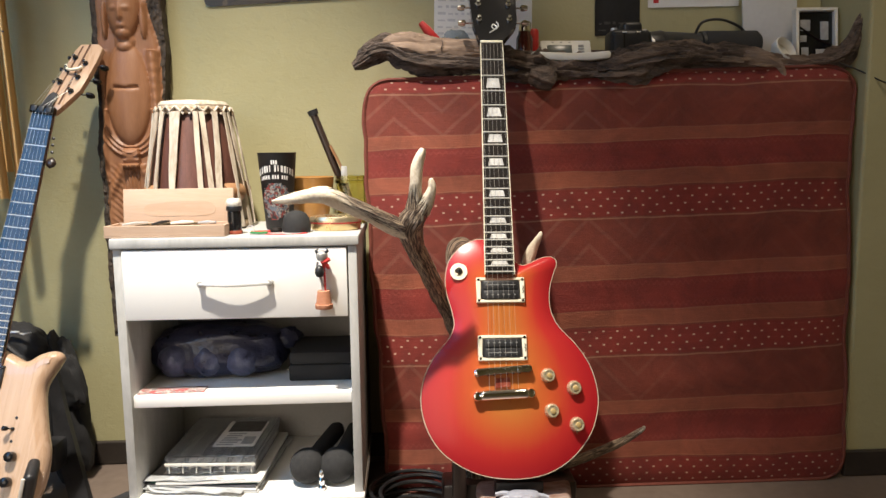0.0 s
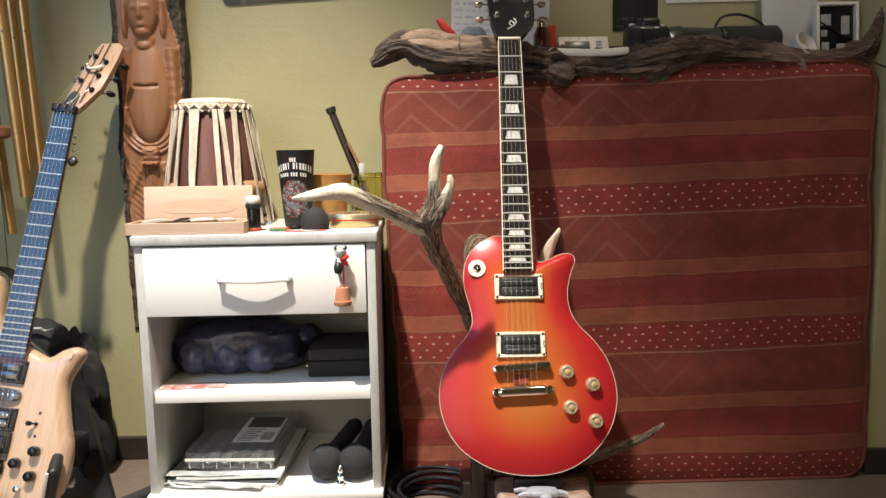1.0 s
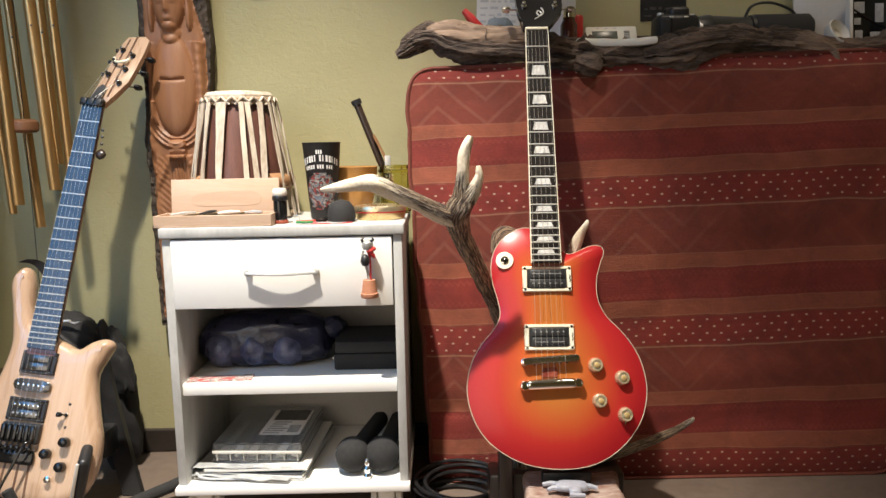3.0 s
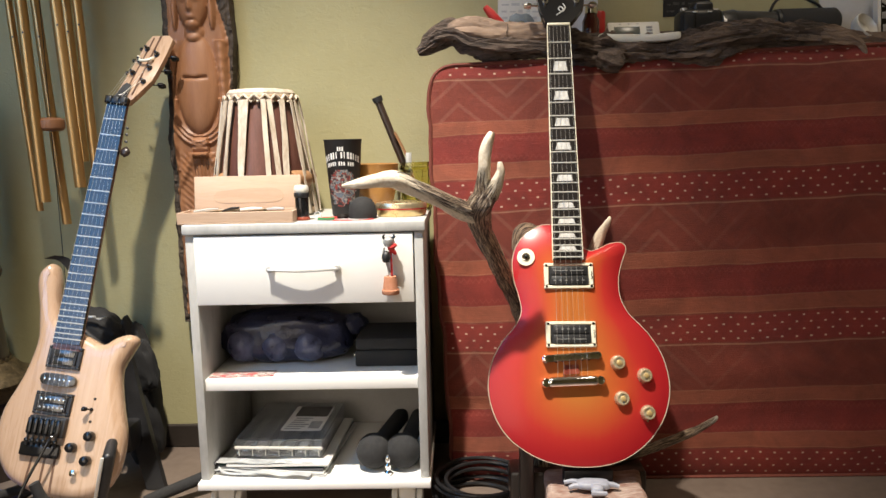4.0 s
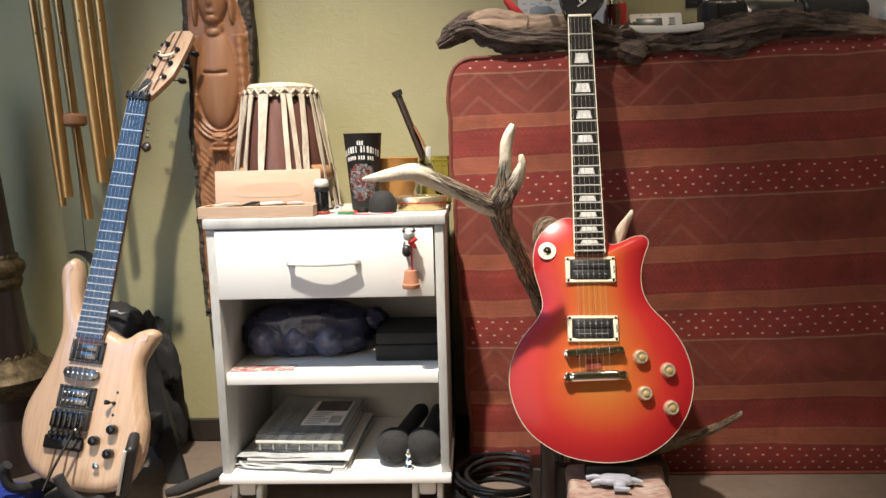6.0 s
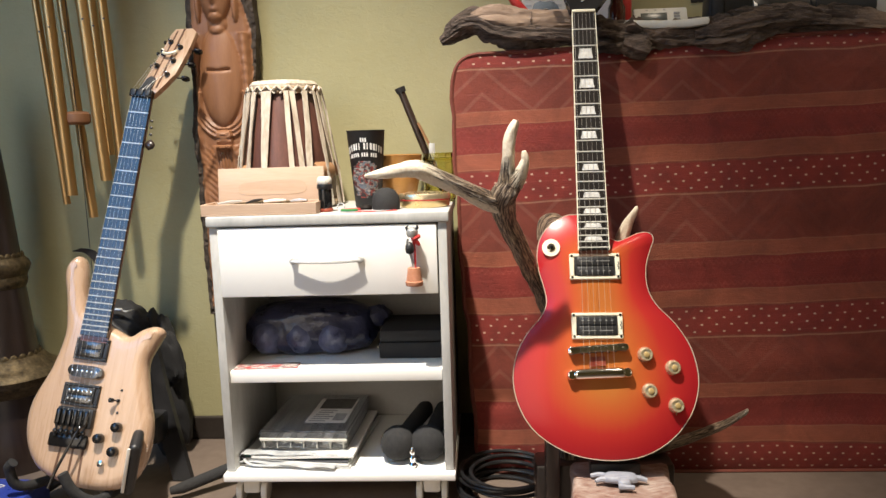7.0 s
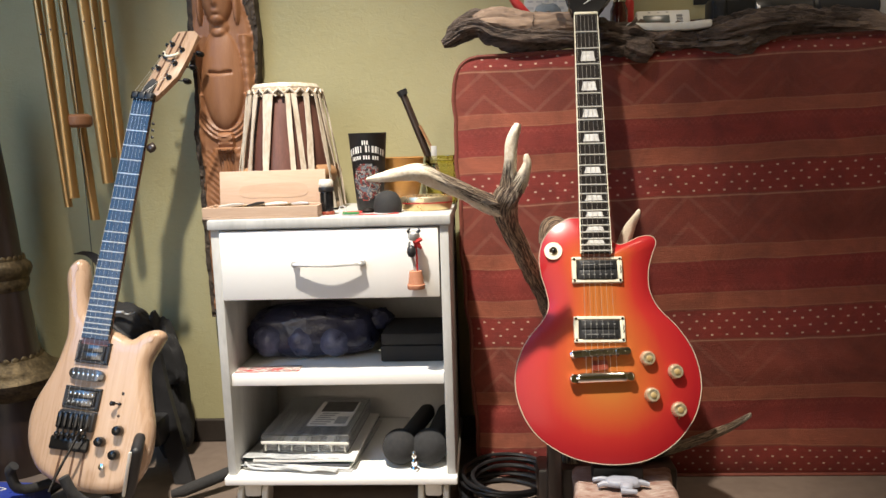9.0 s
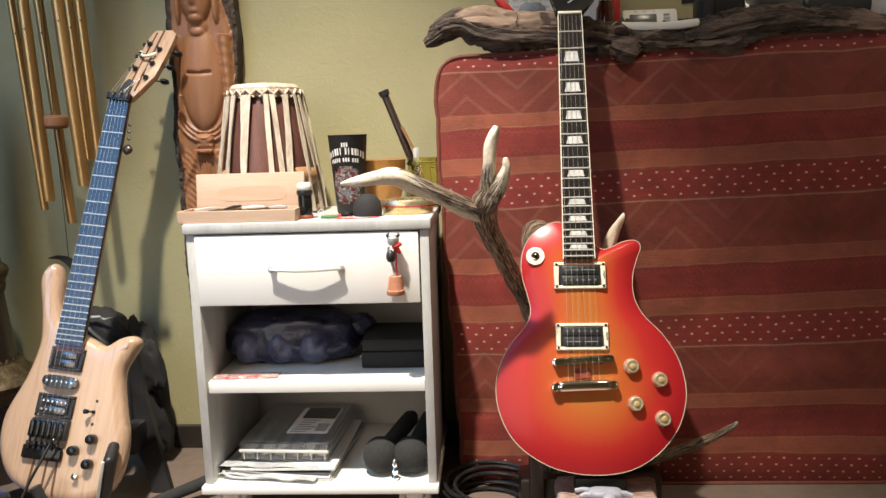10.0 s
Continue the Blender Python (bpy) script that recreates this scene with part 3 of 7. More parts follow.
def single_cut_guitar():
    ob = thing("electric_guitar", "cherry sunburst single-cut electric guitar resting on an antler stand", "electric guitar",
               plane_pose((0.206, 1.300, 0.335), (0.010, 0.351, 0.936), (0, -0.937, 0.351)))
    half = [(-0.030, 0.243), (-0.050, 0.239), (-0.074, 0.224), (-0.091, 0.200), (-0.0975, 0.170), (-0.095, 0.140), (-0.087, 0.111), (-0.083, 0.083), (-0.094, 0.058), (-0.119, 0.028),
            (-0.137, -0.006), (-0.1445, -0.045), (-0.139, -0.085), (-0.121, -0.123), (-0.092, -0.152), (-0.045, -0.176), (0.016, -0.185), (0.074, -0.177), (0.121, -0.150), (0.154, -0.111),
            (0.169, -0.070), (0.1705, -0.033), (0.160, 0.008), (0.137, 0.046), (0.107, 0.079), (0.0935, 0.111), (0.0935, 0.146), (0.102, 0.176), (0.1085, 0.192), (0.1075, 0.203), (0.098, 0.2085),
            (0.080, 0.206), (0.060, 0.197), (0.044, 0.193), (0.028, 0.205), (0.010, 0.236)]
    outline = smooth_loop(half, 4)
    a, b = Vector((0.012, -0.055)), Vector((0.002, 0.150))

    def ring(s, z):
        out = []
        for x, y in outline:
            p = Vector((x, y))
            t = max(0, min(1, (p - a).dot(b - a) / (b - a).length_squared))
            c = a.lerp(b, t)
            q = c + (p - c) * s
            out.append((q.x, q.y, z))
        return out

    steps = [0.002, 0.08, 0.17, 0.3, 0.45, 0.6, 0.72, 0.82, 0.9, 0.96, 0.99]
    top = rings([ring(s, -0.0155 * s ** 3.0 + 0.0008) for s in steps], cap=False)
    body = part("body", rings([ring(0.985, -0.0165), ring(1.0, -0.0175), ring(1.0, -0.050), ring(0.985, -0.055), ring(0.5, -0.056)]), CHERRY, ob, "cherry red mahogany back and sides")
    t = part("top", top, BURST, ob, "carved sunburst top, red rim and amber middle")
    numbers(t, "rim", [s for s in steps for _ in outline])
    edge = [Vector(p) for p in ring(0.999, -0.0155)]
    loops = []
    for i, p in enumerate(edge):
        d = (edge[(i + 1) % len(edge)] - edge[i - 1]).normalized()
        side = d.cross(Vector((0, 0, 1)))
        loops.append([p + side * (0.0008 * math.cos(k * math.pi / 3)) + Vector((0, 0, 0.0013 * math.sin(k * math.pi / 3))) for k in range(6)])
    part("body_binding", rings(loops, cap=False, closed=True), BINDING, ob, "thin cream body binding")
    neck_parts(ob, 0.628, 0.041, 0.0515, 0.172, 22, ROSEWOOD, FRETWIRE, (3, 5, 7, 9, 12, 15, 17, 19, 21), True)
    part("nut", box(-0.0215, 0.0215, 0.628, 0.633, 0.004, 0.0145, 0.001), CREAM, ob, "bone nut")
    # tilted head
    tilt = pose(0, 0.633, 0.008, -13)
    head = smooth_loop([(-0.020, 0.0), (-0.026, 0.018), (-0.034, 0.045), (-0.037, 0.085), (-0.040, 0.13), (-0.043, 0.172), (-0.022, 0.180), (0.008, 0.168), (0.038, 0.180), (0.059, 0.172), (0.056, 0.13), (0.054, 0.085), (0.052, 0.045), (0.034, 0.018), (0.020, 0.0)], 3)
    hb = prism(head, -0.015, 0.0, 0.001, 1)
    bmesh.ops.transform(hb, matrix=tilt, verts=hb.verts)
    headstock = part("headstock", hb, GLOSSBLACK, ob, "glossy black headstock")
    mark = smooth_path([(-0.002, 0.022, 0.0012), (0.006, 0.028, 0.0012), (0.012, 0.036, 0.0012), (0.006, 0.043, 0.0012), (0.003, 0.036, 0.0012), (0.010, 0.030, 0.0012), (0.016, 0.040, 0.0012), (0.012, 0.050, 0.0012)], 4)
    part("emblem", tube([tilt @ Vector(p) for p in mark], 0.0013, 6), PEARL, headstock, "pale scrolled emblem")
    for s in (-1, 1):
        for i in range(3):
            c = (0.0085 + s * 0.030, 0.056 + 0.040 * i)
            peg = part("tuner", lathe([(0.0055, 0), (0.0055, 0.002), (0.0032, 0.003), (0.0028, 0.010), (0.0034, 0.011), (0.0, 0.012)], 12, at=tilt @ pose(c[0], c[1], 0)), CHROME, headstock, "chrome tuner post")
            key = lathe([(0.0022, 0.0), (0.0022, 0.012), (0.0075, 0.014), (0.0085, 0.020), (0.0060, 0.027), (0.0, 0.029)], 12, at=tilt @ pose(c[0] + s * 0.013, c[1], -0.010, 0, s * 90) @ Matrix.Diagonal((1.0, 0.55, 1, 1)))
            part("tuner_button", key, CHROME, peg)
    for y, h, flip in ((0.144, 0.046, 1), (0.040, 0.045, -1)):
        ring_part = humbucker(ob, 0.001, y, 0.087, h, CREAM, 0.0, False, 0.0, BLACK)
        for i in range(6):
            x = 0.001 + (i / 5 - 0.5) * 0.050
            part("pole_piece", box(x - 0.0020, x + 0.0020, y - flip * 0.0088 - 0.0006, y - flip * 0.0088 + 0.0006, 0.0085, 0.0092), STEEL, ring_part)
        for x0, x1 in ((-0.026, -0.001), (0.003, 0.027)):
            part("coil_slot", box(x0, x1, y + flip * 0.0088 - 0.0005, y + flip * 0.0088 + 0.0005, 0.0085, 0.0090), GREYMETAL, ring_part)
        curl = smooth_path([(0.0405, y + 0.007, 0.0064), (0.0425, y + 0.004, 0.0064), (0.0405, y + 0.001, 0.0064), (0.0425, y - 0.003, 0.0064), (0.0405, y - 0.006, 0.0064)], 4)
        part("emblem", tube(curl, 0.0007, 5), BLACK, ring_part, "small dark scroll mark")
    rail = [(0.044 * c + 0.0065 * math.cos(t), 0.0065 * math.sin(t)) for c, t in [(1, radians(a)) for a in range(-90, 91, 30)] + [(-1, radians(a)) for a in range(90, 271, 30)]]
    deck = merge(bmesh.new(), prism(rail, 0.006, 0.0145, 0.0018, 2), pose(0.001, 0, 0, 0, 0, 3.8))
    br = part("bridge", deck, CHROME, ob, "chrome tune bridge")
    for i in range(6):
        x = 0.001 + (i / 5 - 0.5) * 0.056
        part("saddle", box(x - 0.0034, x + 0.0034, x * 0.066 - 0.0046, x * 0.066 + 0.0046, 0.0146, 0.0160, 0.0006, segs=1), CHROME, br)
        part("saddle_screw", lathe([(0.0017, 0.0), (0.0017, 0.0012), (0.0, 0.0014)], 8, at=pose(x, x * 0.066 - 0.0066, 0.0105, 90)), GLOSSBLACK, br)
    for x, y in ((-0.043, -0.003), (0.045, 0.003)):
        part("bridge_wheel", lathe([(0.0055, 0), (0.0072, 0.001), (0.0072, 0.0035), (0.004, 0.005), (0.0042, 0.0152), (0.0, 0.0158)], 16, at=pose(x, y, 0.001)), CHROME, br)
    bar = smooth_path([(-0.0475, -0.0445, 0.0085, 0.0050), (-0.040, -0.0440, 0.0095, 0.0078), (-0.032, -0.0430, 0.0105, 0.0088), (0.0, -0.0415, 0.0112, 0.0088), (0.034, -0.0405, 0.0105, 0.0088), (0.042, -0.0405, 0.0095, 0.0078), (0.0495, -0.0402, 0.0085, 0.0050)], 4)
    tail = part("tailpiece", tube([p[:3] for p in bar], [p[3] for p in bar], 16, flat=0.72), CHROME, ob, "chrome stop tailpiece")
    for x, y in ((-0.0455, -0.0442), (0.0475, -0.0403)):
        part("stud", lathe([(0.0075, -0.002), (0.0084, 0.004), (0.0084, 0.0135), (0.0070, 0.0155), (0.0052, 0.0158), (0.0050, 0.0145), (0.0, 0.0145)], 18, at=pose(x, y, 0)), CHROME, tail)
    strings(ob, 0.0255, 0.0175, -0.036, 0.632, 0.0155, 0.0148)
    for x, y, z in ((0.080, -0.009, -0.0030), (0.126, -0.031, -0.0075), (0.084, -0.070, -0.0040), (0.128, -0.094, -0.0095)):
        turned = pose(x, y, z, 4, 4)
        ribs = rings([[turned @ Vector((r * (1 + d * (-1) ** i) * math.cos(2 * math.pi * i / 44), r * (1 + d * (-1) ** i) * math.sin(2 * math.pi * i / 44), h)) for i in range(44)]
                      for r, d, h in ((0.0128, 0.03, 0.0), (0.0132, 0.035, 0.004), (0.0120, 0.035, 0.0075), (0.0112, 0.03, 0.0125), (0.0102, 0.0, 0.0140), (0.0082, 0.0, 0.0142), (0.0078, 0.0, 0.0132), (0.002, 0.0, 0.0132))])
        k = part("knob", ribs, AMBER, ob, "ribbed amber top-hat knob")
        part("knob_cap", lathe([(0.0046, -0.0014), (0.0046, 0.0004), (0.0040, 0.0008), (0.0, 0.0009)], 16, at=pose(x, y, z, 4, 4) @ pose(0, 0, 0.0149)), GOLDCAP, k)
        part("pointer", prism([(x - 0.0022, y - 0.0118), (x + 0.0022, y - 0.0118), (x, y - 0.0175)], z + 0.0008, z + 0.0016), CHROME, k, smooth=False)
    tg = part("switch_plate", lathe([(0.0158, 0), (0.0158, 0.0016), (0.0050, 0.0019), (0.0050, 0.0), ], 28, at=pose(-0.073, 0.180, -0.0040, -4, -5)), CREAM, ob, "cream switch ring")
    part("switch_nut", lathe([(0.0072, 0.0015), (0.0072, 0.0038), (0.0050, 0.0042), (0.0, 0.0042)], 12, at=pose(-0.073, 0.180, -0.0040, -4, -5)), CHROME, tg)
    part("switch", lathe([(0.0045, 0), (0.0045, 0.002), (0.0024, 0.0055), (0.0020, 0.007), (0.0028, 0.009), (0.0, 0.0105)], 14, at=pose(-0.073, 0.180, -0.005)), GLOSSBLACK, tg)
    part("pick", prism([(-0.016, -0.030), (0.013, -0.028), (0.012, -0.012), (-0.013, -0.013)], 0.0030, 0.0042), PICK, ob, "brown pick under the strings", smooth=False)
    return ob


DARKWOOD = wood("dark_lacquered_wood", (0.016, 0.010, 0.008), (0.040, 0.024, 0.018), (10, 10, 1), 6, 0.35, 0.3)
PICK = surface("tortoise_pick", (0.16, 0.03, 0.02), (0.30, 0.08, 0.05), 90, 0.25, 0, 100)
single_cut_guitar()


def horned_guitar():
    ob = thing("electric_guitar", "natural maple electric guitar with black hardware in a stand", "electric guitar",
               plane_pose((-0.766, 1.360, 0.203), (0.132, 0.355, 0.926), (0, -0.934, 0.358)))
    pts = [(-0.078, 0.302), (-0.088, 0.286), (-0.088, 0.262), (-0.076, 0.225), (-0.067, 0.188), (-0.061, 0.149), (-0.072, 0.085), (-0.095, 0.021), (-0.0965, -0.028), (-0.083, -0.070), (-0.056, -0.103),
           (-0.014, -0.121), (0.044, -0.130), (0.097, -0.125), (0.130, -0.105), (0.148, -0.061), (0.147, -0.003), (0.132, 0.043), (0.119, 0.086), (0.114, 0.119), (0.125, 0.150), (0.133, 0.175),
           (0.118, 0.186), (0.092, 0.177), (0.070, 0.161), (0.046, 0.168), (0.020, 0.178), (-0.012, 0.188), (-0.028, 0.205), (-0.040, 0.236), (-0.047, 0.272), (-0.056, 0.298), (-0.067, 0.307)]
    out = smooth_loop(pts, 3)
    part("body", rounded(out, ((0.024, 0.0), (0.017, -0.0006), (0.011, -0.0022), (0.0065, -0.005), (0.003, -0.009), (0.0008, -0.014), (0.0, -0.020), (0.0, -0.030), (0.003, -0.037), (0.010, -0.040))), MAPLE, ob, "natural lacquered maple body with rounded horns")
    for x0, x1, w in ((-0.012, -0.016, 0.0022), (0.012, 0.012, 0.0022), (0.031, 0.034, 0.0022)):
        part("laminate_strip", prism([(x0 - w, -0.05), (x0 + w, -0.05), (x1 + w, -0.118), (x1 - w, -0.118)], -0.002, 0.0004), WALNUT, ob, "dark laminate strip", smooth=False)
    fb = neck_parts(ob, 0.648, 0.042, 0.054, 0.152, 24, BLUEBOARD, GREYFRET, (), False, 0.0012)
    # head with three tuners on each side
    tilt = pose(0, 0.652, 0.006, -9)
    head = [(-0.019, 0.0), (-0.008, 0.036), (0.001, 0.074), (0.009, 0.112), (0.018, 0.154), (0.024, 0.170), (0.060, 0.176), (0.072, 0.166), (0.067, 0.128), (0.060, 0.088), (0.054, 0.058), (0.046, 0.046), (0.034, 0.024), (0.020, 0.0)]
    hb = prism(head, -0.014, 0.0, 0.002, 2)
    bmesh.ops.transform(hb, matrix=tilt, verts=hb.verts)
    hs = part("headstock", hb, MAPLE, ob, "maple headstock")
    part("laminate_strip", merge(bmesh.new(), prism([(0.020, 0.02), (0.024, 0.02), (0.046, 0.172), (0.042, 0.172)], 0.0, 0.0006), tilt), WALNUT, hs, smooth=False)
    part("laminate_strip", merge(bmesh.new(), prism([(0.004, 0.02), (0.007, 0.02), (0.032, 0.165), (0.029, 0.165)], 0.0, 0.0006), tilt), WALNUT, hs, smooth=False)
    for i, (a, b) in enumerate((((0.023, 0.135), (0.047, 0.124)), ((0.015, 0.105), (0.041, 0.089)), ((0.009, 0.073), (0.037, 0.054)))):
        for s, c in ((-1, a), (1, b)):
            tn = part("tuner", lathe([(0.006, 0), (0.006, 0.002), (0.0035, 0.003), (0.003, 0.011), (0.0, 0.012)], 12, at=tilt @ pose(c[0], c[1], 0)), GLOSSBLACK, hs, "black tuner post")
            if s > 0:
                key = lathe([(0.002, 0.0), (0.002, 0.012), (0.008, 0.014), (0.0092, 0.021), (0.006, 0.028), (0.0, 0.030)], 12, at=tilt @ pose(c[0] + 0.014, c[1] + 0.002, -0.012, 0, 90) @ Matrix.Diagonal((1, 0.6, 1, 1)))
            else:
                key = lathe([(0.0018, 0.0), (0.0018, 0.008), (0.0040, 0.009), (0.0044, 0.013), (0.0, 0.016)], 10, at=tilt @ pose(c[0] - 0.004, c[1] + 0.002, -0.006, 0, -90))
            part("tuner_button", key, GLOSSBLACK, tn)
            x = -0.017 + 0.0068 * (i if s < 0 else 5 - i)
            part("string_end", tube([(x, 0.660, 0.0195), tilt @ Vector((c[0], c[1], 0.0065))], 0.0003, 5), STRING, hs)
    part("string_tie", tube(smooth_path([tilt @ Vector(p) for p in ((0.012, 0.112, 0.005), (0.018, 0.102, 0.008), (0.028, 0.100, 0.009), (0.040, 0.106, 0.007), (0.043, 0.112, 0.005))], 4), 0.0030, 8), CREAM, hs, "loose cream cord")
    part("string_guard", merge(bmesh.new(), prism([(-0.013, 0.008), (0.013, 0.008), (0.017, 0.040), (0.006, 0.046), (-0.003, 0.036)], 0.001, 0.006, 0.0015, 1), tilt), BLACK, hs, "black string retainer")
    part("nut", box(-0.024, 0.024, 0.644, 0.660, 0.006, 0.020, 0.002), GLOSSBLACK, ob, "black locking nut")
    for x in (-0.015, 0.0, 0.015):
        part("nut_clamp", box(x - 0.0055, x + 0.0055, 0.646, 0.658, 0.0202, 0.0225, 0.0012), BLACK, ob)
    # hanging drop on a ball chain
    ch = [(0.026, 0.600, 0.000), (0.029, 0.585, 0.002), (0.031, 0.570, 0.002)]
    for p in ch:
        part("charm_bead", lathe([(0.0, -0.003), (0.003, -0.0015), (0.003, 0.0015), (0.0, 0.003)], 8, at=pose(*p)), BLACK, ob)
    part("charm", lathe([(0.0, -0.012), (0.008, -0.007), (0.011, 0.0), (0.008, 0.006), (0.002, 0.011), (0.0, 0.012)], 14, at=pose(0.034, 0.548, 0.002, -90) @ Matrix.Diagonal((1, 0.6, 1, 1))), DARKWOOD, ob, "small dark metal charm")
    humbucker(ob, 0.008, 0.127, 0.066, 0.042, BLACK, 0, False, 0.0, BLUEGLOSS)
    sc = part("single_coil", prism(smooth_loop([(-0.024, 0.094), (0.0, 0.096), (0.034, 0.094), (0.042, 0.084), (0.034, 0.074), (0.0, 0.073), (-0.022, 0.075), (-0.028, 0.084)], 3), 0.0, 0.009, 0.002, 2), BLUEGLOSS, ob, "black single coil pickup")
    for i in range(6):
        part("pole_piece", lathe([(0.0021, 0), (0.0021, 0.0012), (0.0, 0.0015)], 8, at=pose(-0.018 + i * 0.0095, 0.0845, 0.009)), CHROME, sc)
    humbucker(ob, 0.006, 0.040, 0.072, 0.042, BLACK, 0, True, 0.0, BLUEGLOSS)
    br = part("tremolo", box(-0.029, 0.042, -0.020, 0.016, 0.0, 0.012, 0.003), BLACK, ob, "black locking tremolo bridge")
    for i in range(6):
        x = -0.022 + i * 0.0108
        part("saddle", box(x - 0.0045, x + 0.0045, -0.017, 0.012, 0.0122, 0.019, 0.002), GLOSSBLACK, br)
        part("fine_tuner", lathe([(0.0035, 0), (0.0035, 0.007), (0.0, 0.008)], 10, at=pose(x, -0.028, 0.012)), GLOSSBLACK, br)
        part("saddle_screw", tube([(x, -0.017, 0.015), (x, -0.038, 0.013)], 0.0022, 8), BLACK, br)
    part("tremolo_plate", box(-0.036, 0.040, -0.058, -0.032, 0.002, 0.010, 0.004), GLOSSBLACK, br)
    part("tremolo_arm", tube(smooth_path([(0.036, -0.015, 0.022), (0.030, -0.020, 0.030), (0.022, -0.050, 0.034), (0.004, -0.100, 0.030), (-0.004, -0.130, 0.028)], 5), 0.0026, 8), GLOSSBLACK, ob, "black tremolo arm")
    strings(ob, 0.026, 0.017, -0.010, 0.650, 0.0185, 0.0195, 0.00022)
    slant = Matrix.Identity(4)
    slant[0][1], slant[0][3] = -0.012 / 0.648, 0.012
    for o in ob.children_recursive:
        if o.name.split(".")[0] in ("fretboard", "fret", "neck", "string"):
            o.data.transform(slant)
    for x, y in ((0.090, -0.010), (0.060, -0.034), (0.092, -0.054)):
        part("knob", lathe([(0.0085, 0), (0.0092, 0.002), (0.0092, 0.012), (0.0085, 0.015), (0.006, 0.0165), (0.0, 0.017)], 20, at=pose(x, y, 0)), GLOSSBLACK, ob, "black dome knob")
    sw = part("switch", lathe([(0.003, 0), (0.003, 0.004), (0.0016, 0.005), (0.0014, 0.010), (0.0042, 0.013), (0.0046, 0.020), (0.0, 0.023)], 12, at=pose(0.081, 0.038, 0.0, 0, -32, 0)), GLOSSBLACK, ob, "black toggle switch")
    for y in (0.058, 0.016):
        part("screw", lathe([(0.0026, 0), (0.0026, 0.001), (0.0, 0.0015)], 8, at=pose(0.082, y, 0)), BLACK, sw)
    part("strap_button", lathe([(0.004, 0), (0.003, 0.004), (0.006, 0.010), (0.0, 0.012)], 12, at=pose(0.074, -0.078, 0)), CHROME, ob, "chrome jack")
    # strap hooked on the long horn, trailing behind the body
    st = smooth_path([(-0.074, 0.318, -0.006), (-0.052, 0.318, -0.016), (-0.034, 0.300, -0.030), (-0.024, 0.262, -0.045), (-0.010, 0.215, -0.055)], 5)
    part("strap", rings([[(x - 0.009, y - 0.004, z), (x + 0.009, y + 0.004, z), (x + 0.009, y + 0.004, z - 0.004), (x - 0.009, y - 0.004, z - 0.004)] for x, y, z in st]), BLACKCLOTH, ob, "black woven strap")
    return ob


GREYFRET = surface("grey_fret_wire", (0.70, 0.71, 0.72), (0.60, 0.61, 0.62), 40, 0.40, 0.0, 90, metal=0.6)
BLUEBOARD = wood("glossy_ebony_board", (0.014, 0.014, 0.016), (0.034, 0.034, 0.038), (14, 1, 14), 9, 0.20, 0.45, 0.05)
BLUEBOARD.node_tree.nodes["Principled BSDF"].inputs["Specular IOR Level"].default_value = 0.6
BLUEGLOSS = surface("gloss_black_pickup", (0.020, 0.020, 0.022), (0.036, 0.036, 0.040), 60, 0.22, 0.1, 160, coat=1.0, spread=0.1)
BLUEGLOSS.node_tree.nodes["Principled BSDF"].inputs["Specular IOR Level"].default_value = 0.9
horned_guitar()


# ---------------------------------------------------------------- guitar stand, bag, pedal, column
def floor_stand():
    ob = thing("guitar_stand", "black tubular folding guitar stand with foam-sleeved arms", "guitar stand")
    part("post", tube([(-0.70, 1.52, 0.10), (-0.722, 1.585, 0.30)], 0.012, 12), BLACK, ob)
    part("hub", box(-0.735, -0.665, 1.485, 1.545, 0.09, 0.15, 0.01), BLACK, ob)
    part("leg", tube([(-0.72, 1.50, 0.12), (-0.90, 1.40, 0.014)], 0.010, 10), BLACK, ob)
    part("leg", rings([[(x - 0.020, y, z), (x + 0.020, y, z), (x + 0.020, y + 0.016, z), (x - 0.020, y + 0.016, z)] for x, y, z in ((-0.715, 1.570, 0.30), (-0.692, 1.552, 0.20), (-0.650, 1.520, 0.06), (-0.633, 1.508, 0.002))]), BLACK, ob, "broad flat black leg")
    part("foot_sleeve", tube([(-0.622, 1.425, 0.020), (-0.60, 1.43, 0.024), (-0.525, 1.490, 0.036), (-0.505, 1.505, 0.040)], [0.008, 0.0115, 0.0125, 0.010], 14), FOAM, ob, "grey black foam sleeve")
    for pts in ([(-0.70, 1.49, 0.11), (-0.68, 1.40, 0.07), (-0.705, 1.31, 0.06), (-0.735, 1.285, 0.085), (-0.752, 1.28, 0.125)], [(-0.74, 1.49, 0.11), (-0.82, 1.41, 0.07), (-0.868, 1.335, 0.075), (-0.878, 1.32, 0.115), (-0.868, 1.318, 0.130)]):
        part("arm", tube(smooth_path(pts, 5), 0.0095, 10), FOAM, ob, "foam sleeved arm")
    wing = box(-0.665, -0.645, 1.30, 1.36, 0.075, 0.185, 0.009, None, None, 3)
    bmesh.ops.transform(wing, matrix=pose(-0.655, 1.33, 0.08) @ pose(0, 0, 0, 14, 14, 18) @ pose(0.655, -1.33, -0.08), verts=wing.verts)
    part("wing_pad", wing, BLACK, ob)
    # pale strip stands in for the light reflected along the pad's edge
    face = box(-0.6665, -0.6605, 1.296, 1.300, 0.085, 0.182, 0.0018)
    bmesh.ops.transform(face, matrix=pose(-0.655, 1.33, 0.08) @ pose(0, 0, 0, 14, 14, 18) @ pose(0.655, -1.33, -0.08), verts=face.verts)
    part("wing_highlight", face, CREAM2, ob, "pale strip modelled as the highlight on the pad's edge")
    return ob


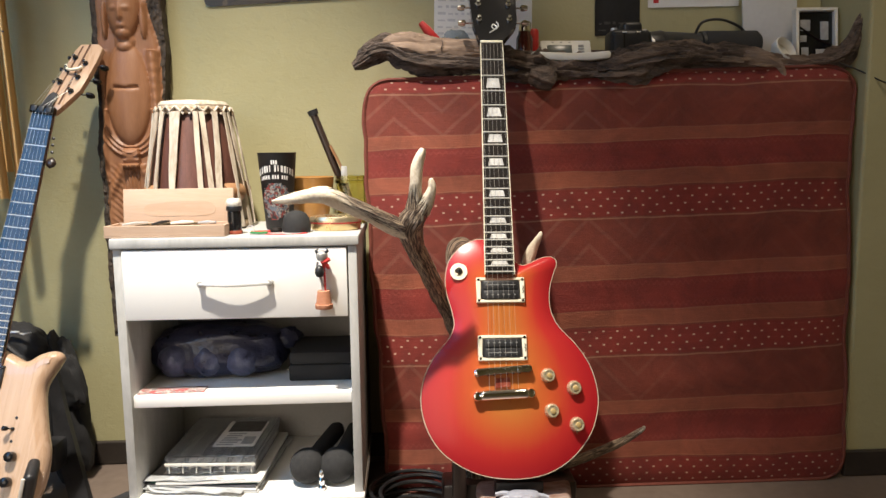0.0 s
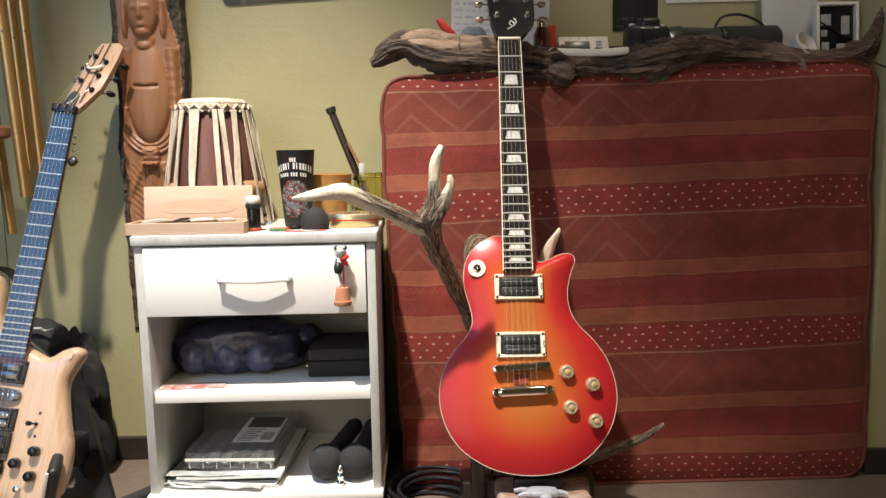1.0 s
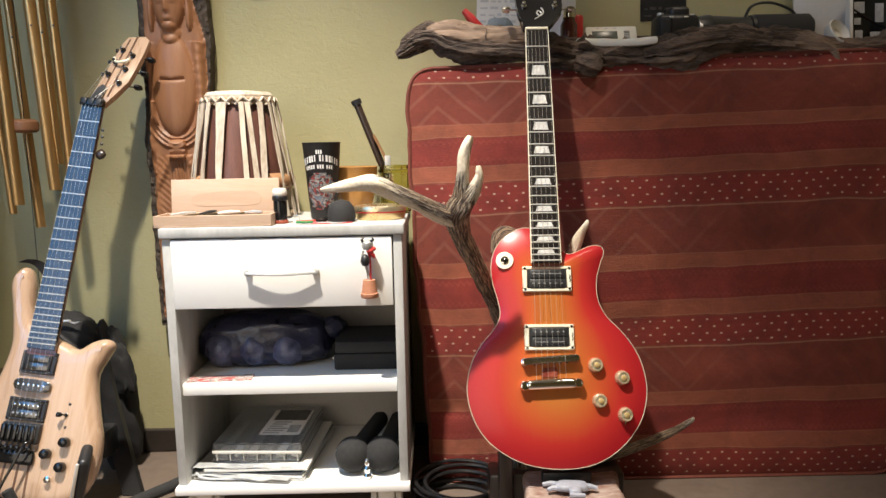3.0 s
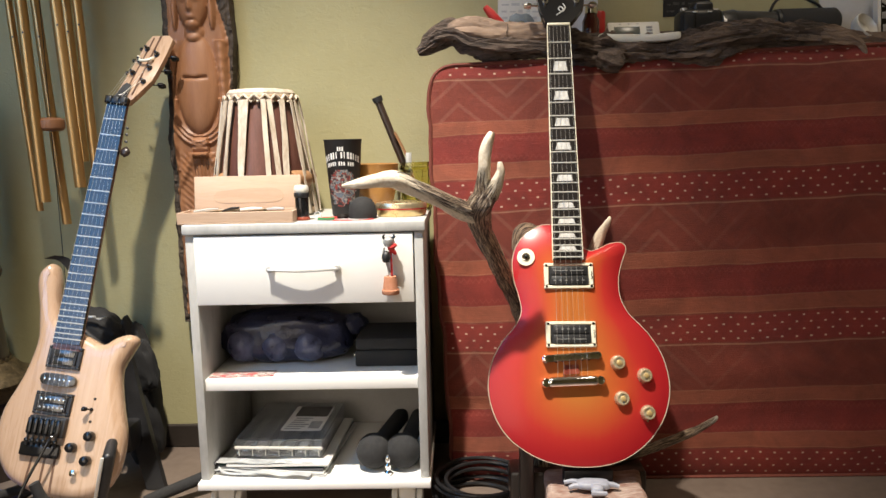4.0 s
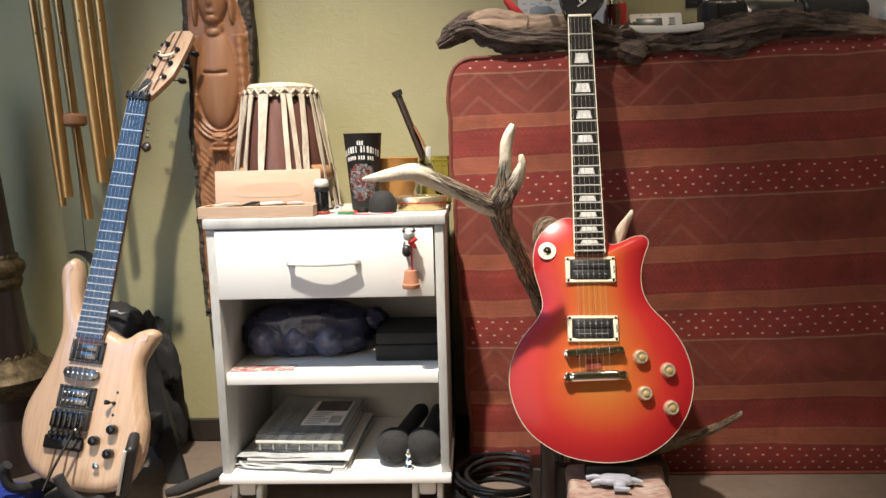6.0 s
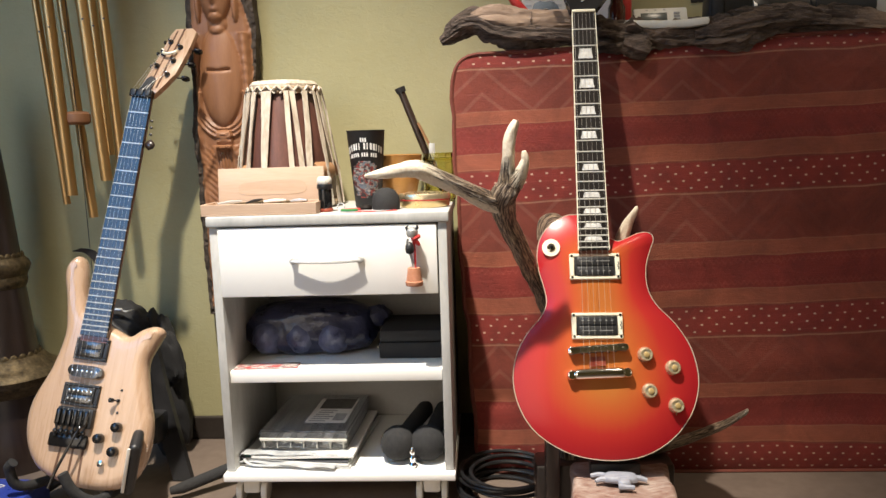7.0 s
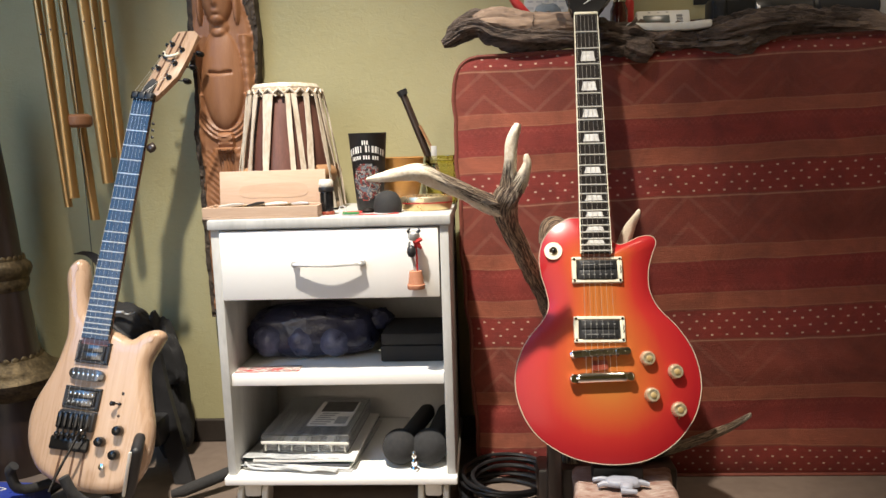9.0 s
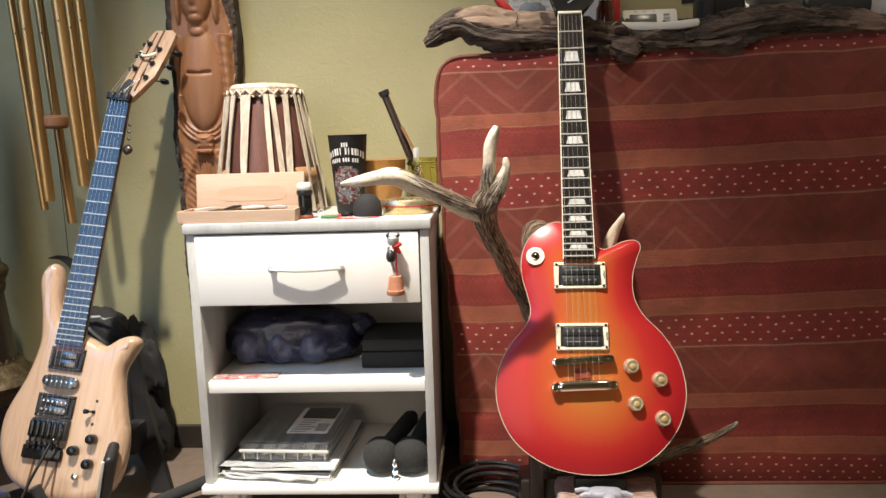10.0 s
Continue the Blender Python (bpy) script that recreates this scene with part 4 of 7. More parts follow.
def lump(profile, seed, amount=0.12, segs=28, rows=18):
    """A soft closed bag: half sizes (x, y, z), pushed about by noise."""
    b = bmesh.new()
    bmesh.ops.create_uvsphere(b, u_segments=segs, v_segments=rows, radius=1)
    for v in b.verts:
        d = v.co.normalized()
        k = 1 + amount * noise.noise(d * 2.2 + Vector((seed, 0, 0))) + amount * 0.5 * noise.noise(d * 5 + Vector((0, seed, 0)))
        e = [math.copysign(abs(c) ** 0.72, c) for c in d]
        v.co = Vector((e[0] * profile[0], e[1] * profile[1], e[2] * profile[2])) * k
    return b


floor_stand()


def gig_bag():
    ob = thing("gig_bag", "black nylon gig bag slumped behind the maple guitar", "bag", pose(-0.810, 1.665, 0.0))
    part("body", merge(bmesh.new(), lump((0.050, 0.045, 0.160), 3, 0.17, 44, 40), pose(0.080, 0, 0.165, 0, -7, 0)), BLACKCLOTH, ob)
    part("top_roll", merge(bmesh.new(), lump((0.058, 0.040, 0.044), 9, 0.17, 40, 30), pose(0.018, -0.02, 0.312, 0, 34, 0)), BLACKCLOTH, ob)
    part("flap", merge(bmesh.new(), lump((0.028, 0.020, 0.062), 13, 0.18, 30, 26), pose(0.116, -0.030, 0.235, 0, -12, 0)), BLACKCLOTH, ob, "folded nylon flap")
    part("zip_pull", tube([(0.030, -0.062, 0.352), (0.042, -0.064, 0.349), (0.058, -0.062, 0.353)], [0.0018, 0.0026, 0.0012], 8), STEEL, ob, "small metal zip pull")
    part("strap", tube(smooth_path([(-0.020, -0.045, 0.362), (0.010, -0.06, 0.325), (0.060, -0.055, 0.27), (0.098, -0.045, 0.18), (0.100, -0.04, 0.10)], 5), 0.008, 8, flat=0.35), BLACK, ob)
    part("buckle", box(0.004, 0.036, -0.070, -0.063, 0.352, 0.358, 0.003), STEEL, ob)


gig_bag()


def effect_pedal():
    ob = thing("effects_pedal", "blue metal effects pedal with a lit cyan lamp", "effects pedal", pose(-0.985, 1.325, 0.0, 0, 0, -4))
    part("housing", box(-0.125, 0.125, -0.085, 0.085, 0.004, 0.058, 0.006), BLUE, ob)
    part("lamp", lathe([(0.004, 0), (0.004, 0.002), (0.0, 0.004)], 12, at=pose(0.030, -0.012, 0.058)), CYAN, ob, "lit cyan indicator")
    part("lamp_bezel", lathe([(0.0065, 0), (0.0065, 0.0012), (0.0042, 0.0012)], 14, at=pose(0.030, -0.012, 0.058)), CHROME, ob)
    part("emblem", tube(smooth_path([(-0.02, 0.045, 0.0585), (0.02, 0.055, 0.0585), (0.055, 0.05, 0.0585), (0.03, 0.035, 0.0585), (-0.005, 0.035, 0.0585)], 5), 0.0012, 5), PEARL, ob, "scrawled pale line")
    for x in (-0.1, 0.1):
        for y in (-0.06, 0.06):
            part("foot", lathe([(0.009, 0.0), (0.009, 0.0045)], 12, at=pose(x, y, 0)), BLACK, ob)


BLUE = surface("blue_enamel", (0.025, 0.045, 0.26), (0.035, 0.065, 0.34), 15, 0.32, 0.04, 180)
CYAN, _t, _b = material("cyan_lamp")
_b.inputs["Base Color"].default_value = (0.1, 0.8, 0.8, 1)
_b.inputs["Emission Color"].default_value = (0.05, 0.9, 1.0, 1)
_b.inputs["Emission Strength"].default_value = 4.0
effect_pedal()


def turned_column():
    ob = thing("turned_column", "dark turned ornamental column with aged brass collars", "ornament", pose(-1.052, 1.615, 0))
    shaft = smooth_path([(0.088, 0.0), (0.086, 0.03), (0.080, 0.07), (0.073, 0.14), (0.066, 0.20), (0.060, 0.26), (0.052, 0.36), (0.046, 0.44), (0.042, 0.52), (0.034, 0.64), (0.024, 0.76), (0.018, 0.82), (0.012, 0.835)], 3)
    part("shaft", lathe(shaft, 32), DARKWOOD, ob)
    low = [(0.066, 0.165), (0.078, 0.172), (0.084, 0.182), (0.100, 0.192), (0.108, 0.203), (0.112, 0.214), (0.106, 0.224), (0.094, 0.230), (0.082, 0.238), (0.072, 0.250), (0.062, 0.256)]
    high = [(0.048, 0.405), (0.052, 0.412), (0.055, 0.424), (0.053, 0.432), (0.060, 0.444), (0.063, 0.454), (0.060, 0.464), (0.053, 0.470), (0.047, 0.476)]
    for pr in (low, high):
        c = part("collar", lathe(pr, 48), BRASS, ob, "aged embossed brass collar")
        top = pr[-1]
        for k in range(22):
            a = 2 * math.pi * k / 22
            part("scallop", lathe([(0.0, -0.008), (0.007, -0.004), (0.0075, 0.002), (0.004, 0.009), (0.0, 0.012)], 8, at=pose(math.cos(a) * (top[0] + 0.001), math.sin(a) * (top[0] + 0.001), top[1], 0, 0, math.degrees(a)) @ Matrix.Diagonal((0.35, 1.15, 0.7, 1))), BRASS, c)
    part("finial", lathe([(0.010, 0.832), (0.018, 0.838), (0.020, 0.846), (0.014, 0.852), (0.0, 0.856)], 20), BRASS, ob)


BRASS = surface("aged_brass", (0.050, 0.036, 0.020), (0.19, 0.14, 0.075), 55, 0.55, 0.5, 160, metal=0.75, depth=0.002)
turned_column()


# ---------------------------------------------------------------- antler stand
def antler_material():
    m, tree, bsdf = material("antler_horn")
    g = Graph(tree)
    a = tree.nodes.new("ShaderNodeAttribute")
    a.attribute_name = "tip"
    b = tree.nodes.new("ShaderNodeAttribute")
    b.attribute_name = "cloth"
    t = tree.nodes.new("ShaderNodeMapping")
    t.inputs["Scale"].default_value = (1, 1, 1)
    g.link(b.outputs["Vector"], t.inputs[0])
    groove = g.grain(t.outputs[0], 14.0, 5, 0.7, 0.6)
    fine = g.grain(g.coords(), 240, 3)
    dark = g.mix(g.ramp(groove, 0.45, 0.60), (0.040, 0.022, 0.014), (0.50, 0.36, 0.235))
    ivory = g.mix(g.ramp(fine, 0.35, 0.65), (0.62, 0.52, 0.39), (0.74, 0.66, 0.53))
    f = g.ramp(g.calc("ADD", a.outputs["Fac"], g.calc("MULTIPLY", g.calc("SUBTRACT", groove, 0.5), 2.2)), 0.26, 0.50)
    g.link(g.mix(f, dark, ivory), bsdf.inputs["Base Color"])
    bsdf.inputs["Roughness"].default_value = 0.48
    keep = g.calc("SUBTRACT", 1.0, f)
    g.bump(bsdf, g.calc("ADD", g.calc("MULTIPLY", groove, keep), g.calc("MULTIPLY", fine, 0.06)), 1.0, 0.006)
    return m


ANTLER = antler_material()


def leaning(x, y, z, r, tip):
    """The crowned antler leans out towards the room, the more the higher it reaches."""
    k = 1 - 0.012 * max(0.0, min(1.0, (z - 0.42) / 0.14))
    return 0.02 + (x - 0.02) * k, 0.03 + (y - 0.03) * k, 0.70 + (z - 0.70) * k, r * k, tip


def horn(name, ob, pts, seed, segs=22, steps=8, rough=0.22, forward=False, worn=(0, 0, 0)):
    """Rows x, y, z, radius, tip: how pale and smooth the horn is there."""
    pts = [leaning(*p) for p in pts] if forward else pts
    path = smooth_path(pts, steps)
    b = tube([p[:3] for p in path], [max(p[3], 0.0008) for p in path], segs, None, rough, seed)
    o = part(name, b, ANTLER, ob)
    worn = Vector(worn)
    pale = []
    for i, v in enumerate(o.data.vertices):
        p = path[i // segs]
        out = v.co - Vector(p[:3])
        pale.append(max(0.0, min(1.0, p[4] + max(0.0, out.normalized().dot(worn)) if out.length > 1e-6 else p[4])))
    numbers(o, "tip", pale)
    run, s = [], 0.0
    for i, p in enumerate(path):
        s += (Vector(p[:3]) - Vector(path[max(i - 1, 0)][:3])).length
        run.append(s)
    layer = o.data.attributes.new("cloth", "FLOAT_VECTOR", "POINT")
    layer.data.foreach_set("vector", [v for r in run for k in range(segs) for v in (math.cos(2 * math.pi * k / segs) * 0.55, math.sin(2 * math.pi * k / segs) * 0.55, r * 3.4 + seed)])
    return o


def antler_stand():
    ob = thing("antler_stand", "deer antlers fixed to a rough wooden block as a guitar stand", "guitar stand")
    horn("beam", ob, [(0.165, 1.37, 0.10, 0.019, 0), (0.160, 1.42, 0.22, 0.018, 0), (0.142, 1.425, 0.34, 0.0165, 0), (0.124, 1.41, 0.405, 0.0155, 0), (0.104, 1.385, 0.450, 0.0155, 0), (0.079, 1.340, 0.506, 0.0162, 0),
                      (0.056, 1.308, 0.557, 0.0175, 0.05), (0.049, 1.275, 0.598, 0.0225, 0.15), (0.060, 1.264, 0.622, 0.0195, 0.2), (0.065, 1.260, 0.634, 0.0100, 0.3)], 1, forward=True)
    horn("brow_tine", ob, [(0.049, 1.275, 0.590, 0.0165, 0), (0.029, 1.266, 0.597, 0.0165, 0), (0.008, 1.256, 0.607, 0.015, 0.06), (-0.022, 1.238, 0.624, 0.0135, 0.16), (-0.048, 1.226, 0.637, 0.0135, 0.24), (-0.079, 1.214, 0.652, 0.0140, 0.62), (-0.100, 1.208, 0.655, 0.0122, 0.85),
                           (-0.130, 1.205, 0.651, 0.009, 1), (-0.157, 1.205, 0.647, 0.0048, 1), (-0.167, 1.205, 0.646, 0.002, 1)], 2, forward=True, worn=(0, -0.15, -0.62))
    horn("crown_tine", ob, [(0.056, 1.262, 0.626, 0.015, 0), (0.0575, 1.256, 0.655, 0.0112, 0.40), (0.0590, 1.250, 0.684, 0.0098, 0.85), (0.0640, 1.247, 0.706, 0.0084, 1), (0.0690, 1.246, 0.719, 0.0066, 1), (0.0712, 1.246, 0.7258, 0.0040, 1)], 3, forward=True, worn=(0.35, 0, 0))
    horn("crown_tine", ob, [(0.066, 1.262, 0.624, 0.0165, 0.05), (0.0785, 1.255, 0.645, 0.0108, 0.50), (0.0850, 1.250, 0.661, 0.0074, 1), (0.0842, 1.248, 0.671, 0.0056, 1), (0.0832, 1.247, 0.677, 0.0034, 1)], 4, forward=True, worn=(0.45, -0.1, 0))
    part("tip_hollow", lathe([(0.0, 0.0), (0.0026, 0.0004), (0.0022, 0.0010), (0.0, 0.0012)], 10, at=pose(0.0702, 1.2405, 0.7185, 80)), ROSEWOOD, ob, "dark hollow at the tip")
    horn("beam", ob, [(0.285, 1.37, 0.10, 0.018, 0), (0.280, 1.44, 0.25, 0.017, 0), (0.262, 1.455, 0.40, 0.015, 0.1), (0.268, 1.44, 0.490, 0.013, 0.4), (0.281, 1.43, 0.535, 0.0095, 0.8), (0.292, 1.42, 0.560, 0.005, 1), (0.295, 1.42, 0.568, 0.0018, 1)], 5)
    horn("tine", ob, [(0.262, 1.455, 0.36, 0.014, 0), (0.20, 1.465, 0.46, 0.013, 0.1), (0.160, 1.462, 0.533, 0.014, 0.0), (0.132, 1.452, 0.538, 0.013, 0.0), (0.122, 1.445, 0.505, 0.007, 0.05)], 6)
    horn("tine", ob, [(0.285, 1.37, 0.115, 0.012, 0), (0.330, 1.385, 0.120, 0.0105, 0), (0.385, 1.38, 0.140, 0.009, 0.0), (0.430, 1.372, 0.163, 0.0078, 0.1), (0.455, 1.362, 0.181, 0.0062, 0.15), (0.474, 1.352, 0.199, 0.0042, 0.3), (0.479, 1.350, 0.206, 0.002, 0.45)], 7)
    blk = box(0.152, 0.318, 1.09, 1.330, 0.0, 0.120, 0.010, None, None, 3)
    bmesh.ops.subdivide_edges(blk, edges=[e for e in blk.edges if e.calc_length() > 0.05], cuts=7, use_grid_fill=True)
    for v in blk.verts:
        n = noise.noise(v.co * 22) * 0.006 + noise.noise(v.co * 70) * 0.002
        v.co += Vector((n, n * 0.5, n * 0.8 if v.co.z > 0.02 else 0))
    bmesh.ops.transform(blk, matrix=pose(0.235, 1.21, 0, 0, 0, -6) @ pose(-0.235, -1.21, 0), verts=blk.verts)
    part("block", blk, BLOCKWOOD, ob, "rough reddish wood block")
    part("rear_plate", box(0.10, 0.35, 1.335, 1.40, 0.0, 0.11, 0.008), DARKWOOD, ob)
    part("side_leg", box(0.116, 0.141, 1.30, 1.335, 0.0, 0.20, 0.004), DARKWOOD, ob, "dark upright leg")
    part("rest", box(0.190, 0.275, 1.268, 1.298, 0.105, 0.142, 0.004), BLACK, ob, "dark padded rest")
    return ob


BLOCKWOOD = surface("rough_red_wood", (0.17, 0.065, 0.040), (0.42, 0.33, 0.28), 16, 0.65, 0.8, 70, depth=0.004, stretch=(1, 2.5, 2), warp=1.2)
antler_stand()


def toy_figure():
    """A small grey plastic frog-like toy lying spread on the block."""
    b = bmesh.new()
    merge(b, lump((0.034, 0.016, 0.008), 2, 0.1, 16, 10), pose(0, 0, 0.010))
    merge(b, lump((0.013, 0.012, 0.008), 4, 0.1, 12, 8), pose(0.006, -0.020, 0.010))
    for pts in ([(-0.018, 0.004, 0.009), (-0.040, 0.016, 0.008), (-0.056, 0.014, 0.006)], [(-0.018, -0.006, 0.009), (-0.038, -0.004, 0.008), (-0.048, -0.008, 0.006)],
                [(0.024, 0.0, 0.010), (0.040, 0.002, 0.009), (0.052, -0.001, 0.007)], [(-0.006, -0.030, 0.008), (0.006, -0.031, 0.008), (0.024, -0.030, 0.007)]):
        tube(pts, [0.006, 0.005, 0.004], 8, b)
    lone("toy_figure", b, GREYTOY, "small pale grey plastic toy sprawled on the wood block", "toy", pose(0.234, 1.238, 0.1215, 0, 0, -4) @ Matrix.Diagonal((0.85, 0.95, 0.95, 1)))


GREYTOY = surface("grey_toy_plastic", (0.24, 0.25, 0.30), (0.34, 0.35, 0.40), 60, 0.5, 0.1, 160)
toy_figure()


def cable_coil():
    rnd = random.Random(4)
    ob = thing("cable_coil", "coiled black instrument cable lying on the floor", "cable", pose(0.050, 1.440, 0.0) @ Matrix.Diagonal((1.14, 1.14, 1.0, 1)))
    for n in range(9):
        r = 0.060 + 0.034 * rnd.random()
        cx, cy, z0, ph, tl = rnd.uniform(-0.010, 0.010), rnd.uniform(-0.012, 0.012), 0.005 + 0.0058 * n, rnd.uniform(0, 6), rnd.uniform(-0.08, 0.08)
        pts = [Vector((cx + r * math.cos(a + ph), cy + r * math.sin(a + ph) * 0.96, z0 + tl * r * math.sin(a + ph * 2) * 0.4 + 0.003)) for a in [2 * math.pi * k / 40 for k in range(40)]]
        loops = []
        for i, p in enumerate(pts):
            d = (pts[(i + 1) % 40] - pts[i - 1]).normalized()
            s = d.cross(Vector((0, 0, 1))).normalized()
            u = s.cross(d)
            loops.append([p + s * (0.0036 * math.cos(k * math.pi / 4)) + u * (0.0036 * math.sin(k * math.pi / 4)) for k in range(8)])
        part("loop", rings(loops, cap=False, closed=True), CABLE, ob)
    part("plug", tube([(0.05, -0.05, 0.045), (0.075, -0.02, 0.052), (0.088, 0.0, 0.05)], [0.005, 0.006, 0.004], 10), CHROME, ob, "metal jack plug")


CABLE = surface("black_rubber_cable", (0.008, 0.008, 0.009), (0.016, 0.016, 0.017), 40, 0.35, 0.05, 200)
cable_coil()


# ---------------------------------------------------------------- carved plank and wind chime
def carved_plank():
    """A slab with bark edges; a standing robed figure is carved into it in plain, low relief."""
    H0, H1 = 0.315, 1.30
    cx = -0.548
    nx, nz = 64, 300

    def smooth01(t):
        t = max(0.0, min(1.0, t))
        return t * t * (3 - 2 * t)

    def dome(u, v, cu, cv, ru, rv, h):
        d = ((u - cu) / ru) ** 2 + ((v - cv) / rv) ** 2
        return h * math.sqrt(1 - d) if d < 1 else 0.0

    def groove(d, w, h):
        return -h * math.exp(-(d / w) ** 2)

    def relief(x, z):
        """x from the middle of the figure, z in metres over the floor."""
        h = dome(x, z, 0.0, 1.030, 0.034, 0.066, 0.024)
        h += dome(x, z, 0.0, 1.10, 0.036, 0.034, 0.026)
        h += 0.006 * math.exp(-(x / 0.0055) ** 2) * smooth01((z - 1.002) / 0.006) * smooth01((1.050 - z) / 0.03)
        h += dome(x, z, 0.0, 0.991, 0.011, 0.005, 0.003)
        for s in (-1, 1):
            h += dome(x, z, s * 0.0135, 1.027, 0.0095, 0.0055, 0.003)
            h += dome(x, z, s * 0.041, 1.005, 0.0075, 0.040, 0.012)
        h += dome(x, z, 0.0, 0.962, 0.022, 0.022, 0.010)
        # chest and belly, framed by the hanging sleeve
        h += dome(x, z, 0.0, 0.850, 0.047, 0.108, 0.019)
        h += groove(z - 0.862 - 0.10 * abs(x) * (abs(x) < 0.026), 0.0030, 0.006) * smooth01((0.030 - abs(x)) / 0.006)
        for k, r in enumerate((0.050, 0.058, 0.066)):
            d = math.hypot(x, (z - 0.80) * 0.80) - r
            if z < 0.82:
                h += 0.0055 * math.exp(-(d / 0.003) ** 2)
        # arms with cut folds
        for s in (-1, 1):
            a = s * (0.056 + 0.010 * smooth01((0.93 - z) / 0.3))
            if 0.66 < z < 0.945:
                h += 0.012 * math.exp(-((x - a) / 0.011) ** 2)
                h += -0.0013 * (0.5 + 0.5 * math.sin(z * 300 + x * 60 * s)) * math.exp(-((x - a) / 0.012) ** 2)
        # clasp and skirt
        if 0.690 < z < 0.732 and abs(x) < 0.017:
            h += 0.010 + 0.002 * math.cos(z * 460)
        if z < 0.70:
            h += 0.008 * math.exp(-(x / 0.016) ** 2) * (1 + 0.3 * math.cos(x * 900))
            t = (0.70 - z)
            for s in (-1, 1):
                e = s * (0.016 + 0.55 * t) if t < 0.075 else s * 0.058
                h += 0.007 * math.exp(-((x - e) / 0.009) ** 2)
                h += 0.0005 * math.cos((z * 1.0 - abs(x) * 0.9) * 420) * smooth01((0.062 - abs(x)) / 0.02) * smooth01((abs(x) - 0.018) / 0.01)
        return h

    bm = bmesh.new()
    front, back = [], []
    for j in range(nz + 1):
        z = H0 + (H1 - H0) * j / nz
        wave = 0.006 * noise.noise((1.0, z * 9, 0)) + 0.003 * noise.noise((1.0, z * 40, 0))
        wave2 = 0.006 * noise.noise((7.0, z * 9, 0)) + 0.003 * noise.noise((7.0, z * 40, 0))
        lo, hi = -0.626 + wave + 0.006 * smooth01((0.45 - z) / 0.2), -0.4765 + wave2 - 0.012 * smooth01((0.75 - z) / 0.4)
        fr, bk = [], []
        for i in range(nx + 1):
            u = i / nx
            x = lo + (hi - lo) * u
            inside = smooth01((x - (lo + 0.010)) / 0.010) * smooth01(((-0.483 - 0.024 * smooth01((z - 0.93) / 0.13)) - x) / 0.010)
            r = relief(x + 0.553, z) if z > 0.40 else 0.0
            bulge = 0.010 * math.sin(math.pi * u)
            bark = 0.004 * noise.noise((x * 90, 0.0, z * 60)) + 0.003 * noise.noise((x * 200, 2.0, z * 160))
            d = 0.018 + bulge + inside * (0.004 + r) + (1 - inside) * bark
            fr.append(bm.verts.new((x, WALL_Y - 0.022 - d, z)))
            bk.append(bm.verts.new((x, WALL_Y - 0.004, z)))
        front.append(fr), back.append(bk)
    for j in range(nz):
        zc = H0 + (H1 - H0) * (j + 0.5) / nz
        for i in range(nx):
            f = bm.faces.new((front[j][i], front[j][i + 1], front[j + 1][i + 1], front[j + 1][i]))
            x = f.calc_center_median().x
            edge = x < -0.613 + 0.004 * noise.noise((3.0, zc * 30, 0)) or x > -0.483 - 0.024 * smooth01((zc - 0.93) / 0.13) + 0.004 * noise.noise((9.0, zc * 30, 0)) or zc < 0.335
            f.material_index = 1 if edge else 0
            bm.faces.new((back[j][i + 1], back[j][i], back[j + 1][i], back[j + 1][i + 1])).material_index = 1
        for a, b in ((front[j][0], back[j][0]), (front[j][nx], back[j][nx])):
            k = j + 1
            c, d = (front[k][0], back[k][0]) if a is front[j][0] else (front[k][nx], back[k][nx])
            bm.faces.new((a, b, d, c)).material_index = 1
    for j in (0, nz):
        for i in range(nx):
            bm.faces.new((front[j][i], front[j][i + 1], back[j][i + 1], back[j][i])).material_index = 1
    lone("carved_plank", bm, [CARVED, BARK], "brown carved wooden relief plank with bark edges, hung on the wall", "wood carving")


carved_plank()


